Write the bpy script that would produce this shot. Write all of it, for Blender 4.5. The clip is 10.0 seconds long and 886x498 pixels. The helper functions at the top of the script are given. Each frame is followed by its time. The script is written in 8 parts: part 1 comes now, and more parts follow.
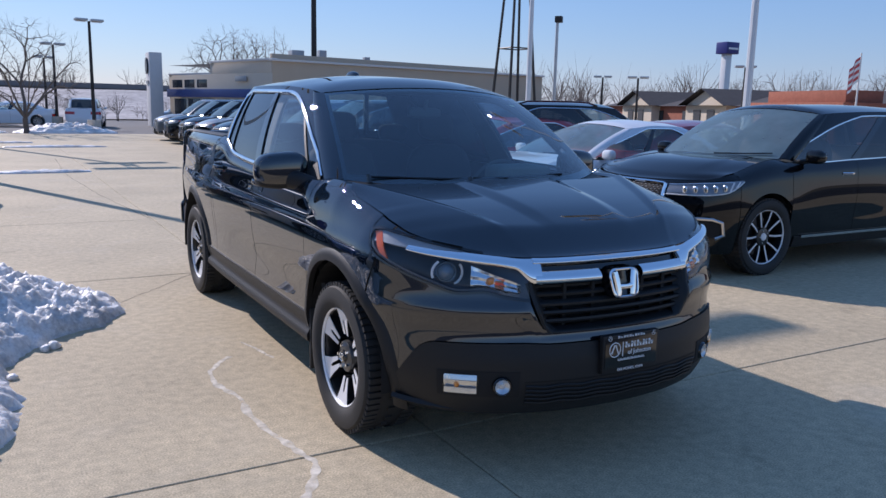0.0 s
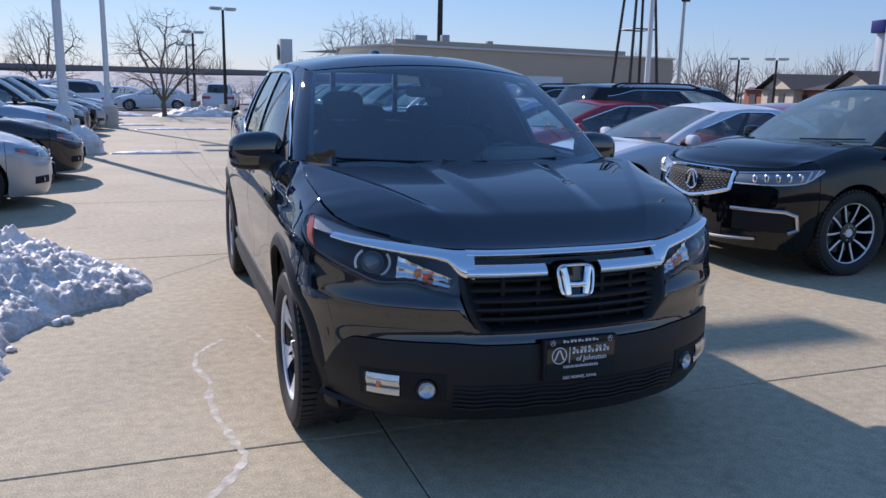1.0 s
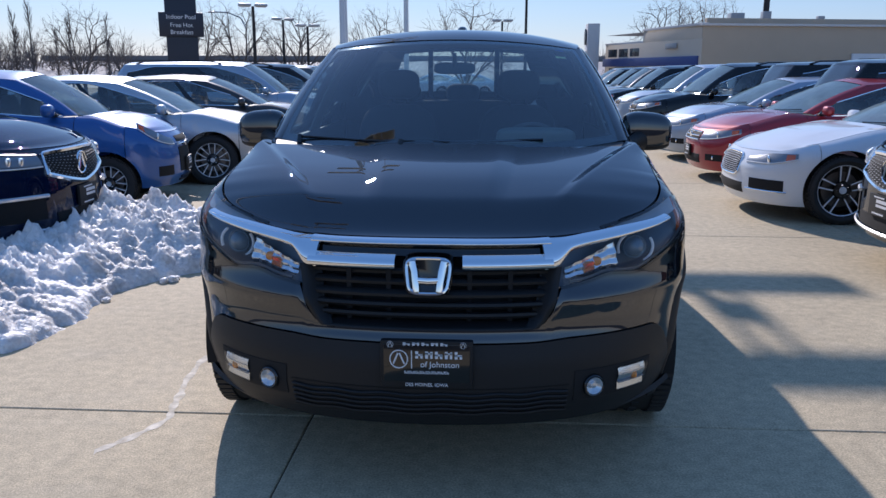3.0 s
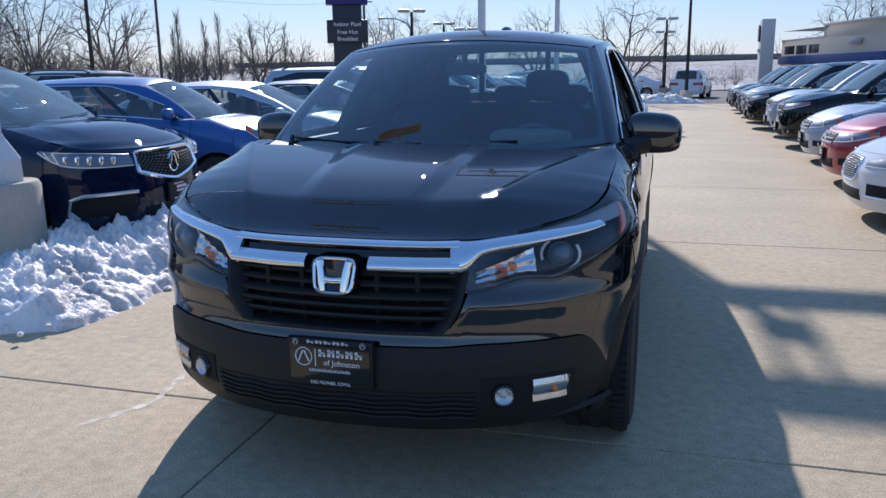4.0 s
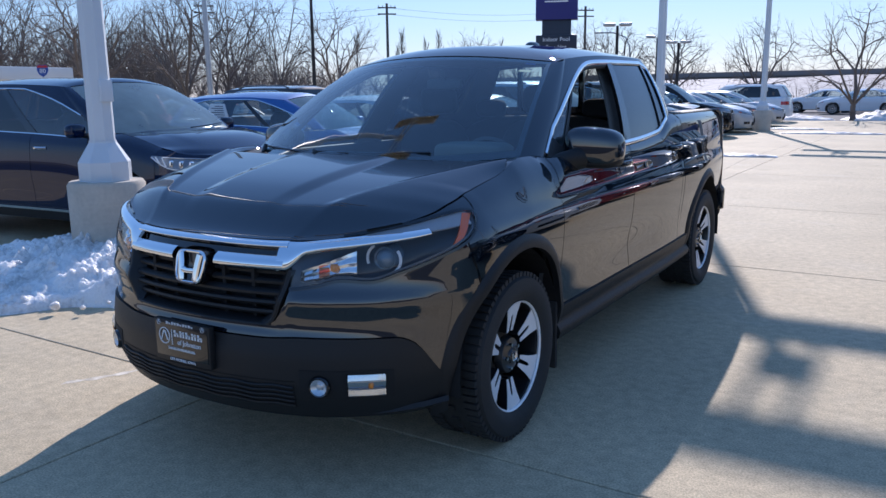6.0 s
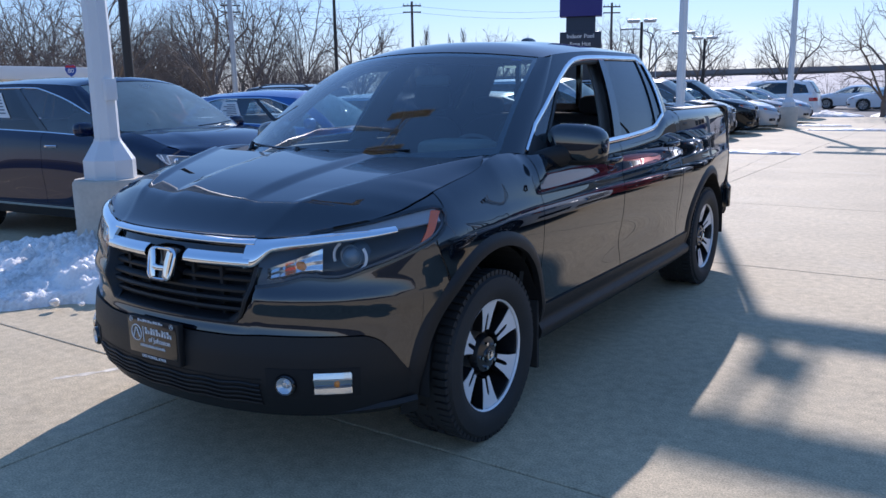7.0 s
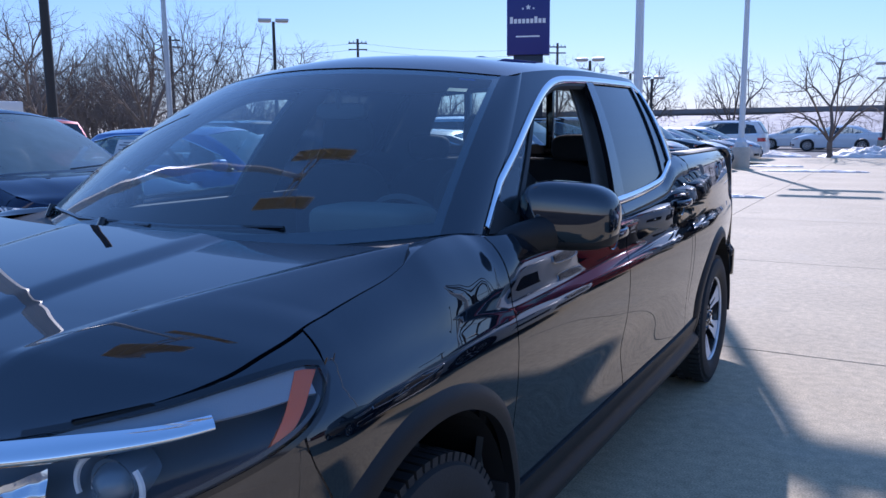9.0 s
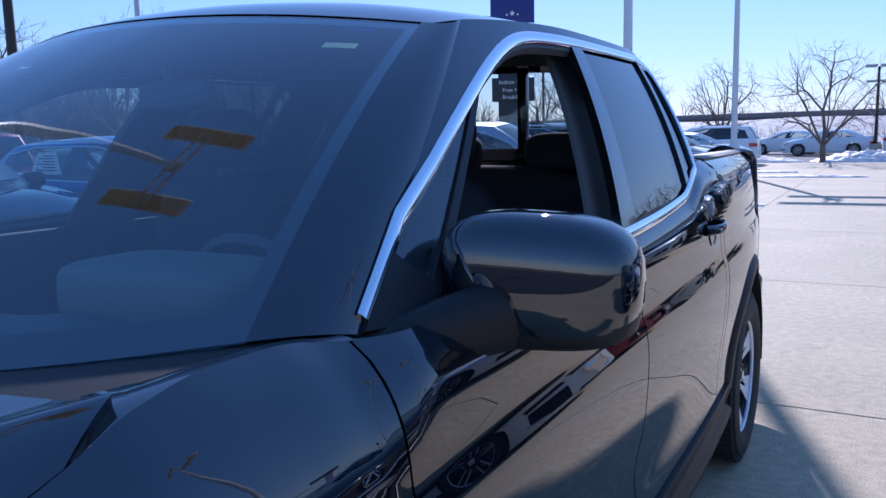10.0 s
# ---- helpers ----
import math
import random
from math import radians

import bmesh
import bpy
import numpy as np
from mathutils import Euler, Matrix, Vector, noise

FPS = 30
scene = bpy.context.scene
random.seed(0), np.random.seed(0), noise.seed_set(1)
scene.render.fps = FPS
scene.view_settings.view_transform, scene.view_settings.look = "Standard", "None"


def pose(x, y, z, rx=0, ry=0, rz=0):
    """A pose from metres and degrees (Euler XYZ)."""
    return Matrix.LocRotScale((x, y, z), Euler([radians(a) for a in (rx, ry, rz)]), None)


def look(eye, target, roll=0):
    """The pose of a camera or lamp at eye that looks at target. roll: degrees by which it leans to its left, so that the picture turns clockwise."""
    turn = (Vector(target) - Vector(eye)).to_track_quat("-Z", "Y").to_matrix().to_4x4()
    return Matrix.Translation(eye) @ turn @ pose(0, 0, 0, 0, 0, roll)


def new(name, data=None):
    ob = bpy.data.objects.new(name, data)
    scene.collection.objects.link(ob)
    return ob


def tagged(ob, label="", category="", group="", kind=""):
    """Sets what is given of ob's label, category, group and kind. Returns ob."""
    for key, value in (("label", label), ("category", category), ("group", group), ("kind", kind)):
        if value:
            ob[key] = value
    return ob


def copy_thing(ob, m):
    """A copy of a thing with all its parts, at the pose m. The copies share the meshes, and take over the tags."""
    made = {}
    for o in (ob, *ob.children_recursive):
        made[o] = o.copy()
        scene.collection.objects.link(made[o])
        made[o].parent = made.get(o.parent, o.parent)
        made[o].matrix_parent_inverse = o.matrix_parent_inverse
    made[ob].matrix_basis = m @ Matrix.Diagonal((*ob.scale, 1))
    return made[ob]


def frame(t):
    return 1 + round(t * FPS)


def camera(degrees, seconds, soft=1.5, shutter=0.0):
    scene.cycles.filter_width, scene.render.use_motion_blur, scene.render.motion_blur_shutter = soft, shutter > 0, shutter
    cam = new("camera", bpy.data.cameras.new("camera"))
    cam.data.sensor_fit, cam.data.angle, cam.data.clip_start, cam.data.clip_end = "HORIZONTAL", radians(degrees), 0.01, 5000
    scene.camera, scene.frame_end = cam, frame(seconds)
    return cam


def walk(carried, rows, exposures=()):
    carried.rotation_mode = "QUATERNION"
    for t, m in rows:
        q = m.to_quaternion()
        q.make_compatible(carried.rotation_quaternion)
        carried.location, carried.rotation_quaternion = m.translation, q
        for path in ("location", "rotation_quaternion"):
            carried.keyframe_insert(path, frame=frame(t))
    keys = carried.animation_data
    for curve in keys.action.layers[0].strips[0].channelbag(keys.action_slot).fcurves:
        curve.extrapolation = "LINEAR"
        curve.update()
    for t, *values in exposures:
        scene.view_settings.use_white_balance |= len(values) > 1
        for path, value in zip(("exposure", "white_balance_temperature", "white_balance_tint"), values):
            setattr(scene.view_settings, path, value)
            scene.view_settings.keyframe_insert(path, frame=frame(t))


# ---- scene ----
cam = camera(58.9, 10.0, soft=1.5)
PATH = [
    (0, (-2.326, -2.395, 1.545), (-1.354, -0.682, 1.194), 1.3),
    (0.5, (-1.897, -2.503, 1.539), (-1.057, -0.727, 1.166), 1.4),
    (1, (-1.486, -2.474, 1.525), (-0.815, -0.632, 1.131), 1.2),
    (1.5, (-1.075, -2.53, 1.512), (-0.596, -0.632, 1.104), 1.0),
    (2, (-0.646, -2.588, 1.51), (-0.363, -0.653, 1.09), 0.7),
    (2.5, (-0.226, -2.498, 1.517), (-0.141, -0.547, 1.086), 0.3),
    (2.7, (-0.054, -2.486, 1.506), (-0.048, -0.533, 1.073), 0.2),
    (3.8, (0.891, -2.309, 1.485), (0.438, -0.411, 1.045), -0.4),
    (4, (1.067, -2.289, 1.484), (0.534, -0.41, 1.054), -0.7),
    (4.5, (1.532, -2.267, 1.476), (0.82, -0.445, 1.061), -0.7),
    (5, (1.868, -2.092, 1.457), (1.008, -0.33, 1.059), -0.6),
    (5.5, (2.179, -1.956, 1.466), (1.208, -0.251, 1.078), -0.6),
    (7, (2.573, -1.738, 1.456), (1.471, -0.116, 1.064), -1.0),
    (7.5, (2.473, -1.583, 1.441), (1.374, 0.045, 1.064), -0.9),
    (8, (2.32, -1.277, 1.422), (1.238, 0.368, 1.071), -0.7),
    (8.5, (2.115, -0.86, 1.449), (1.068, 0.814, 1.13), -0.9),
    (9, (1.824, -0.4, 1.45), (0.826, 1.306, 1.149), -0.6),
    (9.5, (1.654, 0.063, 1.436), (0.684, 1.789, 1.155), -0.9),
    (10, (1.433, 0.68, 1.404), (0.456, 2.403, 1.128), -1.4),
]
walk(cam, [(t, look(eye, target, roll)) for t, eye, target, roll in PATH],
     [(0.0, 0.62, 5650, 21), (4.0, 0.70, 5650, 19), (7.0, 0.87, 5500, 20), (8.5, 0.87, 5300, 24), (10.0, 0.89, 5050, 25)])

# ---- world and sun ----
world = bpy.data.worlds.new("sky")
scene.world = world
world.use_nodes = True
SUN_TO = Vector((-0.53, 1.5, 1.0)).normalized()
sky = world.node_tree.nodes.new("ShaderNodeTexSky")
sky.sky_type = "NISHITA"
sky.sun_disc = False
sky.sun_elevation = math.asin(SUN_TO.z)
sky.sun_rotation = math.atan2(SUN_TO.x, SUN_TO.y)
sky.air_density, sky.dust_density, sky.ozone_density = 1.25, 0.1, 2.0
background = world.node_tree.nodes["Background"]
background.inputs["Strength"].default_value = 0.0385
airlight = world.node_tree.nodes.new("ShaderNodeMix")  # even scattered blue over the whole dome
airlight.data_type, airlight.blend_type = "RGBA", "ADD"
airlight.inputs["Factor"].default_value = 1.0
airlight.inputs["B"].default_value = (1.0, 2.45, 5.0, 1)
world.node_tree.links.new(sky.outputs["Color"], airlight.inputs["A"])
world.node_tree.links.new(airlight.outputs["Result"], background.inputs["Color"])
sun = new("sun", bpy.data.lights.new("sun", "SUN"))
sun.data.energy, sun.data.angle, sun.data.color = 2.95, radians(0.5), (1.0, 0.89, 0.74)
sun.matrix_world = look(SUN_TO * 50, (0, 0, 0))

# ---- materials ----
def material(name, color, rough=0.5, metal=0.0, coat=0.0, vary=0.0, scale=6.0, bump=0.0, bump_scale=60.0, spec=0.5, fine=0.0, fine_scale=120.0):
    """A surface with colour variation at two scales and fine relief."""
    m = bpy.data.materials.new(name)
    m.use_nodes = True
    nt = m.node_tree
    p = nt.nodes["Principled BSDF"]
    p.inputs["Base Color"].default_value = (*color, 1)
    p.inputs["Roughness"].default_value = rough
    p.inputs["Metallic"].default_value = metal
    p.inputs["Coat Weight"].default_value = coat
    p.inputs["Coat Roughness"].default_value = 0.02
    p.inputs["Specular IOR Level"].default_value = spec
    place = nt.nodes.new("ShaderNodeTexCoord")
    if vary or fine:
        big, small = nt.nodes.new("ShaderNodeTexNoise"), nt.nodes.new("ShaderNodeTexNoise")
        big.inputs["Scale"].default_value, big.inputs["Detail"].default_value = scale, 6
        small.inputs["Scale"].default_value, small.inputs["Detail"].default_value = fine_scale, 3
        for n in (big, small):
            nt.links.new(place.outputs["Object"], n.inputs["Vector"])
        add = nt.nodes.new("ShaderNodeMath")
        add.operation = "MULTIPLY_ADD"
        add.inputs[1].default_value = vary * 2
        add.inputs[2].default_value = 1 - vary
        nt.links.new(big.outputs["Fac"], add.inputs[0])
        add2 = nt.nodes.new("ShaderNodeMath")
        add2.operation = "MULTIPLY_ADD"
        add2.inputs[1].default_value = fine * 2
        add2.inputs[2].default_value = 1 - fine
        nt.links.new(small.outputs["Fac"], add2.inputs[0])
        mul = nt.nodes.new("ShaderNodeMath")
        mul.operation = "MULTIPLY"
        nt.links.new(add.outputs[0], mul.inputs[0])
        nt.links.new(add2.outputs[0], mul.inputs[1])
        mix = nt.nodes.new("ShaderNodeMix")
        mix.data_type, mix.blend_type = "RGBA", "MULTIPLY"
        mix.inputs["Factor"].default_value = 1
        mix.inputs["A"].default_value = (*color, 1)
        nt.links.new(mul.outputs[0], mix.inputs["B"])
        nt.links.new(mix.outputs["Result"], p.inputs["Base Color"])
    if bump:
        n = nt.nodes.new("ShaderNodeTexNoise")
        n.inputs["Scale"].default_value, n.inputs["Detail"].default_value = bump_scale, 4
        nt.links.new(place.outputs["Object"], n.inputs["Vector"])
        b = nt.nodes.new("ShaderNodeBump")
        b.inputs["Strength"].default_value, b.inputs["Distance"].default_value = bump, 0.004
        nt.links.new(n.outputs["Fac"], b.inputs["Height"])
        nt.links.new(b.outputs["Normal"], p.inputs["Normal"])
    return m


def paint(name, color, flake=0.0, dust=0.0, ior=1.5):
    """Car paint: a coloured base under clear lacquer, with metallic flake and a thin film of winter road dust."""
    m = material(name, color, rough=0.45, metal=flake, coat=1.0, spec=0.0 if not flake else 0.4)
    nt = m.node_tree
    p = nt.nodes["Principled BSDF"]
    p.inputs["Coat Roughness"].default_value = 0.006
    p.inputs["Coat IOR"].default_value = ior
    if dust:
        place = nt.nodes.new("ShaderNodeTexCoord")
        a, b = nt.nodes.new("ShaderNodeTexNoise"), nt.nodes.new("ShaderNodeTexNoise")
        a.inputs["Scale"].default_value, a.inputs["Detail"].default_value = 3.0, 8
        b.inputs["Scale"].default_value, b.inputs["Detail"].default_value = 180.0, 2
        for n in (a, b):
            nt.links.new(place.outputs["Object"], n.inputs["Vector"])
        mul = nt.nodes.new("ShaderNodeMath")
        mul.operation = "MULTIPLY"
        nt.links.new(a.outputs["Fac"], mul.inputs[0])
        nt.links.new(b.outputs["Fac"], mul.inputs[1])
        ramp = nt.nodes.new("ShaderNodeMapRange")
        ramp.inputs["From Min"].default_value, ramp.inputs["From Max"].default_value = 0.2, 0.45
        ramp.inputs["To Min"].default_value, ramp.inputs["To Max"].default_value = 0.0, dust
        nt.links.new(mul.outputs[0], ramp.inputs["Value"])
        mix = nt.nodes.new("ShaderNodeMix")
        mix.data_type = "RGBA"
        mix.inputs["A"].default_value = (*color, 1)
        mix.inputs["B"].default_value = (0.35, 0.34, 0.32, 1)
        nt.links.new(ramp.outputs["Result"], mix.inputs["Factor"])
        nt.links.new(mix.outputs["Result"], p.inputs["Base Color"])
        rough = nt.nodes.new("ShaderNodeMapRange")
        rough.inputs["From Min"].default_value, rough.inputs["From Max"].default_value = 0.25, 0.75
        rough.inputs["To Min"].default_value, rough.inputs["To Max"].default_value = 0.004, 0.012
        nt.links.new(a.outputs["Fac"], rough.inputs["Value"])
        nt.links.new(rough.outputs["Result"], p.inputs["Coat Roughness"])
    return m


def glass(name, tint, gloss=0.02, ior=1.5, film=0.0):
    """A pane: tinted, with mirror gloss that grows at a slant, and a thin film of dust and painted pale-blue sky sheen.
    """
    m = bpy.data.materials.new(name)
    m.use_nodes = True
    nt = m.node_tree
    nt.nodes.remove(nt.nodes["Principled BSDF"])
    out = nt.nodes["Material Output"]
    clear, mirror, fres, mix = (nt.nodes.new(k) for k in ("ShaderNodeBsdfTransparent", "ShaderNodeBsdfGlossy", "ShaderNodeLayerWeight", "ShaderNodeMixShader"))
    clear.inputs["Color"].default_value = (*tint, 1)
    mirror.inputs["Roughness"].default_value = gloss
    fres.inputs["Blend"].default_value = 0.5
    power, gain = nt.nodes.new("ShaderNodeMath"), nt.nodes.new("ShaderNodeMath")
    power.operation, gain.operation = "POWER", "MULTIPLY_ADD"
    power.inputs[1].default_value = 4.2
    f0 = 1.8 * ((ior - 1) / (ior + 1)) ** 2
    gain.inputs[1].default_value, gain.inputs[2].default_value = 1 - f0, f0
    nt.links.new(fres.outputs["Facing"], power.inputs[0])
    nt.links.new(power.outputs[0], gain.inputs[0])
    nt.links.new(gain.outputs[0], mix.inputs[0])
    nt.links.new(clear.outputs[0], mix.inputs[1])
    nt.links.new(mirror.outputs[0], mix.inputs[2])
    last = mix
    # Diffuse film in pale blue: glass dust plus sky sheen put into the colour.
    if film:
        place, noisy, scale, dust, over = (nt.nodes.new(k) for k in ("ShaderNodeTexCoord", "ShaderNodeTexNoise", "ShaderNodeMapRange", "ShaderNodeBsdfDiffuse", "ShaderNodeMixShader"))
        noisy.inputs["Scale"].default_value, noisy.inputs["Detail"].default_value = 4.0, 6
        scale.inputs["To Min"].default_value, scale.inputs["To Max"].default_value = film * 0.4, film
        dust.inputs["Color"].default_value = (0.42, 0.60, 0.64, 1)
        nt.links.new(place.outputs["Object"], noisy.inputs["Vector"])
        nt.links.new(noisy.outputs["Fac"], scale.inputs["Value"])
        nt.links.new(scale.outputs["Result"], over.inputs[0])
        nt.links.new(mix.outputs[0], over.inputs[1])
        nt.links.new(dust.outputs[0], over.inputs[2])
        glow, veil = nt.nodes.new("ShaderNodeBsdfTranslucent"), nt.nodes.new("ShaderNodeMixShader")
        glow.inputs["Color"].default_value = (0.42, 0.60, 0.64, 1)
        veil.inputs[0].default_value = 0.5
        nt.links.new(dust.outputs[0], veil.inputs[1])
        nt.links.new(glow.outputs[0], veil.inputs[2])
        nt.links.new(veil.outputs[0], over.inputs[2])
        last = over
    nt.links.new(last.outputs[0], out.inputs[0])
    return m


BLACK_PAINT = paint("black_paint", (0.0026, 0.0050, 0.0095), 0.0, 0.004, 1.95)
GLOSS_BLACK = material("gloss_black", (0.006, 0.006, 0.007), 0.12, coat=0.6)
PLASTIC = material("grained_plastic", (0.012, 0.0122, 0.013), 0.5, spec=0.35, vary=0.12, scale=5, bump=0.12, bump_scale=900, fine=0.08, fine_scale=300)
DARK = material("dark_cavity", (0.006, 0.006, 0.0065), 0.8, vary=0.2)
RUBBER = material("tyre_rubber", (0.022, 0.0215, 0.021), 0.72, vary=0.25, scale=9, bump=0.25, bump_scale=160, fine=0.15)
CHROME = material("chrome", (0.86, 0.87, 0.88), 0.05, 1.0, vary=0.03)
SATIN = material("satin_silver", (0.62, 0.62, 0.63), 0.28, 1.0, vary=0.04)
ALLOY = material("machined_alloy", (0.80, 0.80, 0.80), 0.32, 0.15, vary=0.06, bump=0.05, bump_scale=300)
WHEEL_BLACK = material("wheel_black", (0.012, 0.012, 0.013), 0.3, coat=0.5)
DISC = material("brake_disc", (0.18, 0.17, 0.165), 0.4, 0.9, vary=0.25, scale=20)
AMBER = material("amber_lens", (0.80, 0.26, 0.03), 0.12, coat=1.0)
RED_AMBER = material("red_amber_lens", (0.75, 0.13, 0.02), 0.15, coat=1.0)
RED_LENS = material("red_lens", (0.42, 0.012, 0.012), 0.15, coat=1.0)
REFLECTOR = material("lamp_reflector", (0.85, 0.85, 0.86), 0.14, 0.95, bump=0.12, bump_scale=60)
LAMP_GREY = material("lamp_grey", (0.085, 0.095, 0.11), 0.3, 0.25)
LAMP_FIN = material("lamp_fin", (0.34, 0.36, 0.39), 0.45, 0.1, vary=0.08, bump=0.2, bump_scale=300)
PROJECTOR = material("projector_glass", (0.13, 0.17, 0.21), 0.05, 0.0, coat=1.0)
LAMP_BRIGHT = material("lamp_bright", (0.82, 0.82, 0.83), 0.16, 0.95, bump=0.1, bump_scale=45)
FOG_BOWL = material("fog_bowl", (0.72, 0.73, 0.75), 0.2, 0.7, bump=0.4, bump_scale=70)
LAMP_SILVER = material("lamp_silver", (0.26, 0.27, 0.29), 0.28, 0.5, bump=0.3, bump_scale=50)
CLOTH = material("seat_cloth", (0.026, 0.026, 0.028), 0.9, vary=0.2, scale=20, bump=0.3, bump_scale=400)
DASH = material("dash_plastic", (0.075, 0.077, 0.075), 0.6, vary=0.12, bump=0.15, bump_scale=500)
PILLAR_GREY = material("pillar_grey", (0.11, 0.108, 0.10), 0.8, vary=0.08)
LINER = material("headliner", (0.22, 0.21, 0.20), 0.9, vary=0.08)
WHITE = material("white_print", (0.8, 0.8, 0.8), 0.5, vary=0.04)
SCREEN = glass("windscreen_glass", (0.62, 0.80, 0.86), 0.006, 1.88, 0.004)
# Strong film: dust, and bright sky sheen painted as a pale colour.
DUSTY_SHEEN_SCREEN = glass("dusty_windscreen", (0.66, 0.72, 0.70), 0.01, 2.0, 0.50)
CLEAR = glass("window_glass", (0.76, 0.83, 0.82), 0.008, 1.8, 0.01)
PRIVACY = glass("privacy_glass", (0.05, 0.055, 0.058), 0.006, 1.6)
LENS = glass("lamp_lens", (0.90, 0.92, 0.93), 0.012, 1.3)
AMBER_GLASS = glass("amber_glass", (0.95, 0.32, 0.06), 0.05, 1.4)
BLUE_TAG = material("blue_tag", (0.05, 0.12, 0.5), 0.4)
GREEN_TAG = material("green_tag", (0.28, 0.4, 0.12), 0.5)
PAPER = material("paper", (0.75, 0.74, 0.7), 0.7, vary=0.05)

# ---- building helpers ----
def spline(*knots):
    """A smooth monotone curve through (x, y) knots."""
    xs = [k[0] for k in knots]
    ys = [k[1] for k in knots]
    n = len(xs)
    d = [(ys[i + 1] - ys[i]) / (xs[i + 1] - xs[i]) for i in range(n - 1)]
    m = [d[0]] + [0.0 if d[i - 1] * d[i] <= 0 else 2 * d[i - 1] * d[i] / (d[i - 1] + d[i]) for i in range(1, n - 1)] + [d[-1]]

    def at(x):
        if x <= xs[0]:
            return ys[0]
        if x >= xs[-1]:
            return ys[-1]
        i = 0
        while x > xs[i + 1]:
            i += 1
        h = xs[i + 1] - xs[i]
        t = (x - xs[i]) / h
        return ((1 + 2 * t) * (1 - t) ** 2 * ys[i] + t * (1 - t) ** 2 * h * m[i]
                + t * t * (3 - 2 * t) * ys[i + 1] + t * t * (t - 1) * h * m[i + 1])
    return at


def smooth(a, b, x):
    t = min(1.0, max(0.0, (x - a) / (b - a)))
    return t * t * (3 - 2 * t)


def lerp(a, b, t):
    return a + (b - a) * t


def thing(name, label, category, group="", kind=""):
    return tagged(new(name), label, category, group, kind)


def part(name, bm, material, parent=None, label="", sharp=38):
    """Links a bmesh as one mesh object under a thing or a part."""
    me = bpy.data.meshes.new(name)
    bm.to_mesh(me)
    bm.free()
    me.shade_smooth()
    me.set_sharp_from_angle(angle=radians(sharp))
    for m in material if isinstance(material, (list, tuple)) else (material,):
        me.materials.append(m)
    ob = new(name, me)
    if parent is not None:
        ob.parent = parent
    if label:
        ob["label"] = label
    return ob


def like(ob, name, parent, m, label=""):
    """Another object on the same mesh, at a pose under its parent."""
    c = new(name, ob.data)
    c.parent = parent
    c.matrix_local = m
    if label:
        c["label"] = label
    return c


def patch(fn, u0, u1, v0, v1, nu, nv, rim=0.0, holes=(), heart=(0.0, 2.6, 0.7), bm=None):
    """A curved sheet fn(u, v) with its edges folded inwards by rim; holes are round wheel openings (y, z, radius)."""
    bm = bm or bmesh.new()
    par, pos = {}, {}
    for i in range(nu + 1):
        for j in range(nv + 1):
            a, b = i / nu, j / nv
            if callable(u0) or callable(u1):
                v = lerp(v0, v1, b)
                u = lerp(u0(v) if callable(u0) else u0, u1(v) if callable(u1) else u1, a)
            else:
                u = lerp(u0, u1, a)
                v = lerp(v0(u) if callable(v0) else v0, v1(u) if callable(v1) else v1, b)
            par[i, j] = (u, v)
            pos[i, j] = Vector(fn(u, v))

    def gap(p):
        return min([math.hypot(p.y - h[0], p.z - h[1]) - h[2] for h in holes], default=1.0)
    inside = {k: gap(p) < 0 for k, p in pos.items()} if holes else {}
    cells = [(i, j) for i in range(nu) for j in range(nv)]
    if holes:
        cells = [(i, j) for i, j in cells if not all(inside[i + a, j + b] for a in (0, 1) for b in (0, 1))]
        used = {(i + a, j + b) for i, j in cells for a in (0, 1) for b in (0, 1)}
        for k in [k for k in used if inside[k]]:
            around = [(k[0] + a, k[1] + b) for a in (-1, 0, 1) for b in (-1, 0, 1)]
            free = [q for q in around if q in inside and not inside[q]]
            if not free:
                continue
            q = min(free, key=lambda f: (pos[f] - pos[k]).length)
            lo, hi = 0.0, 1.0
            for _ in range(14):
                mid = (lo + hi) / 2
                p = Vector(fn(lerp(par[k][0], par[q][0], mid), lerp(par[k][1], par[q][1], mid)))
                lo, hi = (mid, hi) if gap(p) < 0 else (lo, mid)
            pos[k] = Vector(fn(lerp(par[k][0], par[q][0], hi), lerp(par[k][1], par[q][1], hi)))
    vert = {}

    def v_at(k):
        if k not in vert:
            vert[k] = bm.verts.new(pos[k])
        return vert[k]
    faces = []
    for i, j in cells:
        ring = [v_at((i, j)), v_at((i + 1, j)), v_at((i + 1, j + 1)), v_at((i, j + 1))]
        if (ring[0].co - ring[2].co).length > 1e-7 and len({tuple(round(c, 6) for c in r.co) for r in ring}) > 2:
            faces.append(bm.faces.new(ring))
    out = 0.0
    for f in faces:
        f.normal_update()
        out += (f.calc_center_median() - Vector(heart)).dot(f.normal) * f.calc_area()
    if out < 0:
        bmesh.ops.reverse_faces(bm, faces=faces)
    if rim:
        mine = set(faces)
        for f in faces:
            f.normal_update()
        edges = [e for e in {e for f in faces for e in f.edges} if len(e.link_faces) == 1]
        inner = {}
        for e in edges:
            for v in e.verts:
                if v not in inner:
                    n = Vector((0, 0, 0))
                    for f in v.link_faces:
                        if f in mine:
                            n += f.normal
                    inner[v] = bm.verts.new(v.co - n.normalized() * rim)
        for e in edges:
            loop = e.link_loops[0]
            a, b = loop.vert, loop.link_loop_next.vert
            bm.faces.new((b, a, inner[a], inner[b]))
    return bm


def mirrored(fn):
    def other(u, v, *rest):
        p = fn(u, v, *rest)
        return (-p[0], p[1], p[2])
    return other


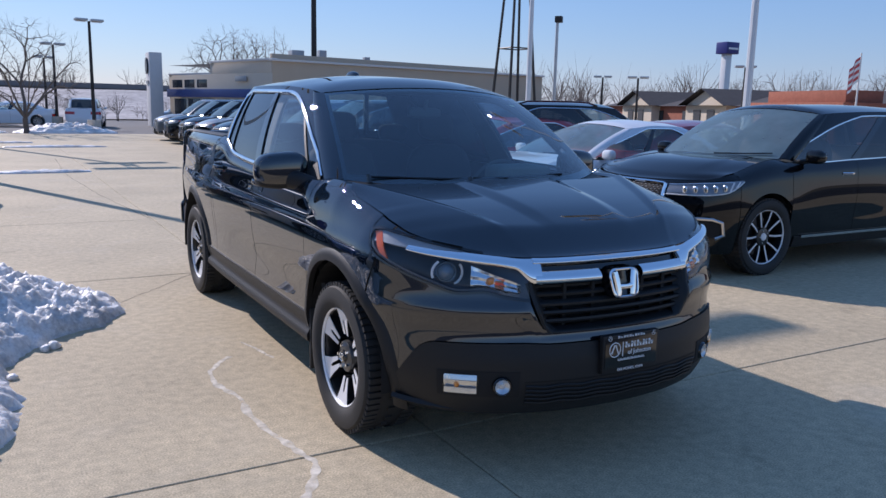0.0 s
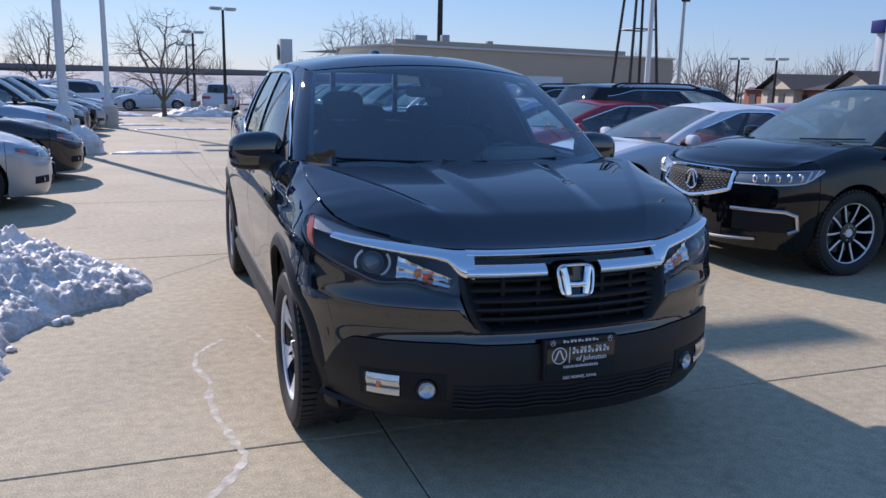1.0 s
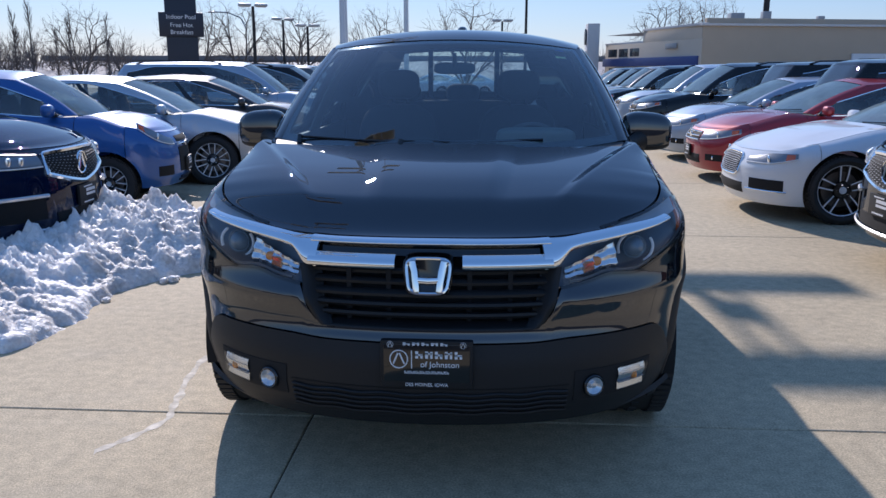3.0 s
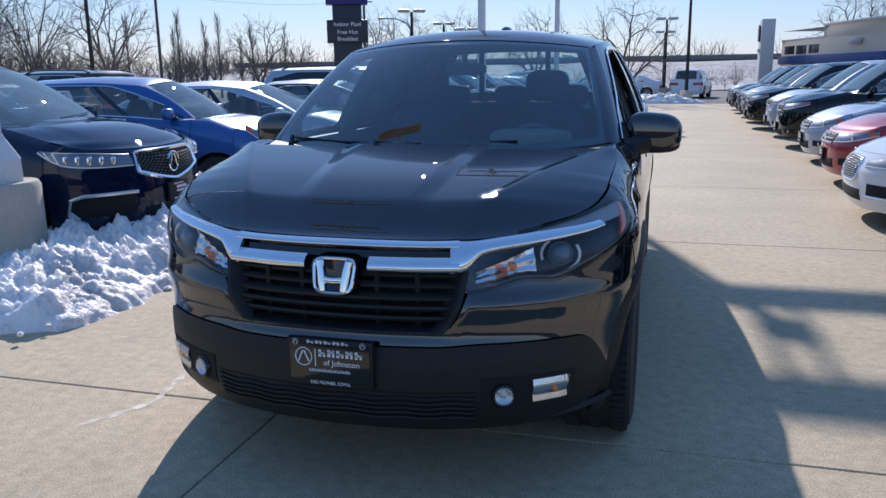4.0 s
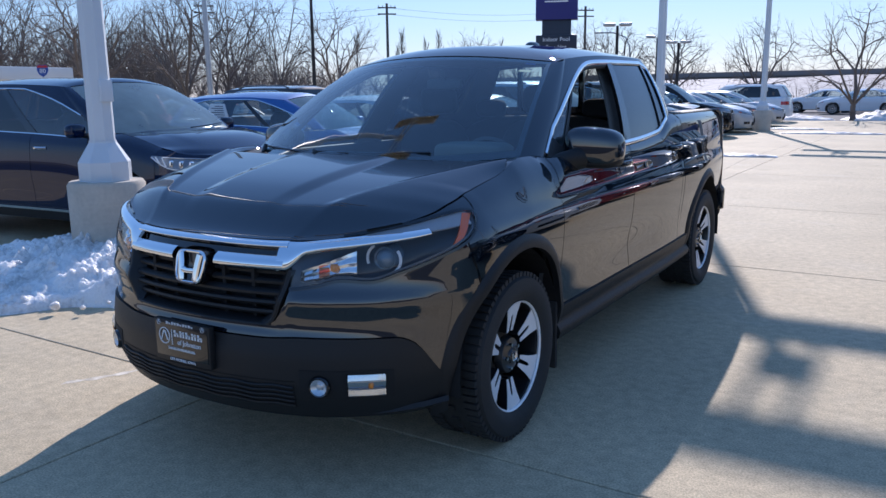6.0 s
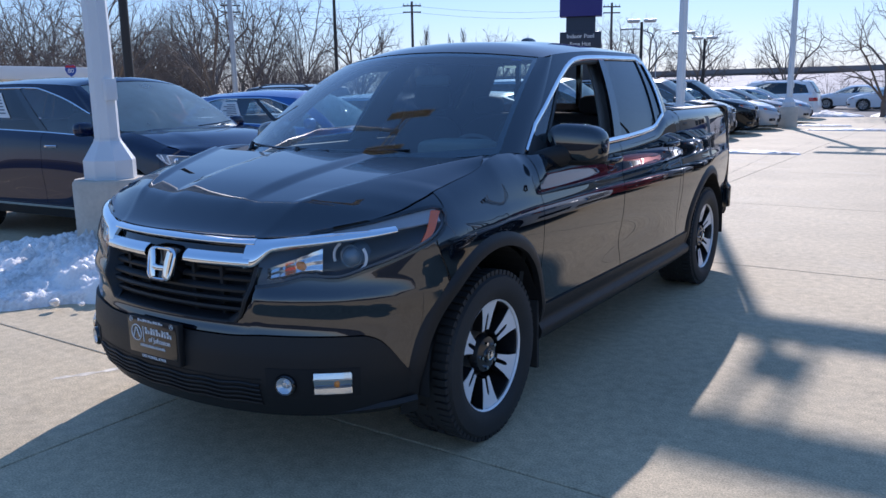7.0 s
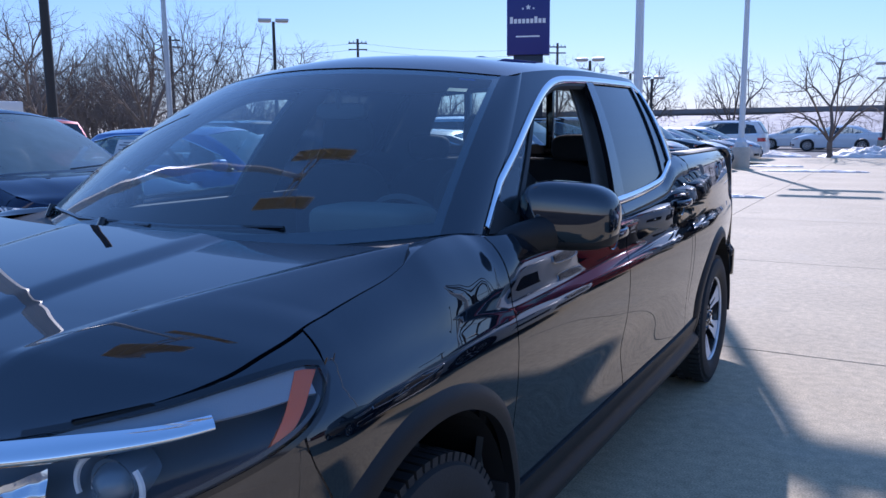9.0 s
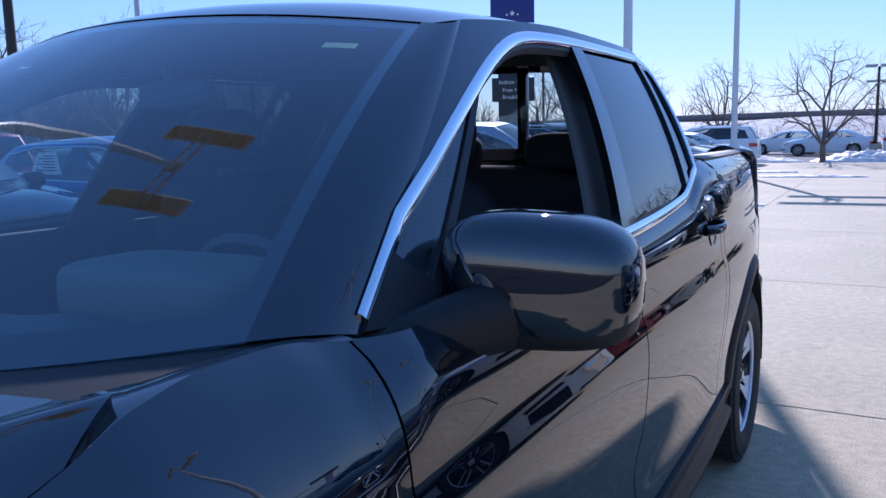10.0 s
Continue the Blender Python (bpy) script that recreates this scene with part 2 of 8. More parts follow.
def both(name, fn, span, material, parent, label="", **kw):
    """The same sheet on either side of a vehicle, as two parts."""
    a = part(name, patch(fn, *span, **kw), material, parent, label)
    b = part(name, patch(mirrored(fn), *span, **kw), material, parent, label)
    return a, b


def box(bm, x0, x1, y0, y1, z0, z1, bevel=0.0, segments=2, m=None):
    made = bmesh.ops.create_cube(bm, size=1)["verts"]
    for v in made:
        v.co = Vector(((x0 + x1) / 2 + v.co.x * (x1 - x0), (y0 + y1) / 2 + v.co.y * (y1 - y0), (z0 + z1) / 2 + v.co.z * (z1 - z0)))
    if bevel:
        edges = list({e for v in made for e in v.link_edges})
        out = bmesh.ops.bevel(bm, geom=edges, offset=bevel, segments=segments, affect="EDGES", profile=0.6)
        made = list({v for f in out["faces"] for v in f.verts} | {v for v in made if v.is_valid})
    if m is not None:
        bmesh.ops.transform(bm, matrix=m, verts=made)
    return bm


def solid(*args, **kw):
    return box(bmesh.new(), *args, **kw)


def rod(bm, p, q, r0, r1, n=8, caps=True):
    """A tapered round bar from p to q."""
    p, q = Vector(p), Vector(q)
    w = (q - p).normalized()
    a = w.orthogonal().normalized()
    b = w.cross(a)
    rings = []
    for c, r in ((p, r0), (q, r1)):
        rings.append([bm.verts.new(c + (a * math.cos(k * math.tau / n) + b * math.sin(k * math.tau / n)) * r) for k in range(n)])
    for k in range(n):
        bm.faces.new((rings[0][k], rings[0][(k + 1) % n], rings[1][(k + 1) % n], rings[1][k]))
    if caps:
        bm.faces.new(rings[0][::-1])
        bm.faces.new(rings[1])
    return bm


def tube(bm, pts, r, n=6, closed=False, flat=1.0, up=None):
    """A bar of round or flattened section along a line of points."""
    pts = [Vector(p) for p in pts]
    k = len(pts)
    rings = []
    last = Vector(up) if up else None
    for i, p in enumerate(pts):
        a = pts[(i - 1) % k] if closed or i > 0 else p
        b = pts[(i + 1) % k] if closed or i < k - 1 else p
        w = (b - a).normalized()
        side = w.cross(last).normalized() if last is not None and w.cross(last).length > 1e-4 else w.orthogonal().normalized()
        nrm = side.cross(w).normalized()
        if up is None:
            last = nrm
        rings.append([bm.verts.new(p + side * math.cos(j * math.tau / n) * r + nrm * math.sin(j * math.tau / n) * r * flat) for j in range(n)])
    for i in range(k if closed else k - 1):
        for j in range(n):
            bm.faces.new((rings[i][j], rings[i][(j + 1) % n], rings[(i + 1) % k][(j + 1) % n], rings[(i + 1) % k][j]))
    if not closed:
        bm.faces.new(rings[0][::-1])
        bm.faces.new(rings[-1])
    return bm


def lathe(bm, profile, n=32, axis="X", closed=False):
    """Turns a profile of (radius, height) round an axis."""
    rings = []
    for r, h in profile:
        ring = []
        for k in range(n):
            c, s = math.cos(k * math.tau / n) * r, math.sin(k * math.tau / n) * r
            ring.append(bm.verts.new((h, c, s) if axis == "X" else (c, s, h)))
        rings.append(ring)
    m = len(rings)
    for i in range(m if closed else m - 1):
        for k in range(n):
            q = (rings[i][k], rings[i][(k + 1) % n], rings[(i + 1) % m][(k + 1) % n], rings[(i + 1) % m][k])
            bm.faces.new(q)
    bmesh.ops.recalc_face_normals(bm, faces=bm.faces)
    return bm


def prism(bm, outline, z0, z1, bevel=0.0):
    """A flat outline of (x, y) raised from z0 to z1."""
    low = [bm.verts.new((x, y, z0)) for x, y in outline]
    high = [bm.verts.new((x, y, z1)) for x, y in outline]
    n = len(outline)
    top = bm.faces.new(high)
    bm.faces.new(low[::-1])
    for k in range(n):
        bm.faces.new((low[k], low[(k + 1) % n], high[(k + 1) % n], high[k]))
    bmesh.ops.recalc_face_normals(bm, faces=bm.faces)
    if bevel:
        bmesh.ops.bevel(bm, geom=list(top.edges), offset=bevel, segments=2, affect="EDGES")
    return bm


def blob(bm, cx, cy, cz, rx, ry, rz, e=2.6, nu=20, nv=12):
    """A rounded block (superellipsoid)."""
    def pw(c):
        return math.copysign(abs(c) ** (2 / e), c)
    rows = []
    for j in range(1, nv):
        t = -math.pi / 2 + math.pi * j / nv
        rows.append([bm.verts.new((cx + rx * pw(math.cos(t)) * pw(math.cos(k * math.tau / nu)), cy + ry * pw(math.cos(t)) * pw(math.sin(k * math.tau / nu)), cz + rz * pw(math.sin(t)))) for k in range(nu)])
    lo, hi = bm.verts.new((cx, cy, cz - rz)), bm.verts.new((cx, cy, cz + rz))
    for k in range(nu):
        bm.faces.new((lo, rows[0][(k + 1) % nu], rows[0][k]))
        bm.faces.new((hi, rows[-1][k], rows[-1][(k + 1) % nu]))
        for j in range(len(rows) - 1):
            bm.faces.new((rows[j][k], rows[j][(k + 1) % nu], rows[j + 1][(k + 1) % nu], rows[j + 1][k]))
    return bm


def writing(text, size, m, material, parent, name="lettering", label=""):
    """Raised letters in the built-in font, turned into a mesh."""
    cu = bpy.data.curves.new(name, "FONT")
    cu.body, cu.size, cu.align_x, cu.align_y, cu.extrude = text, size, "CENTER", "CENTER", 0.001
    ob = bpy.data.objects.new(name, cu)
    me = bpy.data.meshes.new_from_object(ob)
    bpy.data.objects.remove(ob)
    me.materials.clear()
    me.materials.append(material)
    o = new(name, me)
    o.parent = parent
    o.matrix_local = m
    if label:
        o["label"] = label
    return o

# ---- ground ----
def concrete_material():
    m = material("concrete", (0.51, 0.416, 0.266), 0.78, vary=0.26, scale=0.7, bump=0.75, bump_scale=230, fine=0.70, fine_scale=115)
    nt = m.node_tree
    p = nt.nodes["Principled BSDF"]
    base = p.inputs["Base Color"].links[0].from_socket
    place = nt.nodes.new("ShaderNodeTexCoord")
    salt = nt.nodes.new("ShaderNodeTexNoise")
    salt.inputs["Scale"].default_value, salt.inputs["Detail"].default_value, salt.inputs["Distortion"].default_value = 0.9, 9, 1.2
    nt.links.new(place.outputs["Object"], salt.inputs["Vector"])
    rng = nt.nodes.new("ShaderNodeMapRange")
    rng.inputs["From Min"].default_value, rng.inputs["From Max"].default_value = 0.56, 0.78
    rng.inputs["To Min"].default_value, rng.inputs["To Max"].default_value = 0.0, 0.42
    nt.links.new(salt.outputs["Fac"], rng.inputs["Value"])
    mix = nt.nodes.new("ShaderNodeMix")
    mix.data_type = "RGBA"
    mix.inputs["B"].default_value = (0.56, 0.485, 0.36, 1)
    nt.links.new(rng.outputs["Result"], mix.inputs["Factor"])
    nt.links.new(base, mix.inputs["A"])
    stain = nt.nodes.new("ShaderNodeTexNoise")
    stain.inputs["Scale"].default_value, stain.inputs["Detail"].default_value = 2.3, 5
    nt.links.new(place.outputs["Object"], stain.inputs["Vector"])
    rng2 = nt.nodes.new("ShaderNodeMapRange")
    rng2.inputs["From Min"].default_value, rng2.inputs["From Max"].default_value = 0.62, 0.8
    rng2.inputs["To Min"].default_value, rng2.inputs["To Max"].default_value = 1.0, 0.72
    nt.links.new(stain.outputs["Fac"], rng2.inputs["Value"])
    mul = nt.nodes.new("ShaderNodeMix")
    mul.data_type, mul.blend_type = "RGBA", "MULTIPLY"
    mul.inputs["Factor"].default_value = 1.0
    mottle, rng3, both_ = (nt.nodes.new("ShaderNode" + k) for k in ("TexNoise", "MapRange", "Math"))
    mottle.inputs["Scale"].default_value, mottle.inputs["Detail"].default_value = 17, 9
    rng3.inputs["From Min"].default_value, rng3.inputs["From Max"].default_value = 0.30, 0.70
    rng3.inputs["To Min"].default_value, rng3.inputs["To Max"].default_value = 0.84, 1.14
    both_.operation = "MULTIPLY"
    nt.links.new(place.outputs["Object"], mottle.inputs["Vector"])
    nt.links.new(mottle.outputs["Fac"], rng3.inputs["Value"])
    nt.links.new(rng2.outputs["Result"], both_.inputs[0])
    nt.links.new(rng3.outputs["Result"], both_.inputs[1])
    nt.links.new(mix.outputs["Result"], mul.inputs["A"])
    nt.links.new(both_.outputs[0], mul.inputs["B"])
    nt.links.new(mul.outputs["Result"], p.inputs["Base Color"])
    return m


CONCRETE = concrete_material()
JOINT = material("joint_dirt", (0.075, 0.065, 0.055), 0.95, vary=0.3, scale=8)


def snow_material():
    """Old crusted snow, greyed with road grit in patches."""
    m = material("old_snow", (0.90, 0.865, 0.82), 0.5, vary=0.14, scale=5, bump=0.7, bump_scale=45, fine=0.08, fine_scale=60)
    nt = m.node_tree
    p = nt.nodes["Principled BSDF"]
    base = p.inputs["Base Color"].links[0].from_socket
    place, grit, speck, add, rng, mix = (nt.nodes.new("ShaderNode" + k) for k in ("TexCoord", "TexNoise", "TexNoise", "Math", "MapRange", "Mix"))
    grit.inputs["Scale"].default_value, grit.inputs["Detail"].default_value = 2.4, 8
    speck.inputs["Scale"].default_value, speck.inputs["Detail"].default_value = 34, 4
    add.operation = "MULTIPLY_ADD"
    add.inputs[1].default_value = 0.5
    for n in (grit, speck):
        nt.links.new(place.outputs["Object"], n.inputs["Vector"])
    nt.links.new(speck.outputs["Fac"], add.inputs[0])
    nt.links.new(grit.outputs["Fac"], add.inputs[2])
    nt.links.new(add.outputs[0], rng.inputs["Value"])
    rng.inputs["From Min"].default_value, rng.inputs["From Max"].default_value = 0.70, 0.98
    rng.inputs["To Max"].default_value = 0.75
    mix.data_type = "RGBA"
    mix.inputs["B"].default_value = (0.36, 0.33, 0.30, 1)
    nt.links.new(rng.outputs["Result"], mix.inputs["Factor"])
    nt.links.new(base, mix.inputs["A"])
    nt.links.new(mix.outputs["Result"], p.inputs["Base Color"])
    p.inputs["Subsurface Weight"].default_value = 0.6
    p.inputs["Subsurface Radius"].default_value = (1.0, 0.95, 0.9)
    p.inputs["Subsurface Scale"].default_value = 0.05
    return m


SNOW = snow_material()
[n for n in SNOW.node_tree.nodes if n.type == "BUMP"][0].inputs["Distance"].default_value = 0.02
ICE_SALT = material("salt_crust", (0.80, 0.72, 0.58), 0.8, vary=0.2, scale=14, bump=0.5, bump_scale=90)
GRASS = material("winter_grass", (0.20, 0.16, 0.10), 0.95, vary=0.35, scale=0.15, fine=0.2, fine_scale=3)
SNOWFIELD = material("snow_field", (0.38, 0.35, 0.33), 0.8, vary=0.6, scale=0.35, fine=0.6, fine_scale=1.6)

nt = ICE_SALT.node_tree
place, flecks, thin_out, gone, over = (nt.nodes.new("ShaderNode" + k) for k in ("TexCoord", "TexNoise", "MapRange", "BsdfTransparent", "MixShader"))
flecks.inputs["Scale"].default_value, flecks.inputs["Detail"].default_value = 16, 8
thin_out.inputs["From Min"].default_value, thin_out.inputs["From Max"].default_value = 0.15, 0.70
thin_out.inputs["To Min"].default_value, thin_out.inputs["To Max"].default_value = 0.10, 1.0
nt.links.new(place.outputs["Object"], flecks.inputs["Vector"])
nt.links.new(flecks.outputs["Fac"], thin_out.inputs["Value"])
nt.links.new(thin_out.outputs["Result"], over.inputs[0])
nt.links.new(gone.outputs[0], over.inputs[1])
nt.links.new(nt.nodes["Principled BSDF"].outputs[0], over.inputs[2])
nt.links.new(over.outputs[0], nt.nodes["Material Output"].inputs[0])

gb = bmesh.new()
bmesh.ops.create_grid(gb, x_segments=8, y_segments=8, size=900)
tagged(part("ground", gb, GRASS), kind="structure")
for v in bpy.data.objects["ground"].data.vertices:
    v.co.z = -0.30

# the lot: slabs with sawn and worn joints between them
slabs = new("pavement")
tagged(slabs, kind="structure")
XJ = [-60, -45, -30, -21.6, -17.4, -13.2, -9.0, -4.8, -0.57, 3.66, 7.9, 12.1, 16.3, 20.5, 30, 45, 60]
YJ = [-3.43, 0.755, 4.93, 8.62, 12.8, 17.0, 21.2, 25.4, 29.6, 34, 39]


def slab(x0, x1, y0, y1):
    g = 0.0035
    b = bmesh.new()
    low, high, e = -0.25, 0.0, 0.006
    ring = [(x0 + g, y0 + g), (x1 - g, y0 + g), (x1 - g, y1 - g), (x0 + g, y1 - g)]
    mid = [((x0 + x1) / 2, (y0 + y1) / 2)] * 4
    inner = [(x + (e if x < m[0] else -e), y + (e if y < m[1] else -e)) for (x, y), m in zip(ring, mid)]
    a = [b.verts.new((x, y, low)) for x, y in ring]
    c = [b.verts.new((x, y, high - 0.004)) for x, y in ring]
    d = [b.verts.new((x, y, high)) for x, y in inner]
    b.faces.new(d)
    for k in range(4):
        b.faces.new((a[k], a[(k + 1) % 4], c[(k + 1) % 4], c[k]))
        b.faces.new((c[k], c[(k + 1) % 4], d[(k + 1) % 4], d[k]))
    return b


for i in range(len(XJ) - 1):
    for j in range(len(YJ) - 1):
        part("slab", slab(XJ[i], XJ[i + 1], YJ[j], YJ[j + 1]), CONCRETE, slabs, sharp=2)
jb = bmesh.new()
box(jb, -60, 60, -3.43, 39, -0.27, -0.012)
tagged(part("pavement_bed", jb, JOINT), kind="structure")
ASPHALT = material("worn_asphalt", (0.16, 0.15, 0.14), 0.9, vary=0.2, scale=0.5, bump=0.4, bump_scale=150, fine=0.2, fine_scale=30)
ab = bmesh.new()
box(ab, -60, 60, 39.01, 70, -0.27, -0.004)
# Unseen dark ground behind the camera, added so the truck's nose reflects dark.
db_ = bmesh.new()
box(db_, -60, 60, -60, -3.44, -0.27, -0.004)
tagged(part("driveway", db_, material("driveway_asphalt", (0.05, 0.05, 0.052), 0.9, vary=0.2, scale=0.5, bump=0.4, bump_scale=150, fine=0.2, fine_scale=30)), kind="structure")
tagged(part("road", ab, ASPHALT), kind="structure")

# fine cracks in the slabs
def crack(pts, w, seed):
    rnd = random.Random(seed)
    b = bmesh.new()
    line = []
    for (x0, y0), (x1, y1) in zip(pts[:-1], pts[1:]):
        for k in range(14):
            line.append((lerp(x0, x1, k / 14) + rnd.uniform(-0.012, 0.012), lerp(y0, y1, k / 14) + rnd.uniform(-0.012, 0.012)))
    line.append(pts[-1])
    left, right = [], []
    for k, (x, y) in enumerate(line):
        q = line[min(k + 1, len(line) - 1)]
        p0 = line[max(k - 1, 0)]
        d = Vector((q[0] - p0[0], q[1] - p0[1], 0)).normalized()
        n = Vector((-d.y, d.x, 0)) * w * rnd.uniform(0.5, 1.2)
        left.append(b.verts.new((x + n.x, y + n.y, 0.0012)))
        right.append(b.verts.new((x - n.x, y - n.y, 0.0012)))
    for k in range(len(line) - 1):
        b.faces.new((left[k], right[k], right[k + 1], left[k + 1]))
    return b


tagged(part("crack", crack([(-2.3, 3.3), (-1.52, 4.08), (-0.84, 4.90)], 0.0028, 3), JOINT, slabs))
tagged(part("crack", crack([(-0.60, 8.64), (-0.9, 12.0), (-1.1, 16.0), (-1.0, 21.2)], 0.005, 5), JOINT, slabs))


def puddle_line(pts, w, seed):
    """A dried salt edge: a thin pale crust that wanders over the slab."""
    rnd = random.Random(seed)
    b = bmesh.new()
    ring = []
    total = len(pts) - 1
    for k in range(total * 18 + 1):
        i, f = divmod(k, 18)
        p, q = pts[i], pts[min(i + 1, total)]
        x, y = lerp(p[0], q[0], f / 18), lerp(p[1], q[1], f / 18)
        n1 = noise.noise(Vector((x * 4, y * 4, seed)))
        wd = w * (0.3 + 0.9 * abs(noise.noise(Vector((x * 9, y * 9, seed + 3)))))
        d = Vector((q[0] - p[0], q[1] - p[1], 0)).normalized() if q != p else Vector((1, 0, 0))
        n = Vector((-d.y, d.x, 0))
        c = Vector((x, y, 0)) + n * n1 * 0.03
        ring.append((b.verts.new(c + n * wd + Vector((0, 0, 0.0014))), b.verts.new(c - n * wd + Vector((0, 0, 0.0014)))))
    for (a, c), (d, e) in zip(ring[:-1], ring[1:]):
        b.faces.new((a, c, e, d))
    return b


for k, pts in enumerate(([(-1.15, 2.32), (-1.26, 2.22), (-1.33, 2.10), (-1.33, 1.87), (-1.30, 1.55), (-1.29, 1.15), (-1.24, 0.90), (-1.20, 0.70), (-1.28, 0.50), (-1.36, 0.36)], [(-1.01, 2.6), (-0.96, 2.4), (-0.92, 2.18)])):
    part("salt_edge", puddle_line(pts, 0.034 if k == 0 else 0.02, k + 2), ICE_SALT, slabs)

# ---- far ground, woods and buildings ----
fb = bmesh.new()
def far_slope(a, b):
    x = lerp(-90, 70, a)
    y = lerp(70.0, 150, b)
    return (x, y, lerp(-0.05, 3.0, smooth(0.0, 0.55, b)) + 0.35 * noise.noise(Vector((x * 0.07, y * 0.07, 0))))
patch(far_slope, 0, 1, 0, 1, 60, 24, heart=(0, 100, -50), bm=fb)
tagged(part("snow_slope", fb, SNOWFIELD), kind="structure")
wf = bmesh.new()
patch(lambda a, b: (lerp(-30, -140, b), lerp(-60, 80, a), -0.05 + 0.2 * noise.noise(Vector((a * 9, b * 9, 2)))), 0, 1, 0, 1, 30, 20, heart=(-60, 0, -50), bm=wf)
tagged(part("verge", wf, GRASS), kind="structure")

TAN = material("tan_stucco", (0.50, 0.40, 0.29), 0.9, vary=0.08, scale=0.8, bump=0.3, bump_scale=40)
TAN_LIGHT = material("pale_stucco", (0.62, 0.53, 0.41), 0.9, vary=0.06, scale=0.8)
COPING = material("white_coping", (0.62, 0.60, 0.57), 0.6, vary=0.05)
BLUE_BAND = material("blue_band", (0.03, 0.06, 0.22), 0.4, vary=0.08)
GREY_METAL = material("grey_metal", (0.30, 0.31, 0.32), 0.45, 0.5, vary=0.12)
WINDOW = material("far_window", (0.03, 0.035, 0.04), 0.08, vary=0.1)
BRICK = material("red_brick", (0.32, 0.115, 0.07), 0.9, vary=0.2, scale=3, fine=0.25, fine_scale=9)
SHINGLE = material("dark_shingle", (0.075, 0.065, 0.06), 0.95, vary=0.2, scale=2, fine=0.2, fine_scale=12)
WHITE_METAL = material("white_metal", (0.72, 0.72, 0.71), 0.4, vary=0.05, scale=2)
STEEL = material("galvanised_steel", (0.46, 0.47, 0.48), 0.42, 0.7, vary=0.12, scale=3)
DARK_STEEL = material("dark_bronze_steel", (0.03, 0.026, 0.024), 0.5, 0.3, vary=0.15)
PAINTED_POLE = material("pale_painted_steel", (0.66, 0.68, 0.69), 0.38, vary=0.06, scale=1.5, bump=0.05, bump_scale=60)
OLD_CONCRETE = material("old_concrete", (0.50, 0.45, 0.37), 0.9, vary=0.25, scale=3.5, bump=0.6, bump_scale=55, fine=0.15, fine_scale=30)
BARK = material("grey_bark", (0.17, 0.135, 0.11), 0.95, vary=0.25, scale=6)
SIGN_BLUE = material("sign_blue", (0.018, 0.022, 0.17), 0.35, vary=0.08, scale=1)
SIGN_DARK = material("sign_dark", (0.02, 0.024, 0.04), 0.4, vary=0.08)


def wall_run(name, parent, p, q, z0, z1, thick, m):
    """A straight wall from p to q."""
    p, q = Vector((*p, 0)), Vector((*q, 0))
    d = (q - p).normalized()
    ang = math.degrees(math.atan2(d.y, d.x))
    b = solid(0, (q - p).length, 0, thick, z0, z1, bevel=0.01)
    bmesh.ops.transform(b, matrix=pose(p.x, p.y, 0, 0, 0, ang), verts=b.verts)
    return part(name, b, m, parent)


dealer = thing("dealership_building", "low tan stucco dealership with white coping and blue band", "building")
C, E_, W_ = (11.5, 42.0), (33.0, 45.6), (7.9, 53.0)
wall_run("wall", dealer, C, E_, 0, 4.02, 0.3, TAN)
wall_run("wall", dealer, W_, C, 0, 3.35, 0.3, TAN_LIGHT)
wall_run("parapet", dealer, (9.5, 48.3), (11.5, 42.05), 3.35, 4.05, 0.3, TAN_LIGHT)
wall_run("wall", dealer, E_, (31.5, 58), 0, 4.02, 0.3, TAN)
wall_run("coping", dealer, (11.4, 41.86), (33.1, 45.46), 4.02, 4.14, 0.42, COPING)
wall_run("coping", dealer, (9.45, 48.3), (11.42, 41.9), 4.05, 4.17, 0.42, COPING)
wall_run("coping", dealer, (7.85, 53.0), (9.5, 48.3), 3.35, 3.46, 0.42, COPING)
wall_run("sign_band", dealer, (7.72, 53.0), (11.3, 42.2), 1.95, 2.45, 0.3, BLUE_BAND)
wall_run("upper_step", dealer, (12.6, 45.5), (31.0, 48.6), 4.0, 4.65, 0.3, TAN)
rb_ = bmesh.new()
rb_.faces.new([rb_.verts.new((x, y, 3.98)) for x, y in (C, E_, (31.5, 58), W_)])
part("roof", rb_, GREY_METAL, dealer)
for k in range(6):
    p, q = Vector((*W_, 0)), Vector((*C, 0))
    a, b2 = p.lerp(q, 0.06 + k * 0.15), p.lerp(q, 0.06 + k * 0.15 + 0.12)
    n = Vector((-0.94, -0.32, 0)) * 0.06
    wall_run("window", dealer, (a.x + n.x, a.y + n.y), (b2.x + n.x, b2.y + n.y), 0.5, 1.85, 0.05, WINDOW)
for k in range(3):
    p, q = Vector((*W_, 0)), Vector((9.5, 48.3, 0))
    a, b2 = p.lerp(q, 0.1 + k * 0.3), p.lerp(q, 0.1 + k * 0.3 + 0.24)
    n = Vector((-0.94, -0.32, 0)) * 0.06
    wall_run("window", dealer, (a.x + n.x, a.y + n.y), (b2.x + n.x, b2.y + n.y), 2.55, 3.05, 0.05, WINDOW)
wall_run("sign_letters", dealer, (10.25, 45.35), (10.62, 44.2), 2.9, 3.2, 0.06, GREY_METAL)
wall_run("overhead_door", dealer, (20.0, 43.28), (23.4, 43.84), 0, 2.6, 0.1, WHITE_METAL)
for x, y, w, h in ((14.2, 46.5, 0.8, 0.75), (16.2, 47.0, 0.5, 0.9), (18.0, 47.2, 1.3, 0.35), (19.6, 47.5, 0.4, 0.6)):
    part("roof_unit", solid(x, x + w, y, y + w, 3.98, 4.4 + h * 0.8, bevel=0.04), GREY_METAL, dealer)
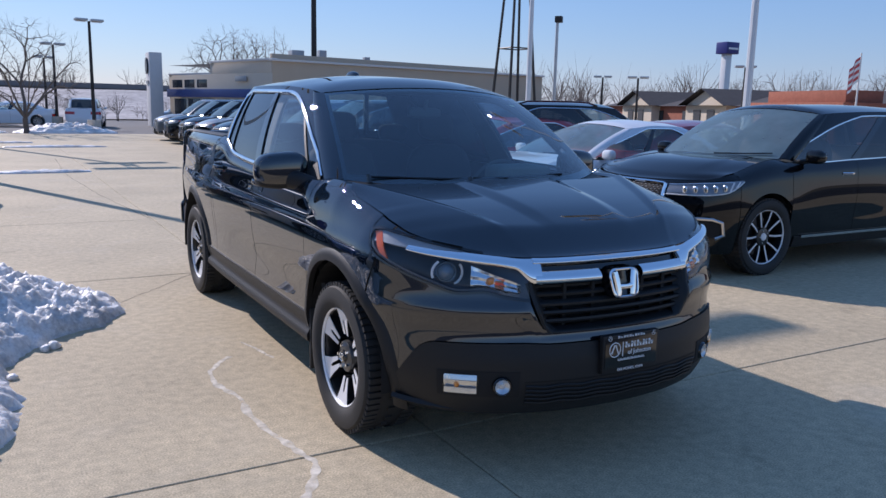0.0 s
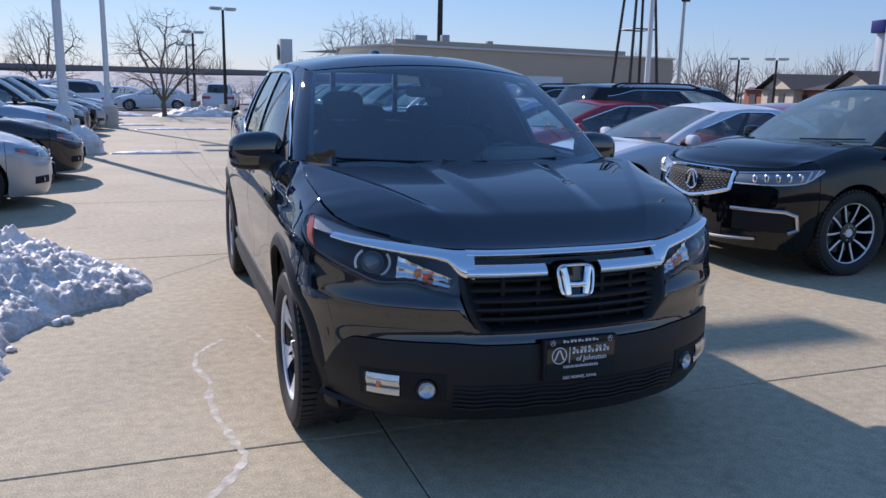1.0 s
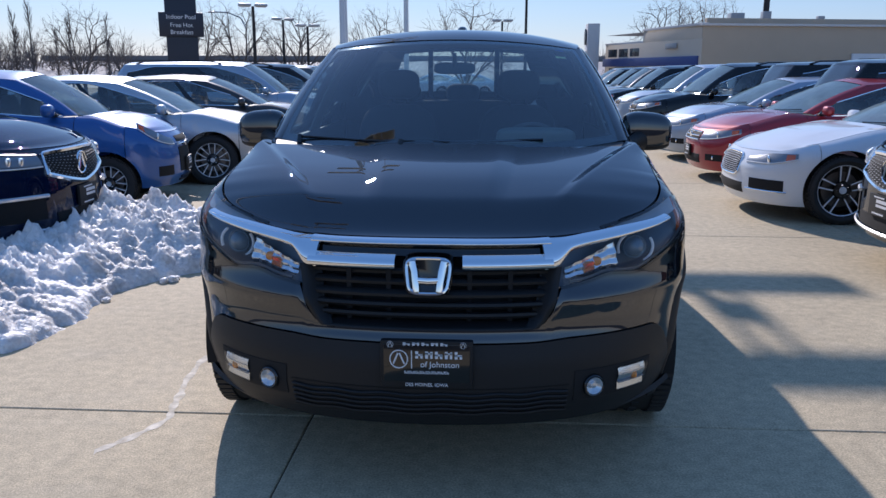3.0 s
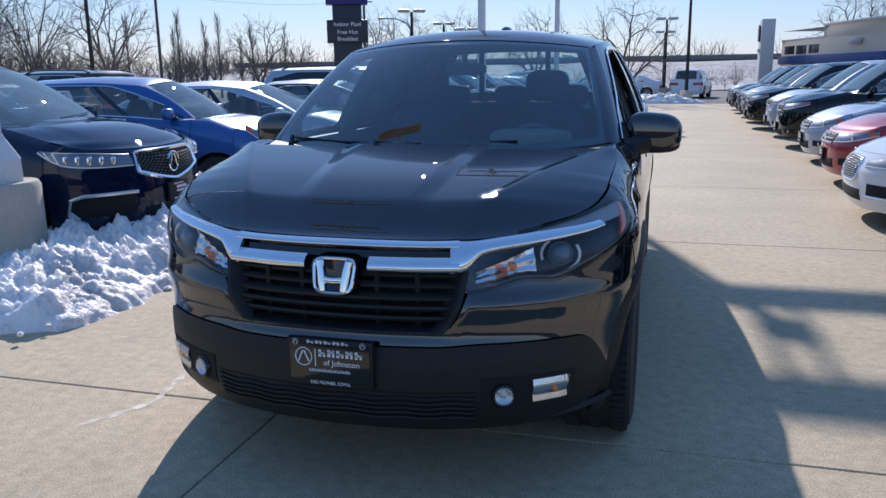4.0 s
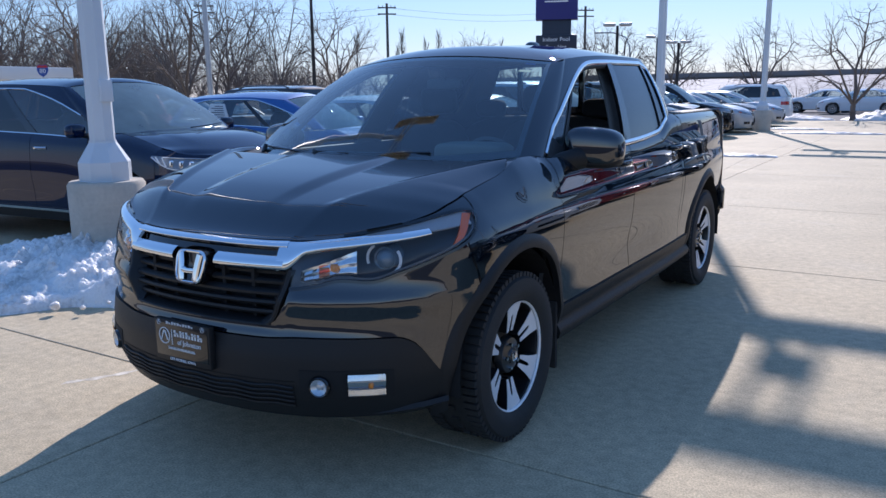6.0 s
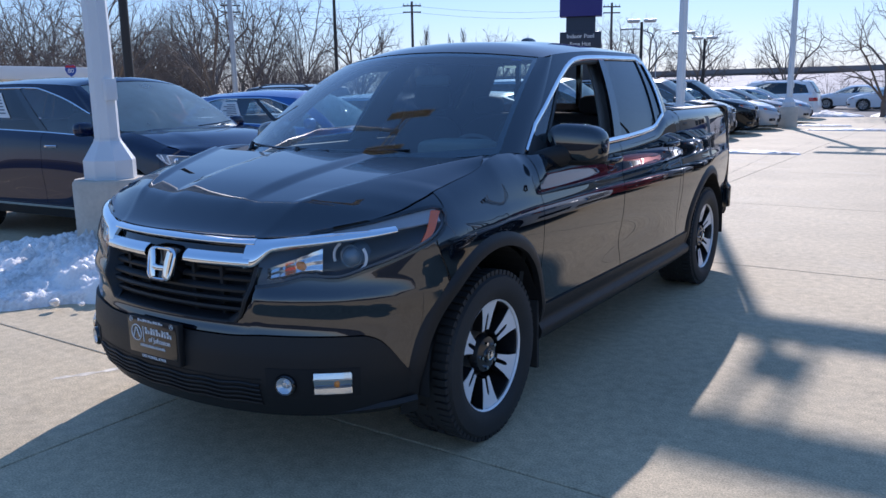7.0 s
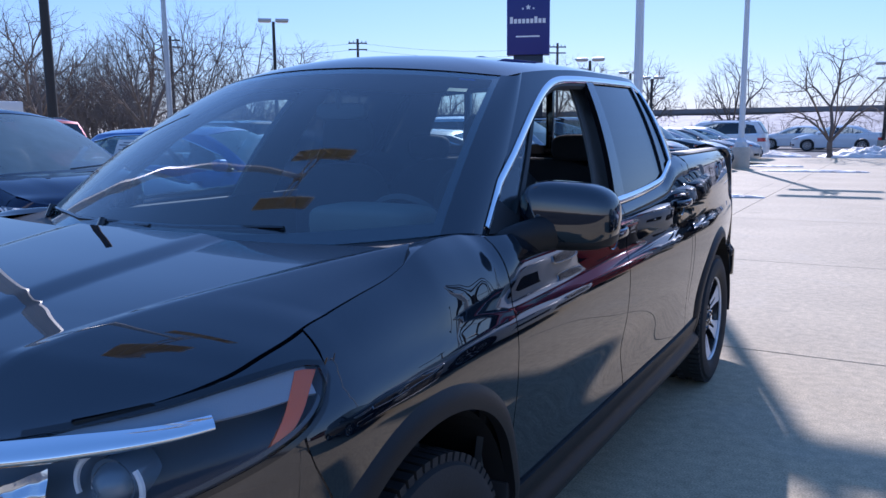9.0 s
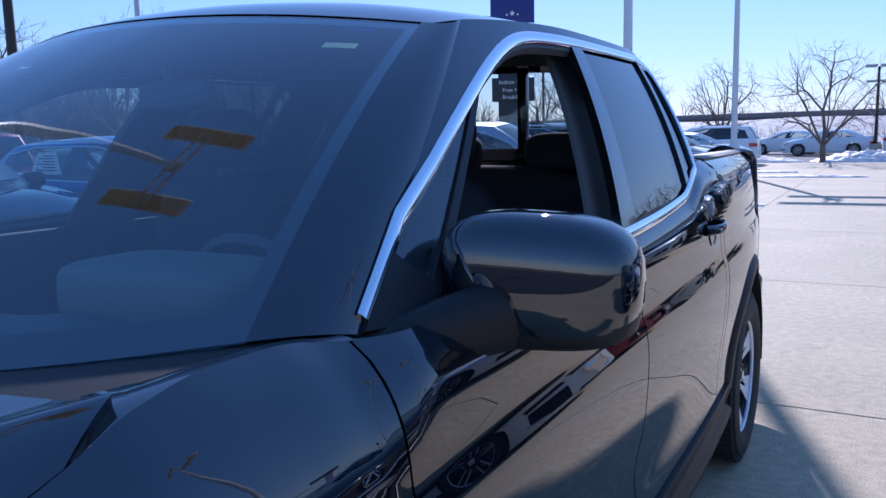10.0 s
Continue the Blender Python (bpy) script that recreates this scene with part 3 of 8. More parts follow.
pyl = thing("entrance_pylon", "tall pale entrance pylon with a dark round badge", "sign")
part("slab", solid(6.55, 7.35, 52.2, 53.6, 0, 4.75, bevel=0.04), COPING, pyl)
lb = lathe(bmesh.new(), [(0.001, 0), (0.36, 0), (0.36, 0.08), (0.001, 0.08)], 24)
bmesh.ops.transform(lb, matrix=pose(6.52, 52.9, 3.9, 0, 0, 180) @ Matrix.Diagonal((1, 1, 1.45, 1)), verts=lb.verts)
part("badge", lb, SIGN_DARK, pyl)
part("badge_bar", solid(6.47, 6.53, 52.5, 53.3, 2.75, 2.95), GREY_METAL, pyl)

# hotel to the right, far
hotel = thing("hotel_building", "low brick hotel with dark gabled roofs and tan gables", "building")
HM = Matrix.Translation((45.9, 45.2, 0)) @ Matrix.Rotation(radians(-105), 4, "Z") @ Matrix.Diagonal((1, 1, 0.8, 1))
hx = solid(-12, 34, 0, 11, 0, 2.75)
bmesh.ops.transform(hx, matrix=HM, verts=hx.verts)
part("wall", hx, BRICK, hotel)
def gable_roof(x0, x1, y0, y1, z0, z1, along):
    b = bmesh.new()
    if along == "x":
        pts = [(x0, y0 - 0.5, z0), (x1, y0 - 0.5, z0), (x1, (y0 + y1) / 2, z1), (x0, (y0 + y1) / 2, z1), (x0, y1 + 0.5, z0), (x1, y1 + 0.5, z0)]
        fs = ((0, 1, 2, 3), (3, 2, 5, 4), (0, 3, 4), (1, 5, 2))
    else:
        m = (x0 + x1) / 2
        pts = [(x0 - 0.4, y0 - 0.4, z0), (m, y0 - 0.4, z1), (x1 + 0.4, y0 - 0.4, z0), (x0 - 0.4, y1, z0), (m, y1, z1), (x1 + 0.4, y1, z0)]
        fs = ((0, 1, 4, 3), (1, 2, 5, 4), (0, 3, 5, 2))
    v = [b.verts.new(HM @ Vector(p)) for p in pts]
    for f in fs:
        b.faces.new([v[i] for i in f])
    bmesh.ops.recalc_face_normals(b, faces=b.faces)
    return b
part("roof", gable_roof(-12, 34, 0, 11, 2.75, 4.15, "x"), SHINGLE, hotel)
for gx in (-4.5, 6.0, 28.0):
    b = bmesh.new()
    pts = [(gx - 2.6, -0.8, 0), (gx + 2.6, -0.8, 0), (gx + 2.6, -0.8, 2.8), (gx, -0.8, 4.2), (gx - 2.6, -0.8, 2.8)]
    fr_ = [b.verts.new(HM @ Vector(p)) for p in pts]
    bk_ = [b.verts.new(HM @ Vector((p[0], 3.0, p[2]))) for p in pts]
    b.faces.new(fr_)
    for k in range(5):
        b.faces.new((fr_[k], fr_[(k + 1) % 5], bk_[(k + 1) % 5], bk_[k]))
    bmesh.ops.recalc_face_normals(b, faces=b.faces)
    gw = part("gable_wall", b, TAN_LIGHT, hotel)
    part("gable_roof", gable_roof(gx - 2.6, gx + 2.6, -0.9, 5.5, 2.8, 4.35, "y"), SHINGLE, hotel)
    for dx in (-1.0, 0.8):
        w = solid(gx + dx - 0.45, gx + dx + 0.45, -0.86, -0.78, 1.0, 2.4)
        bmesh.ops.transform(w, matrix=HM, verts=w.verts)
        part("window", w, WINDOW, gw)
for k in range(11):
    x = -10.3 + k * 4.2
    w = solid(x - 0.6, x + 0.6, -0.07, 0.02, 1.0, 2.3)
    bmesh.ops.transform(w, matrix=HM, verts=w.verts)
    part("window", w, WINDOW, hotel)
porch = thing("porch_roof", "rust-red shingled porch roof on tan piers", "building")
pb_ = solid(17.5, 25.0, -5.2, -1.5, 2.35, 2.9, bevel=0.02)
box(pb_, 18.2, 24.3, -4.5, -2.2, 2.9, 3.7, bevel=0.02)
for x, y in ((18.0, -4.7), (24.5, -4.7), (18.0, -2.0), (24.5, -2.0)):
    box(pb_, x - 0.3, x + 0.3, y - 0.3, y + 0.3, 0, 2.36)
bmesh.ops.transform(pb_, matrix=HM, verts=pb_.verts)
part("canopy", pb_, BRICK, porch)
# tall roadside sign over the hotel
ts = thing("tall_sign", "dark blue sign head on a tall white column", "sign")
part("column", solid(56.05, 56.75, 49.0, 49.6, -0.3, 7.2, bevel=0.03), WHITE_METAL, ts)
part("sign_head", solid(55.6, 57.2, 48.6, 49.9, 7.07, 8.12, bevel=0.08), SIGN_BLUE, ts)
part("sign_print", solid(55.8, 57.0, 48.55, 48.61, 7.45, 7.62), WHITE, ts)
# flag
fl = thing("flag_pole", "white pole with a small striped flag", "flag")
part("pole", rod(bmesh.new(), (56.6, 39.0, -0.3), (56.6, 39.0, 5.2), 0.06, 0.04, 8), WHITE_METAL, fl)
FLAG = material("flag_red_white", (0.55, 0.10, 0.10), 0.8, vary=0.1)
part("flag", patch(lambda a, b: (56.55 - 0.9 * a, 39.0 + 0.1 * math.sin(a * 6), 5.0 - 1.3 * b - 0.7 * a), 0, 1, 0, 1, 10, 6, heart=(56, 60, 4)), FLAG, fl)
for k in range(4):
    part("stripe", patch(lambda a, b: (56.55 - 0.9 * a, 38.985 + 0.1 * math.sin(a * 6), 4.85 - 1.3 * (k * 0.26 + b * 0.12) - 0.7 * a), 0, 1, 0, 1, 10, 1, heart=(56, 60, 4)), WHITE, fl)

fl.matrix_basis = Matrix.Translation((34.5, 21.8, 0)) @ Matrix.Scale(0.9, 4) @ Matrix.Translation((-56.6, -39.0, 0))

# overpass on the horizon
ov = thing("road_bridge", "long low concrete road bridge with dark parapet", "bridge")
part("deck", solid(-70, 26, 120, 128, 2.3, 3.5), material("bridge_dark", (0.20, 0.18, 0.17), 0.9, vary=0.2, scale=0.2), ov)
part("parapet", solid(-70, 26, 119.6, 120, 3.4, 4.05), material("bridge_rail", (0.22, 0.20, 0.19), 0.9, vary=0.1, scale=0.5), ov)
for k in range(9):
    part("pier", solid(-66 + k * 11, -65 + k * 11, 121, 127, 0, 2.8), OLD_CONCRETE, ov)
# fuel-station canopy and route shield on the far left
cn = thing("fuel_canopy", "white fuel-station canopy on posts", "canopy")
part("canopy", solid(-62, -34, 14.5, 22, 2.35, 2.95, bevel=0.05), WHITE_METAL, cn)
for x in (-58, -47, -37):
    part("post", solid(x, x + 0.4, 18, 18.4, -0.3, 2.4), WHITE_METAL, cn)
sh_ = thing("route_shield", "blue and red interstate route shield on a post", "road sign")
out = [(-0.36, 0.30), (-0.2, 0.42), (0.0, 0.36), (0.2, 0.42), (0.36, 0.30), (0.38, 0.0), (0.25, -0.28), (0.0, -0.46), (-0.25, -0.28), (-0.38, 0.0)]
SM = pose(-32.0, 19.2, 2.72, 90, 0, 55) @ Matrix.Scale(0.62, 4)
pb_ = prism(bmesh.new(), out, 0, 0.02)
bmesh.ops.transform(pb_, matrix=SM, verts=pb_.verts)
part("shield", pb_, material("shield_blue", (0.02, 0.07, 0.32), 0.5), sh_)
pb_ = prism(bmesh.new(), [(-0.34, 0.2), (-0.34, 0.29), (-0.2, 0.38), (0.0, 0.33), (0.2, 0.38), (0.34, 0.29), (0.34, 0.2)], 0.024, 0.03)
bmesh.ops.transform(pb_, matrix=SM, verts=pb_.verts)
part("shield_top", pb_, material("shield_red", (0.5, 0.03, 0.03), 0.5), sh_)
writing("80", 0.42, SM @ pose(0, -0.05, 0.026), WHITE, sh_)
part("post", rod(bmesh.new(), (-32.03, 19.22, -0.3), (-32.03, 19.22, 2.9), 0.04, 0.04, 8), STEEL, sh_)

# ---- vehicle shapes ----
class Shape:
    """The outer surface of a vehicle that faces -y with its nose near y = 0: a skirt round the plan, and a cab on top."""

    def __init__(self, length, half, nose, tail, front, rear, side, top, roll, roll_height, y0=0.02, n=2.2, bulges=(), taper=lambda y: 0.0, crown=1.0):
        self.taper, self.crown = taper, crown
        self.length, self.half, self.nose, self.tail = length, half, nose, tail
        self.front, self.rear, self.side, self.top = front, rear, side, top
        self.roll, self.roll_height, self.y0, self.n, self.bulges = roll, roll_height, y0, n, bulges

    def plan(self, s):
        e = 2 / self.n
        if s < self.nose:
            f = math.pi / 2 * max(s, -self.nose) / self.nose
            sx = math.copysign(abs(math.sin(f)) ** e, f)
            return self.half * sx, self.nose - (self.nose - self.y0) * max(math.cos(f), 0) ** e
        if s > self.length - self.tail:
            f = math.pi / 2 * (self.length - s) / self.tail
            sx = math.copysign(abs(math.sin(f)) ** 0.75, f)
            return self.half * sx, self.length - self.tail + self.tail * max(math.cos(f), 0) ** 0.75
        return self.half, s

    def body(self, s, z, off=0.0):
        x, y = self.plan(s)
        h = 2e-3
        a, b = self.plan(s - h), self.plan(s + h)
        tx, ty = b[0] - a[0], b[1] - a[1]
        q = math.hypot(tx, ty)
        nx, ny = ty / q, -tx / q
        top, rh = self.top(s), self.roll_height(s)
        k = min(1.0, max(0.0, (z - (top - rh)) / rh))
        k *= self.crown
        flank = self.side(z) + self.roll(s) * (1 - math.sqrt(max(0.0, 1 - k * k))) / (1 - math.sqrt(1 - self.crown ** 2))
        for by, bz, w, hgt, amount in self.bulges:
            flank -= amount * math.exp(-((y - by) / w) ** 2 - ((z - bz) / hgt) ** 2)
        flank += self.taper(y)
        inset = nx * nx * flank + ny * ny * (self.front(z) if ny < 0 else self.rear(z)) - off
        return (x - nx * inset, y - ny * inset, z)

    def along(self, y, z, off=0.0):
        """The flank's point at a given y and z."""
        lo, hi = 0.0, self.length
        for _ in range(22):
            mid = (lo + hi) / 2
            if self.body(mid, z)[1] < y:
                lo = mid
            else:
                hi = mid
        return self.body(lo, z, off)

    def at_x(self, x):
        """The place along the nose at a given half-width."""
        return self.nose * 2 / math.pi * math.asin(min(1.0, (x / self.half) ** (self.n / 2)))


class Cab:
    """The glasshouse: a base line and a roof line round the plan, with the screen, the sides and the rear between them."""

    def __init__(self, base, roof, ridge, swell=0.018):
        self.base = [spline(*[(k[0], k[i]) for k in base]) for i in (1, 2, 3)]
        self.roof_line = [spline(*[(k[0], k[i]) for k in roof]) for i in (1, 2, 3)]
        self.ridge, self.swell = ridge, swell

    def low(self, u):
        return Vector([f(u) for f in self.base])

    def high(self, u):
        return Vector([f(u) for f in self.roof_line])

    def at(self, u, t, off=0.0):
        b, h = self.low(u), self.high(u)
        d = 1e-3
        along = self.low(u + d).lerp(self.high(u + d), t) - self.low(u - d).lerp(self.high(u - d), t)
        n = along.cross(h - b)
        n = n.normalized() if n.length > 1e-9 else Vector((0, -1, 0))
        p = b.lerp(h, t) + n * (self.swell * 4 * t * (1 - t) + off)
        return tuple(p)

    def roof(self, u, v, off=0.0):
        h = self.high(u)
        y0, y1 = self.ridge[0][0], self.ridge[-1][0]
        c = min(max(h.y, y0), y1)
        z = spline(*self.ridge)(c)
        k = 1 - (1 - v) ** 2.4
        return (h.x * (1 - v), lerp(h.y, c, v), lerp(h.z, z, k) + off)


def screen_and_side(base_mid, base_corner, top_mid, top_corner, base_side, top_side, ridge, swell=0.018):
    """A windscreen sheet (u from 0 to 1) and a side-and-rear sheet (u from 1 to 3)."""
    def arc(mid, corner):
        return [(w, corner[0] * w, lerp(mid[1], corner[1], w * w), lerp(mid[2], corner[2], w * w)) for w in (0, 0.2, 0.4, 0.6, 0.8, 1.0)]
    front = Cab([(-0.2, -corner_x(base_corner, 0.2), base_mid[1], base_mid[2])] + arc(base_mid, base_corner),
                [(-0.2, -corner_x(top_corner, 0.2), top_mid[1], top_mid[2])] + arc(top_mid, top_corner), ridge, swell * 1.5)
    return front, Cab(base_side, top_side, ridge, swell)


def pillar(screen, cab, u0, u1, sgn):
    """A rounded windscreen pillar from the screen's edge to the side window."""
    def fn(k, t):
        a, c = Vector(screen.at(u0, t)), Vector(cab.at(u1, t))
        b = (Vector(screen.at(1.0, t)) + Vector(cab.at(1.0, t))) / 2
        f = (b - a).length / max(1e-6, (b - a).length + (c - b).length)
        e = (b - a * (1 - f) ** 2 - c * f * f) / (2 * f * (1 - f))
        p = a * (1 - k) ** 2 + e * 2 * k * (1 - k) + c * k * k
        return (sgn * p.x, p.y, p.z)
    return fn


def corner_x(corner, w):
    return corner[0] * w


# ---- wheels ----
def wheel(parent, x, y, r, rim_r, width, style="twin", flip=False, spokes=5, face=None, dark=None, n=48):
    """A wheel whose outer face is at x: rim > tyre, spoke face, brake disc, cap, nuts."""
    face, dark = face or ALLOY, dark or WHEEL_BLACK
    w = width
    bm = lathe(bmesh.new(), [(rim_r * 0.98, 0.0), (rim_r, -0.012), (rim_r * 0.955, -0.018), (rim_r * 0.93, -0.05), (rim_r * 0.9, -w * 0.6), (rim_r * 0.97, -w), (rim_r * 0.9, -w - 0.004), (rim_r * 0.2, -w * 0.75), (0.001, -w * 0.75)], n)
    rim = part("wheel", bm, dark, parent)
    s = w / 2
    prof = [(rim_r * 0.985, 0.0), (rim_r + 0.012, 0.014), (rim_r + (r - rim_r) * 0.45, 0.026), (rim_r + (r - rim_r) * 0.8, 0.016), (r - 0.016, 0.0), (r - 0.009, -0.018),
            (r - 0.006, -s * 0.7), (r - 0.006, -s * 1.3), (r - 0.009, -w + 0.018), (r - 0.016, -w), (rim_r + (r - rim_r) * 0.6, -w - 0.02), (rim_r * 0.985, -w)]
    tyre = part("tyre", lathe(bmesh.new(), prof, n, closed=True), RUBBER, rim)
    tread = bmesh.new()
    lugs = int(n * 1.4)
    for k in range(lugs):
        a = k * math.tau / lugs
        turn = Matrix.Rotation(a, 4, "X")
        for x0, x1 in ((-0.058, 0.004), (-s - 0.016, -s + 0.016), (-w - 0.003, -w + 0.058)):
            if x0 != -s - 0.016 or k % 2:
                big = 0.34 * math.tau * r / lugs
                box(tread, x0, x1, -big, big, r - 0.026, r + 0.003, m=turn)
    tagged(part("tread", tread, RUBBER, rim), kind="stuff")
    fb = bmesh.new()
    db, hb = bmesh.new(), bmesh.new()
    hub = rim_r * 0.31
    lip = lathe(bmesh.new(), [(rim_r * 0.985, 0.003), (rim_r * 1.0, -0.004), (rim_r * 0.965, -0.012), (rim_r * 0.955, -0.004)], n, closed=True)
    part("rim_lip", lip, face, rim, "bright machined rim edge")
    for k in range(spokes):
        turn = Matrix.Rotation(k * math.tau / spokes, 4, "X")
        arms = {"twin": ((-1, 0.055, 0.006), (1, 0.055, 0.006)), "slim": ((-1, 0.03, 0.012), (1, 0.03, 0.012)), "vee": ((-1, 0.036, 0.006), (1, 0.036, 0.006)), "single": ((0, 0.1, 0.0),)}[style]
        for sgn, wide, gap in arms:
            a0, a1 = rim_r * 0.34, rim_r * 0.955
            inner = sgn * (gap + rim_r * 0.07)
            outer = sgn * (gap + rim_r * (0.29 if style == "vee" else 0.13))
            hw0, hw1 = wide * rim_r * 0.75, wide * rim_r
            ring = []
            if style == "twin":  # a fork, joined at the rim and slotted towards the hub
                for z_in, z_out, y_in, y_out, xo in ((0.44, 0.43, 0.040, 0.105, -0.032), (0.71, 0.70, 0.034, 0.165, -0.020), (0.77, 0.755, 0.0, 0.182, -0.018), (0.965, 0.932, 0.0, 0.250, -0.010)):
                    p, q = Vector((xo, sgn * y_in * rim_r, z_in * rim_r)), Vector((xo, sgn * y_out * rim_r, z_out * rim_r))
                    ring.append([p, q, q - Vector((0.03, 0, 0)), p - Vector((0.03, 0, 0))])
            for rr, c, hw, xo in () if style == "twin" else ((a0, inner, hw0, -0.03), (rim_r * 0.6, (inner + outer) / 2, (hw0 + hw1) / 2, -0.02), (a1, outer, hw1, -0.012)):
                ring.append([Vector((xo, c - hw, rr)), Vector((xo, c + hw, rr)), Vector((xo - 0.03, c + hw * 1.1, rr)), Vector((xo - 0.03, c - hw * 1.1, rr))])
            skin = [[p if j < 2 else p + Vector((0.026, 0, 0)) for j, p in enumerate(q)] for q in ring]
            core = [[p - Vector((0.003, 0, 0)) if j < 2 else p - Vector((0.02, 0, 0)) for j, p in enumerate(q)] for q in ring]
            for mesh, rows in ((fb, skin), (db, core)):
                vs = [[mesh.verts.new(turn @ p) for p in q] for q in rows]
                for i in range(len(vs) - 1):
                    for j in range(4):
                        mesh.faces.new((vs[i][j], vs[i][(j + 1) % 4], vs[i + 1][(j + 1) % 4], vs[i + 1][j]))
                mesh.faces.new(vs[0][::-1])
                mesh.faces.new(vs[-1])
    bmesh.ops.recalc_face_normals(fb, faces=fb.faces)
    bmesh.ops.recalc_face_normals(db, faces=db.faces)
    part("spoke_face", fb, face, rim, "bright machined spokes", sharp=25)
    part("spoke_core", db, dark, rim)
    lathe(hb, [(0.001, -0.022), (hub * 0.5, -0.022), (hub, -0.03), (hub * 1.15, -0.06), (hub * 0.6, -0.1)], 24)
    part("hub", hb, dark, rim)
    part("brake_disc", lathe(bmesh.new(), [(rim_r * 0.7, -w * 0.5), (rim_r * 0.7, -w * 0.52), (0.02, -w * 0.52)], 32), DISC, rim)
    part("hub_cap", lathe(bmesh.new(), [(0.001, -0.012), (hub * 0.4, -0.013), (hub * 0.46, -0.022)], 20), face if style != "twin" else GLOSS_BLACK, rim)
    for k in range(5):
        nb = bmesh.new()
        a = (k + 0.5) * math.tau / 5
        c = Vector((0, math.cos(a) * hub * 0.72, math.sin(a) * hub * 0.72))
        rod(nb, c + Vector((-0.03, 0, 0)), c + Vector((-0.012, 0, 0)), 0.009, 0.008, 6)
        part("lug_nut", nb, CHROME, rim)
    if style == "twin":
        eb = bmesh.new()
        tube(eb, [(-0.008, 0.021 * math.copysign(abs(math.cos(a)) ** 0.5, math.cos(a)), 0.018 * math.copysign(abs(math.sin(a)) ** 0.5, math.sin(a))) for a in (k * math.tau / 20 for k in range(20))], 0.002, 5, closed=True)
        for q in (-1, 1):
            tube(eb, [(-0.008, q * 0.009, -0.014), (-0.008, q * 0.013, 0.014)], 0.003, 5)
        tube(eb, [(-0.008, -0.010, 0), (-0.008, 0.010, 0)], 0.0025, 5)
        part("hub_emblem", eb, CHROME, rim)
    rim.matrix_local = pose(x, y, r, 0, 0, 180 if flip else 0)
    return rim


def same_wheel(rim, parent, x, y, r, flip):
    c = like(rim, "wheel", parent, pose(x, y, r, 0, 0, 180 if flip else 0))
    for k in rim.children:
        d = like(k, k.name.split(".")[0], c, Matrix.Identity(4))
        for key in k.keys():
            d[key] = k[key]
    return c


def flare(shape, ya, zc, r0, r1, a0, a1, off, n=40, lift=0.0):
    """A wheel-arch lip on the flank, from radius r0 to r1 and angle a0 to a1."""
    def fn(u, v):
        a = radians(lerp(a0, a1, u))
        r = lerp(r0, r1, v)
        y, z = ya + r * math.cos(a), zc + r * math.sin(a)
        return shape.along(y, z, off * (1 - v ** 3) + lift)
    return fn

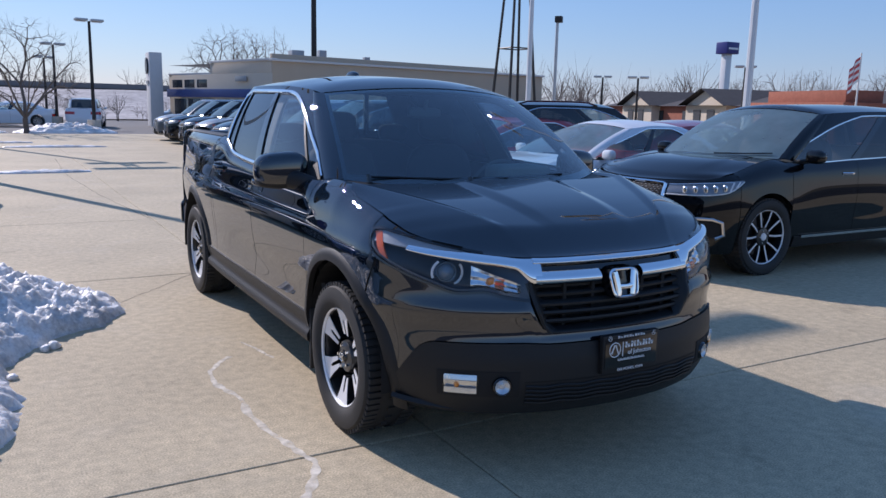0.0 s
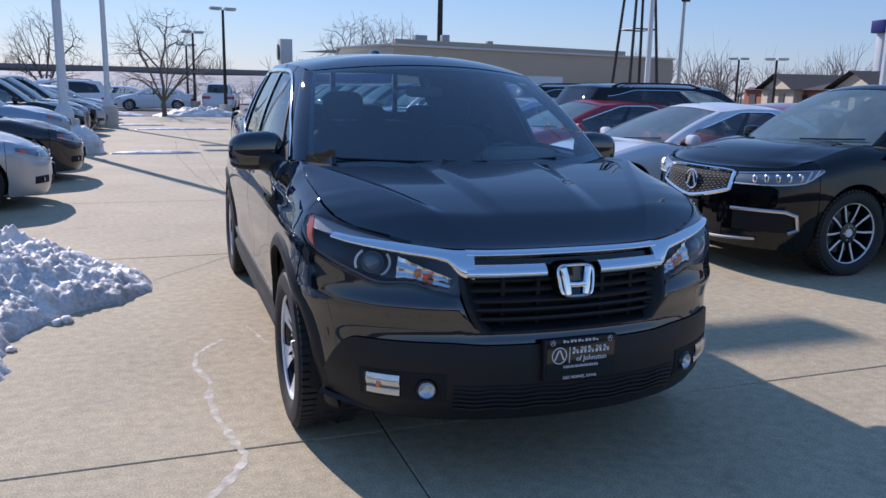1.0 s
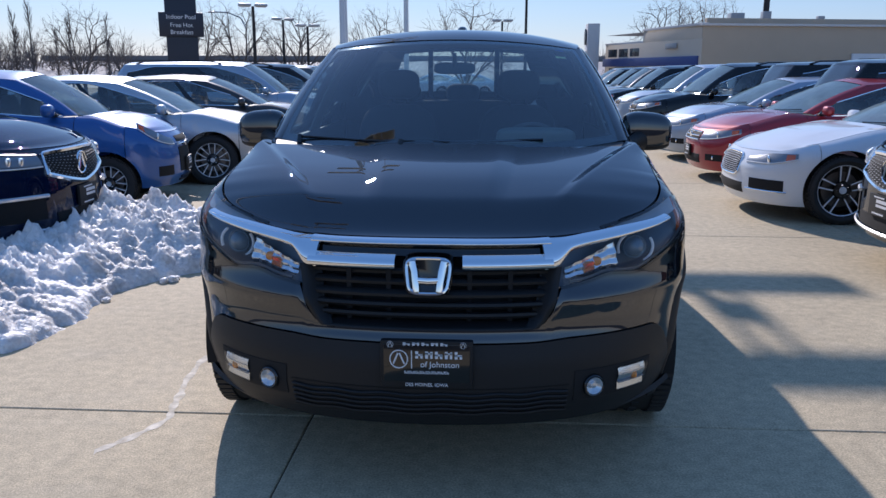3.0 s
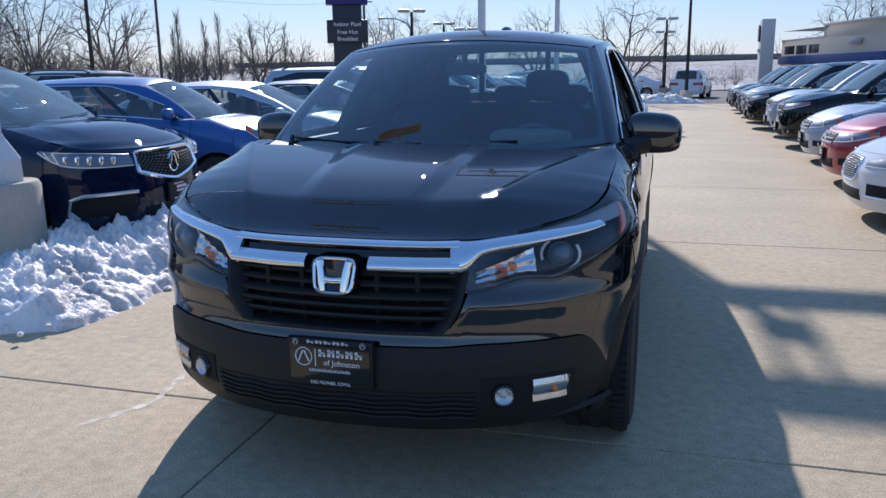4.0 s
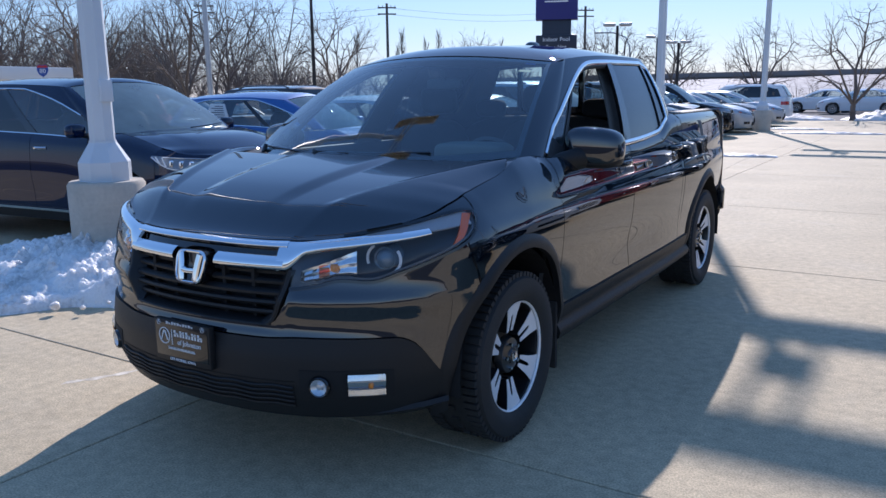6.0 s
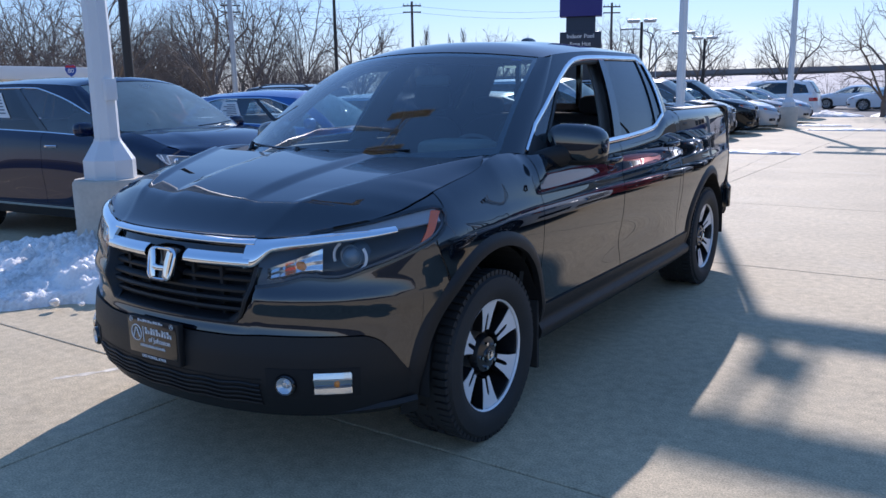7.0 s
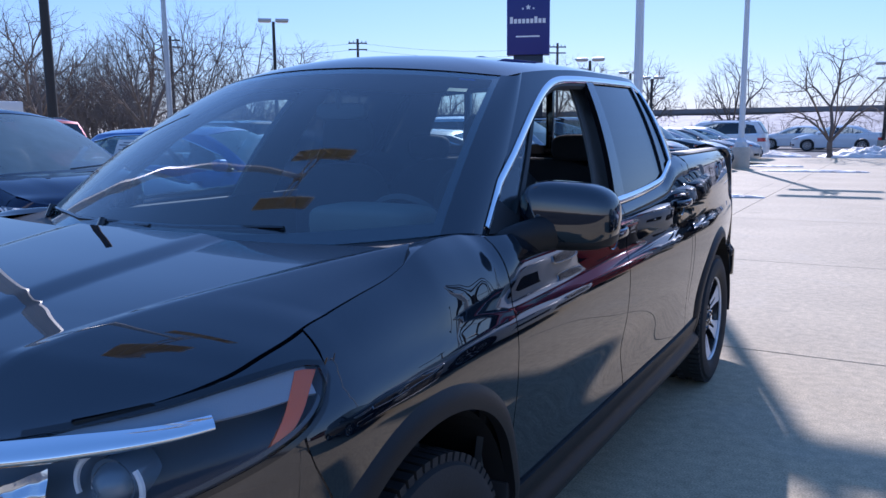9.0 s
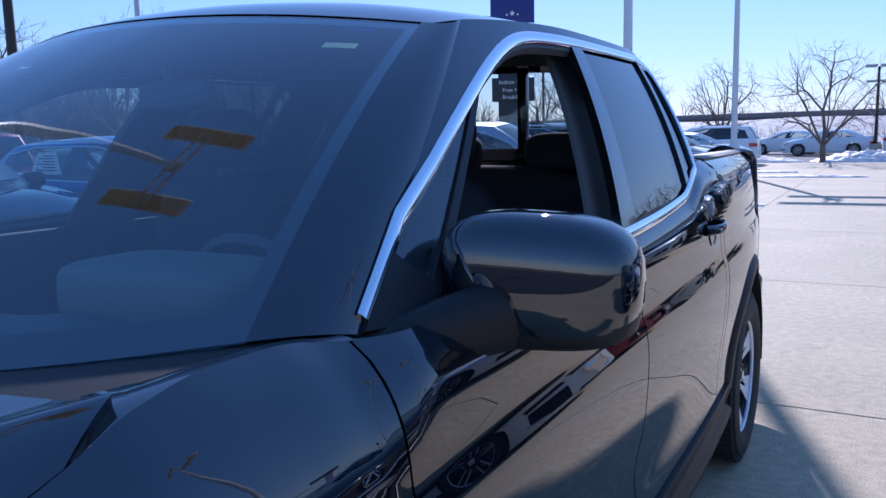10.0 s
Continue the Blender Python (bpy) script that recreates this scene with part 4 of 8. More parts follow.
# ---- the black pickup ----
def build_truck():
    t = thing("pickup_truck", "glossy blue-black four-door pickup truck with chrome grille bar", "pickup truck")
    top = spline((0, 0.945), (0.15, 0.944), (0.30, 0.955), (0.45, 0.992), (0.60, 1.034), (0.655, 1.058), (0.70, 1.073), (0.75, 1.091), (0.86, 1.114), (0.98, 1.135), (1.045, 1.153), (1.12, 1.178), (1.22, 1.190), (1.3, 1.189), (1.45, 1.170), (2.4, 1.187), (2.97, 1.218), (3.22, 1.298), (3.45, 1.315), (5.2, 1.30), (5.4, 1.295))
    front = spline((0.2, 0.14), (0.28, 0.055), (0.36, 0.012), (0.42, 0.0), (0.52, 0.002), (0.56, 0.010), (0.60, 0.020), (0.63, 0.029), (0.66, 0.031), (0.70, 0.025), (0.725, 0.020), (0.75, 0.030), (0.78, 0.047), (0.85, 0.070), (0.92, 0.110), (0.96, 0.145), (1.02, 0.195), (1.1, 0.265))
    rear = spline((0.3, 0.12), (0.45, 0.0), (0.62, 0.0), (0.68, 0.07), (1.3, 0.09))
    side = spline((0.2, 0.09), (0.38, 0.05), (0.47, 0.028), (0.56, 0.024), (0.66, 0.016), (0.80, 0.004), (0.90, 0.0), (0.955, 0.004), (1.0, 0.016), (1.10, 0.022), (1.3, 0.05))
    roll = spline((0.0, 0.0), (0.5, 0.04), (0.65, 0.075), (0.75, 0.095), (0.86, 0.09), (0.98, 0.085), (1.045, 0.086), (1.12, 0.09), (1.22, 0.095), (1.35, 0.09), (1.5, 0.035), (3.0, 0.03), (3.3, 0.05), (5.3, 0.05))
    rh = spline((0.0, 0.1), (0.5, 0.12), (0.75, 0.2), (1.15, 0.25), (1.35, 0.2), (1.5, 0.08), (3.0, 0.06), (3.3, 0.06), (5.3, 0.06))
    bulges = ((0.46, 0.725, 0.24, 0.045, 0.012), (0.99, 0.78, 0.70, 0.20, 0.012), (4.17, 0.82, 0.6, 0.2, 0.018), (2.4, 0.62, 0.7, 0.1, -0.012))
    S = Shape(5.335, 0.985, 0.77, 0.30, front, rear, side, top, roll, rh, y0=0.065, crown=0.94, bulges=bulges, taper=lambda y: 0.145 * (max(0.0, y - 3.0) / 2.2) ** 2)
    body = S.body
    arch_f, arch_r = (0.99, 0.385, 0.452), (4.17, 0.385, 0.452)

    # nose and flanks, panel by panel
    hl_low = spline((0.225, 0.778), (0.28, 0.792), (0.34, 0.812), (0.40, 0.806), (0.48, 0.838), (0.58, 0.885), (0.66, 0.93), (0.70, 0.97), (0.722, 1.01))
    hl_high = spline((0.225, 0.928), (0.30, 0.950), (0.40, 0.975), (0.50, 0.998), (0.60, 1.022), (0.69, 1.036), (0.722, 1.028))
    zp = spline((0.0, 0.594), (0.16, 0.594), (0.25, 0.602), (0.46, 0.600), (0.50, 0.58), (0.56, 0.48), (0.60, 0.41), (0.64, 0.37), (0.9, 0.36))
    g_edge = spline((0.0, 0.636), (0.165, 0.636), (0.192, 0.656), (0.225, 0.778))

    def ub(s):
        return g_edge(s) if s < 0.225 else min(hl_low(s), lerp(0.93, 0.74, (s - 0.66) / 0.04))
    fender_edge = spline((0.40, 0.704), (0.74, 0.704), (0.926, 0.666), (0.97, 0.706), (1.01, 0.726), (1.03, 0.728), (1.1, 0.728))
    both("bumper_cover", body, (0.0, 0.70, zp, ub, 44, 14), BLACK_PAINT, t, rim=0.012, holes=(arch_f,))
    low_z = spline((0.0, 0.282), (0.3, 0.284), (0.55, 0.305), (0.7, 0.33), (0.9, 0.34))
    plastic = spline((0.0, 0.010), (0.5, 0.010), (0.7, 0.006))
    pn = part("lower_bumper", patch(lambda s, z: body(s, z, plastic(abs(s))), -0.70, 0.70, lambda s: low_z(abs(s)), lambda s: zp(abs(s)) - 0.003, 72, 14, rim=0.03, holes=((0.99, 0.385, 0.46),)), PLASTIC, t, "unpainted dark grey grained plastic")
    part("skid_lip", patch(lambda s, z: body(s, z, -0.03 - (0.27 - z) * 1.4), -0.6, 0.6, lambda s: low_z(abs(s)) - 0.055, lambda s: low_z(abs(s)) + 0.01, 40, 3, rim=0.02), PLASTIC, pn)
    for sgn, fn in ((1, body), (-1, mirrored(body))):
        part("front_fender", patch(lambda s, k: fn(s, lerp(0.40, top(s) - 0.002, k)), lambda k: fender_edge(lerp(0.40, 1.06, k)), lambda k: 1.4085 + 0.03 * smooth(0.35, 0.0, (k * 0.77 - 0.075) / 0.695), 0.0, 1.0, 46, 40, rim=0.014, holes=(arch_f,)), BLACK_PAINT, t)
        part("fender_bracket", patch(lambda s, k: fn(s, lerp(0.70, hl_low(min(s, 0.722)) - 0.006, k), -0.005), 0.645, 0.745, 0.0, 1.0, 12, 12, holes=(arch_f,)), BLACK_PAINT, t)
        df = part("front_door", patch(lambda s, k: fn(s, lerp(0.475, top(s), k)), lambda k: 1.413 + 0.03 * smooth(0.35, 0.0, k), lambda k: 2.397 + 0.03 * smooth(0.25, 0.0, k), 0.0, 1.0, 40, 30, rim=0.02), BLACK_PAINT, t)
        dr = part("rear_door", patch(lambda s, k: fn(s, lerp(0.475, top(s), k)), lambda k: 2.404 + 0.03 * smooth(0.25, 0.0, k), lambda k: 3.392 - 0.05 * smooth(0.55, 1.0, k) + 0.03 * smooth(0.3, 0, k), 0.0, 1.0, 40, 30, rim=0.02), BLACK_PAINT, t)
        part("cab_corner", patch(lambda s, k: fn(s, lerp(0.475, top(s), k)), lambda k: 3.398 - 0.05 * smooth(0.55, 1.0, k) + 0.03 * smooth(0.3, 0, k), lambda k: 3.452 + 0.01 * smooth(0.3, 0, k), 0.0, 1.0, 6, 24, rim=0.02, holes=(arch_r,)), BLACK_PAINT, t)
        part("bed_side", patch(lambda s, k: fn(s, lerp(0.46, top(s), k)), 3.460, 5.20, 0.0, 1.0, 84, 40, rim=0.02, holes=(arch_r,)), BLACK_PAINT, t)
        part("rocker_panel", patch(lambda s, z: fn(s, z, 0.010 + 0.034 * smooth(0.405, 0.345, z) - 0.03 * smooth(0.325, 0.29, z)), 1.43, 3.735, 0.29, 0.472, 30, 16, rim=0.03), PLASTIC, t, "dark plastic sill cladding")
        part("tail_lamp", patch(lambda s, z: fn(s, z, 0.006), 5.205, 5.30, 0.80, 1.22, 8, 14, rim=0.03), RED_LENS, t)
        part("rear_quarter", patch(fn, 5.205, 5.31, 0.62, 0.795, 8, 6, rim=0.02), BLACK_PAINT, t)
        part("lamp_brow", patch(lambda s, k: fn(s, lerp(hl_high(s) + 0.003, top(s) - 0.004, k)), 0.40, 0.724, 0.0, 1.0, 24, 4, rim=0.01), BLACK_PAINT, t)
        # arch lips
        for ya, a0, a1 in ((0.99, -3, 196), (4.17, -12, 186)):
            fl = flare(S, ya, 0.385, 0.449, 0.507, a0, a1, 0.016)
            part("wheel_arch_trim", patch((lambda u, v, fl=fl: fl(u, v)) if sgn > 0 else mirrored(fl), 0.0, 1.0, 0.0, 1.0, 44, 5, rim=0.03), PLASTIC, t, "dark plastic wheel-arch lip")
            lin = bmesh.new()
            for k in range(24):
                a, b = radians(lerp(-8, 188, k / 24)), radians(lerp(-8, 188, (k + 1) / 24))
                lin.faces.new([lin.verts.new((sgn * x, ya + 0.447 * math.cos(q), 0.385 + 0.447 * math.sin(q))) for x, q in ((0.95, a), (0.95, b), (0.55, b), (0.55, a))])
            part("wheel_house", lin, DARK, t)
        # door handles: a cup with a grip over it
        for y, z, door in ((2.245, 1.075, df), (3.235, 1.098, dr)):
            cup = bmesh.new()
            lathe(cup, [(0.001, -0.012), (0.035, -0.01), (0.052, 0.001), (0.055, 0.003)], 24)
            for v in cup.verts:
                v.co = Vector(S.along(y + v.co.y, z + v.co.z * 0.85, v.co.x)) if sgn > 0 else Vector(mirrored(lambda a, b: S.along(a, b, 0))(y + v.co.y, z + v.co.z * 0.85)) + Vector((-v.co.x, 0, 0))
            part("handle_cup", cup, GLOSS_BLACK, door)
            x = S.along(y, z)[0]
            grip = bmesh.new()
            pts = [(sgn * (S.along(y + d, z + 0.01)[0] + 0.034 * max(0.0, math.sin(math.pi * k)) ** 0.5 + 0.002), y + d, z + 0.012) for k, d in ((i / 10, lerp(-0.105, 0.115, i / 10)) for i in range(11))]
            tube(grip, pts, 0.016, 8, flat=0.55, up=(1, 0, 0))
            part("door_handle", grip, BLACK_PAINT, door, "gloss black pull handle")
        # mud flap
        for ya in (0.99,):
            fb = solid(*sorted((sgn * 0.72, sgn * 0.955)), ya + 0.425, ya + 0.45, 0.17, 0.50, bevel=0.008)
            part("mud_flap", fb, RUBBER, t)

    # hood: a flat middle between two crests, with shoulders that lean out to the fenders
    cowl = lambda w: 1.03 + 0.088 * w * w
    deck = spline((0.10, 0.90), (0.19, 0.955), (0.25, 0.995), (0.32, 1.032), (0.40, 1.064), (0.53, 1.103), (0.67, 1.131), (0.82, 1.154), (0.98, 1.176), (1.12, 1.192), (1.2, 1.198))

    def rim_at(s):
        return body(s, top(s) - 0.002)
    s_c, s_e, wc, xc = 0.47, 1.045, 0.8, 0.40
    half0 = rim_at(s_c)[0]

    def nose_rim(x):
        s = S.at_x(min(x * 1.075, 0.985)) if x > 0.01 else 0.0
        p = rim_at(min(s, s_c))
        return Vector((x, p[1] - 0.006, p[2] - 0.003))

    def ramp(d, soft=0.00008):
        return (d + math.sqrt(d * d + soft)) / 2

    def inner(k, b):
        x = k * lerp(xc, 0.846, b)
        n = nose_rim(k * xc)
        y = lerp(n.y, cowl(k), b)
        z = deck(y) + 0.006 * (1 - k * k)
        xr, xo = lerp(0.175, 0.26, b), lerp(xc, 0.846, b)
        z -= (0.20 * min(ramp(x - xr), 0.07) - 0.24 * max(0.0, ramp(x - xo + 0.10) - 0.05)) * smooth(0.05, 0.4, b)
        f = smooth(-0.03, 0.20, b) ** 0.8
        return Vector((x, y, lerp(n.z, z, f)))

    def hood(a, b):
        w = abs(a)
        if w <= wc:
            p = inner(w / wc, b)
        else:
            q = (w - wc) / (1 - wc)
            c, e = inner(1.0, b), Vector(rim_at(lerp(s_c, s_e, b)))
            c0, e0 = inner(1.0, 0.0), Vector(rim_at(s_c))
            p = c.lerp(e, q) + Vector((0, 0, 0.008 * math.sin(math.pi * q) * smooth(0, 0.2, b) * (1 - 0.5 * b)))
            p += (nose_rim(lerp(xc, half0, q)) - c0.lerp(e0, q)) * (1 - b) ** 6 * (1 - q ** 4)
        return (math.copysign(p.x, a), p.y, p.z)
    part("hood", patch(hood, -0.996, 0.996, 0.0, 1.0, 140, 64, rim=0.02, heart=(0, 0.6, 0.3)), BLACK_PAINT, t)

    # painted corner between the fender, the hood's rear corner and the foot of the windscreen pillar
    def corner(f, k):
        a = rim_at(lerp(s_e + 0.005, 1.42, f))
        return (lerp(a[0], lerp(0.79, 0.845, f), k), lerp(a[1], lerp(1.125, 1.40, f), k), lerp(a[2], lerp(1.176, 1.172, f), k) + 0.006 * math.sin(math.pi * k))
    both("cowl_corner", corner, (0, 1, 0, 1, 16, 6), BLACK_PAINT, t, heart=(0, 1.2, 0.3))

    # cowl, windscreen, cab
    screen, cab = screen_and_side((0, 1.00, 1.142), (0.83, 1.34, 1.184), (0, 1.84, 1.668), (0.668, 2.01, 1.624),
        [(0.9, 0.80, 1.22, 1.187), (1.0, 0.83, 1.34, 1.184), (1.09, 0.888, 1.475, 1.169), (1.3, 0.925, 1.88, 1.178), (1.52, 0.938, 2.40, 1.188), (1.8, 0.928, 2.97, 1.219), (1.92, 0.903, 3.24, 1.300), (2.0, 0.862, 3.405, 1.314), (2.08, 0.78, 3.452, 1.316), (2.6, 0.30, 3.468, 1.316), (3.0, 0.0, 3.468, 1.316)],
        [(0.9, 0.645, 1.90, 1.607), (1.0, 0.668, 2.01, 1.624), (1.09, 0.685, 2.12, 1.642), (1.3, 0.702, 2.36, 1.662), (1.52, 0.710, 2.62, 1.672), (1.8, 0.698, 3.14, 1.676), (1.92, 0.682, 3.32, 1.674), (2.0, 0.65, 3.425, 1.668), (2.08, 0.59, 3.452, 1.668), (2.6, 0.2, 3.46, 1.692), (3.0, 0.0, 3.46, 1.696)],
        [(2.32, 1.738), (2.7, 1.758), (3.15, 1.748)], 0.020)
    ws = part("windscreen", patch(lambda u, v: screen.at(u, v) if u >= 0 else mirrored(screen.at)(-u, v), -0.972, 0.972, 0.0, 0.985, 56, 22, rim=0.004, heart=(0, 2.2, 0.9)), SCREEN, t, "tinted laminated windscreen with sky in it")
    ws.visible_shadow = False
    fr = patch(lambda u, v: screen.at(u, v, -0.003), 0.945, 0.98, 0.0, 1.0, 4, 22, rim=0.01, heart=(0, 2.2, 0.9))
    patch(mirrored(lambda u, v: screen.at(u, v, -0.003)), 0.945, 0.98, 0.0, 1.0, 4, 22, rim=0.01, heart=(0, 2.2, 0.9), bm=fr)
    for lo, hi in ((0.955, 1.0), (-0.02, 0.06)):
        patch(lambda u, v: screen.at(u, v, -0.004) if u >= 0 else mirrored(lambda p, q: screen.at(p, q, -0.004))(-u, v), -0.95, 0.95, lo, hi, 30, 3, heart=(0, 2.2, 0.9), bm=fr)
    part("screen_seal", fr, GLOSS_BLACK, ws)
    part("roof", patch(lambda u, v: (cab.roof(u, v) if u > 1 else screen.roof(u, v)) if u >= 0 else (lambda p: (-p[0], p[1], p[2]))(cab.roof(-u, v) if -u > 1 else screen.roof(-u, v)), -3.0, 3.0, 0.0, 1.0, 120, 16, heart=(0, 2.7, 1.0)), BLACK_PAINT, t)
    part("headliner", patch(lambda u, v: (cab.roof(u, v, -0.03) if u > 1 else screen.roof(u, v, -0.03)) if u >= 0 else (lambda p: (-p[0], p[1], p[2]))(cab.roof(-u, v, -0.03) if -u > 1 else screen.roof(-u, v, -0.03)), -3.0, 3.0, 0.06, 1.0, 60, 6, heart=(0, 2.7, 3.0)), LINER, t)
    uA, uB0, uB1, uC, uD = 1.070, 1.497, 1.545, 1.835, 1.905
    tt = lambda u: (0.25 + 0.665 * (1 - max(0.0, 1 - max(0.0, u - uA) / 0.34) ** 4.2)) * (1 - 0.10 * smooth(1.83, 1.91, u))
    for sgn in (1, -1):
        at = cab.at if sgn > 0 else mirrored(cab.at)
        ato = lambda o: (lambda u, v: cab.at(u, v, o)) if sgn > 0 else mirrored(lambda u, v: cab.at(u, v, o))
        kw = dict(heart=(0, 2.5, 1.0))
        ap = patch(pillar(screen, cab, 0.972, uA, sgn), 0.0, 1.0, 0.0, 1.0, 12, 24, rim=0.012, heart=(0, 2.4, 0.9))
        part("a_pillar", ap, BLACK_PAINT, t)
        part("roof_rail", patch(at, uA, uD, tt, 1.0, 48, 5, rim=0.012, **kw), BLACK_PAINT, t)
        part("c_pillar", patch(at, uD, 2.3, 0.0, 1.0, 22, 16, rim=0.012, **kw), BLACK_PAINT, t)
        part("b_pillar", patch(ato(0.002), uB0, uB1, 0.0, tt, 4, 16, rim=0.02, **kw), GLOSS_BLACK, t)
        part("quarter_bar", patch(ato(0.002), uC, uC + 0.018, 0.0, tt, 2, 14, rim=0.015, **kw), GLOSS_BLACK, t)
        part("vent_bar", patch(ato(0.0), 1.140, 1.154, 0.0, tt, 2, 14, rim=0.02, **kw), PLASTIC, t)
        panes = [(uA, 1.140, CLEAR), (uB1, uC, PRIVACY), (uC + 0.018, uD, PRIVACY)] + ([(1.154, uB0, CLEAR)] if sgn < 0 else [])
        for a, b, g in panes:
            w = part("side_window", patch(ato(-0.006), a + 0.001, b - 0.001, 0.0, lambda u: tt(u) - 0.004, 16, 12, **kw), g, t, "privacy-tinted glass" if g is PRIVACY else "clear side glass")
            w.visible_shadow = False
        loop = [ato(0.003)(uA, k / 10 * tt(uA)) for k in range(11)] + [ato(0.003)(lerp(uA, uD, k / 40), tt(lerp(uA, uD, k / 40))) for k in range(1, 41)] + [ato(0.003)(uD, tt(uD) * (1 - k / 10)) for k in range(1, 11)]
        loop = loop[1:] + [ato(0.003)(lerp(uD, 1.16, k / 40), 0.0) for k in range(1, 41)]
        part("window_trim", tube(bmesh.new(), loop, 0.0135, 8, flat=0.35, up=(sgn, 0, 0.35)), CHROME, t, "bright chrome window surround")
        # weather strip and inner frame of the doors
        seal = [ato(-0.02)(lerp(uA + 0.01, uB0, k / 24), tt(lerp(uA + 0.01, uB0, k / 24)) - 0.02) for k in range(25)]
        part("door_seal", tube(bmesh.new(), seal, 0.018, 6), DASH, t)
        part("pillar_trim", patch(ato(-0.06), 1.47, 1.60, -0.5, 0.99, 8, 12, rim=0.01, heart=(sgn * 3, 2.5, 1.4)), PILLAR_GREY, t, "pale grey inner pillar trim")
        part("door_lining", patch((lambda s, z: body(s, z, -0.075)) if sgn > 0 else mirrored(lambda s, z: body(s, z, -0.075)), 1.35, 3.40, 0.45, 1.15, 20, 10, rim=0.02, heart=(sgn * 3, 2.4, 0.8)), DASH, t)
        # door mirror
        mb = bmesh.new()
        blob(mb, 1.010, 1.685, 1.208, 0.134, 0.084, 0.092, 3.0, 28, 16)
        for v in mb.verts:
            k = (v.co.x - 0.88) / 0.256
            v.co.y += 0.06 * k
            v.co.z += 0.012 * (1 - k) * (1 if v.co.z > 1.208 else -0.4) - 0.010 * k
            v.co.x *= sgn
        if sgn < 0:
            bmesh.ops.reverse_faces(mb, faces=mb.faces)
        mir = part("door_mirror", mb, BLACK_PAINT, t)
        ab = bmesh.new()
        rings = []
        for x, y, z, hy, hz in ((0.862, 1.50, 1.148, 0.100, 0.022), (0.885, 1.525, 1.146, 0.088, 0.034), (0.92, 1.58, 1.150, 0.070, 0.046), (0.965, 1.65, 1.158, 0.060, 0.055), (1.02, 1.70, 1.165, 0.050, 0.050)):
            rings.append([ab.verts.new((sgn * x, y + hy * math.cos(k * math.tau / 14), z + hz * math.sin(k * math.tau / 14))) for k in range(14)])
        for i in range(len(rings) - 1):
            for k in range(14):
                ab.faces.new((rings[i][k], rings[i][(k + 1) % 14], rings[i + 1][(k + 1) % 14], rings[i + 1][k]))
        ab.faces.new(rings[0])
        ab.faces.new(rings[-1])
        bmesh.ops.recalc_face_normals(ab, faces=ab.faces)
        part("mirror_arm", ab, PLASTIC, mir)
        sb = bmesh.new()
        blob(sb, 1.008, 1.69, 1.148, 0.130, 0.078, 0.044, 3.0, 24, 10)
        for v in sb.verts:
            v.co.y += 0.06 * (v.co.x - 0.88) / 0.256
            v.co.x *= sgn
        if sgn < 0:
            bmesh.ops.reverse_faces(sb, faces=sb.faces)
        part("mirror_base", sb, PLASTIC, mir, "matt dark plastic lower shell")
        gb = bmesh.new()
        blob(gb, sgn * 1.008, 1.795, 1.204, 0.105, 0.006, 0.07, 4.0, 24, 10)
        part("mirror_glass", gb, CHROME, mir)
        # mirror foot: the dark triangle at the front of the window
        foot = patch(ato(0.006), uA + 0.004, 1.145, 0.0, lambda u: 0.15 * (1 - (u - uA) / 0.105) + 0.02, 8, 4, rim=0.012, **kw)
        part("mirror_foot", foot, PLASTIC, mir)

    # rear wall of the cab and its window
    rw = patch(lambda u, v: cab.at(u, v), 2.3, 3.0, 0.0, 0.12, 12, 3, rim=0.01, heart=(0, 2.7, 1.2))
    patch(mirrored(cab.at), 2.3, 3.0, 0.0, 0.12, 12, 3, rim=0.01, heart=(0, 2.7, 1.2), bm=rw)
    patch(cab.at, 2.3, 3.0, 0.88, 1.0, 12, 3, rim=0.01, heart=(0, 2.7, 1.2), bm=rw)
    patch(mirrored(cab.at), 2.3, 3.0, 0.88, 1.0, 12, 3, rim=0.01, heart=(0, 2.7, 1.2), bm=rw)
    part("cab_back", rw, BLACK_PAINT, t)
    bw = patch(lambda u, v: cab.at(u, v, -0.005), 2.3, 3.0, 0.11, 0.89, 12, 6, heart=(0, 2.7, 1.2))
    patch(mirrored(lambda u, v: cab.at(u, v, -0.005)), 2.3, 3.0, 0.11, 0.89, 12, 6, heart=(0, 2.7, 1.2), bm=bw)
    part("rear_window", bw, CLEAR, t).visible_shadow = False
    for x in (-0.24, 0.24):
        part("slider_bar", solid(x - 0.018, x + 0.018, 3.40, 3.43, 1.33, 1.66, bevel=0.004), GLOSS_BLACK, t)
    part("cab_back_panel", solid(-0.88, 0.88, 3.40, 3.45, 0.46, 1.32, bevel=0.02), BLACK_PAINT, t)

    # bed
    part("bed_floor", solid(-0.76, 0.76, 3.47, 5.17, 0.72, 0.76), PLASTIC, t)
    for sgn in (1, -1):
        part("bed_wall", solid(*sorted((sgn * 0.70, sgn * 0.74)), 3.47, 5.2, 0.74, 1.285, bevel=0.01), PLASTIC, t)
        rail = patch(lambda y, k: (sgn * lerp(body(y, top(y))[0] + 0.008, 0.69, k), y, lerp(top(y) + 0.002, 1.305, k) + 0.012 * max(0.0, math.sin(math.pi * k)) ** 0.5), 3.462, 5.24, 0.0, 1.0, 24, 6, rim=0.02, heart=(sgn * 0.85, 4.3, 0.8))
        part("bed_rail", rail, PLASTIC, t, "black plastic bed rail cap")
    part("bed_front", solid(-0.86, 0.86, 3.465, 3.50, 0.74, 1.29, bevel=0.01), PLASTIC, t)
    part("tailgate", solid(-0.72, 0.72, 5.17, 5.27, 0.66, 1.30, bevel=0.03), BLACK_PAINT, t)
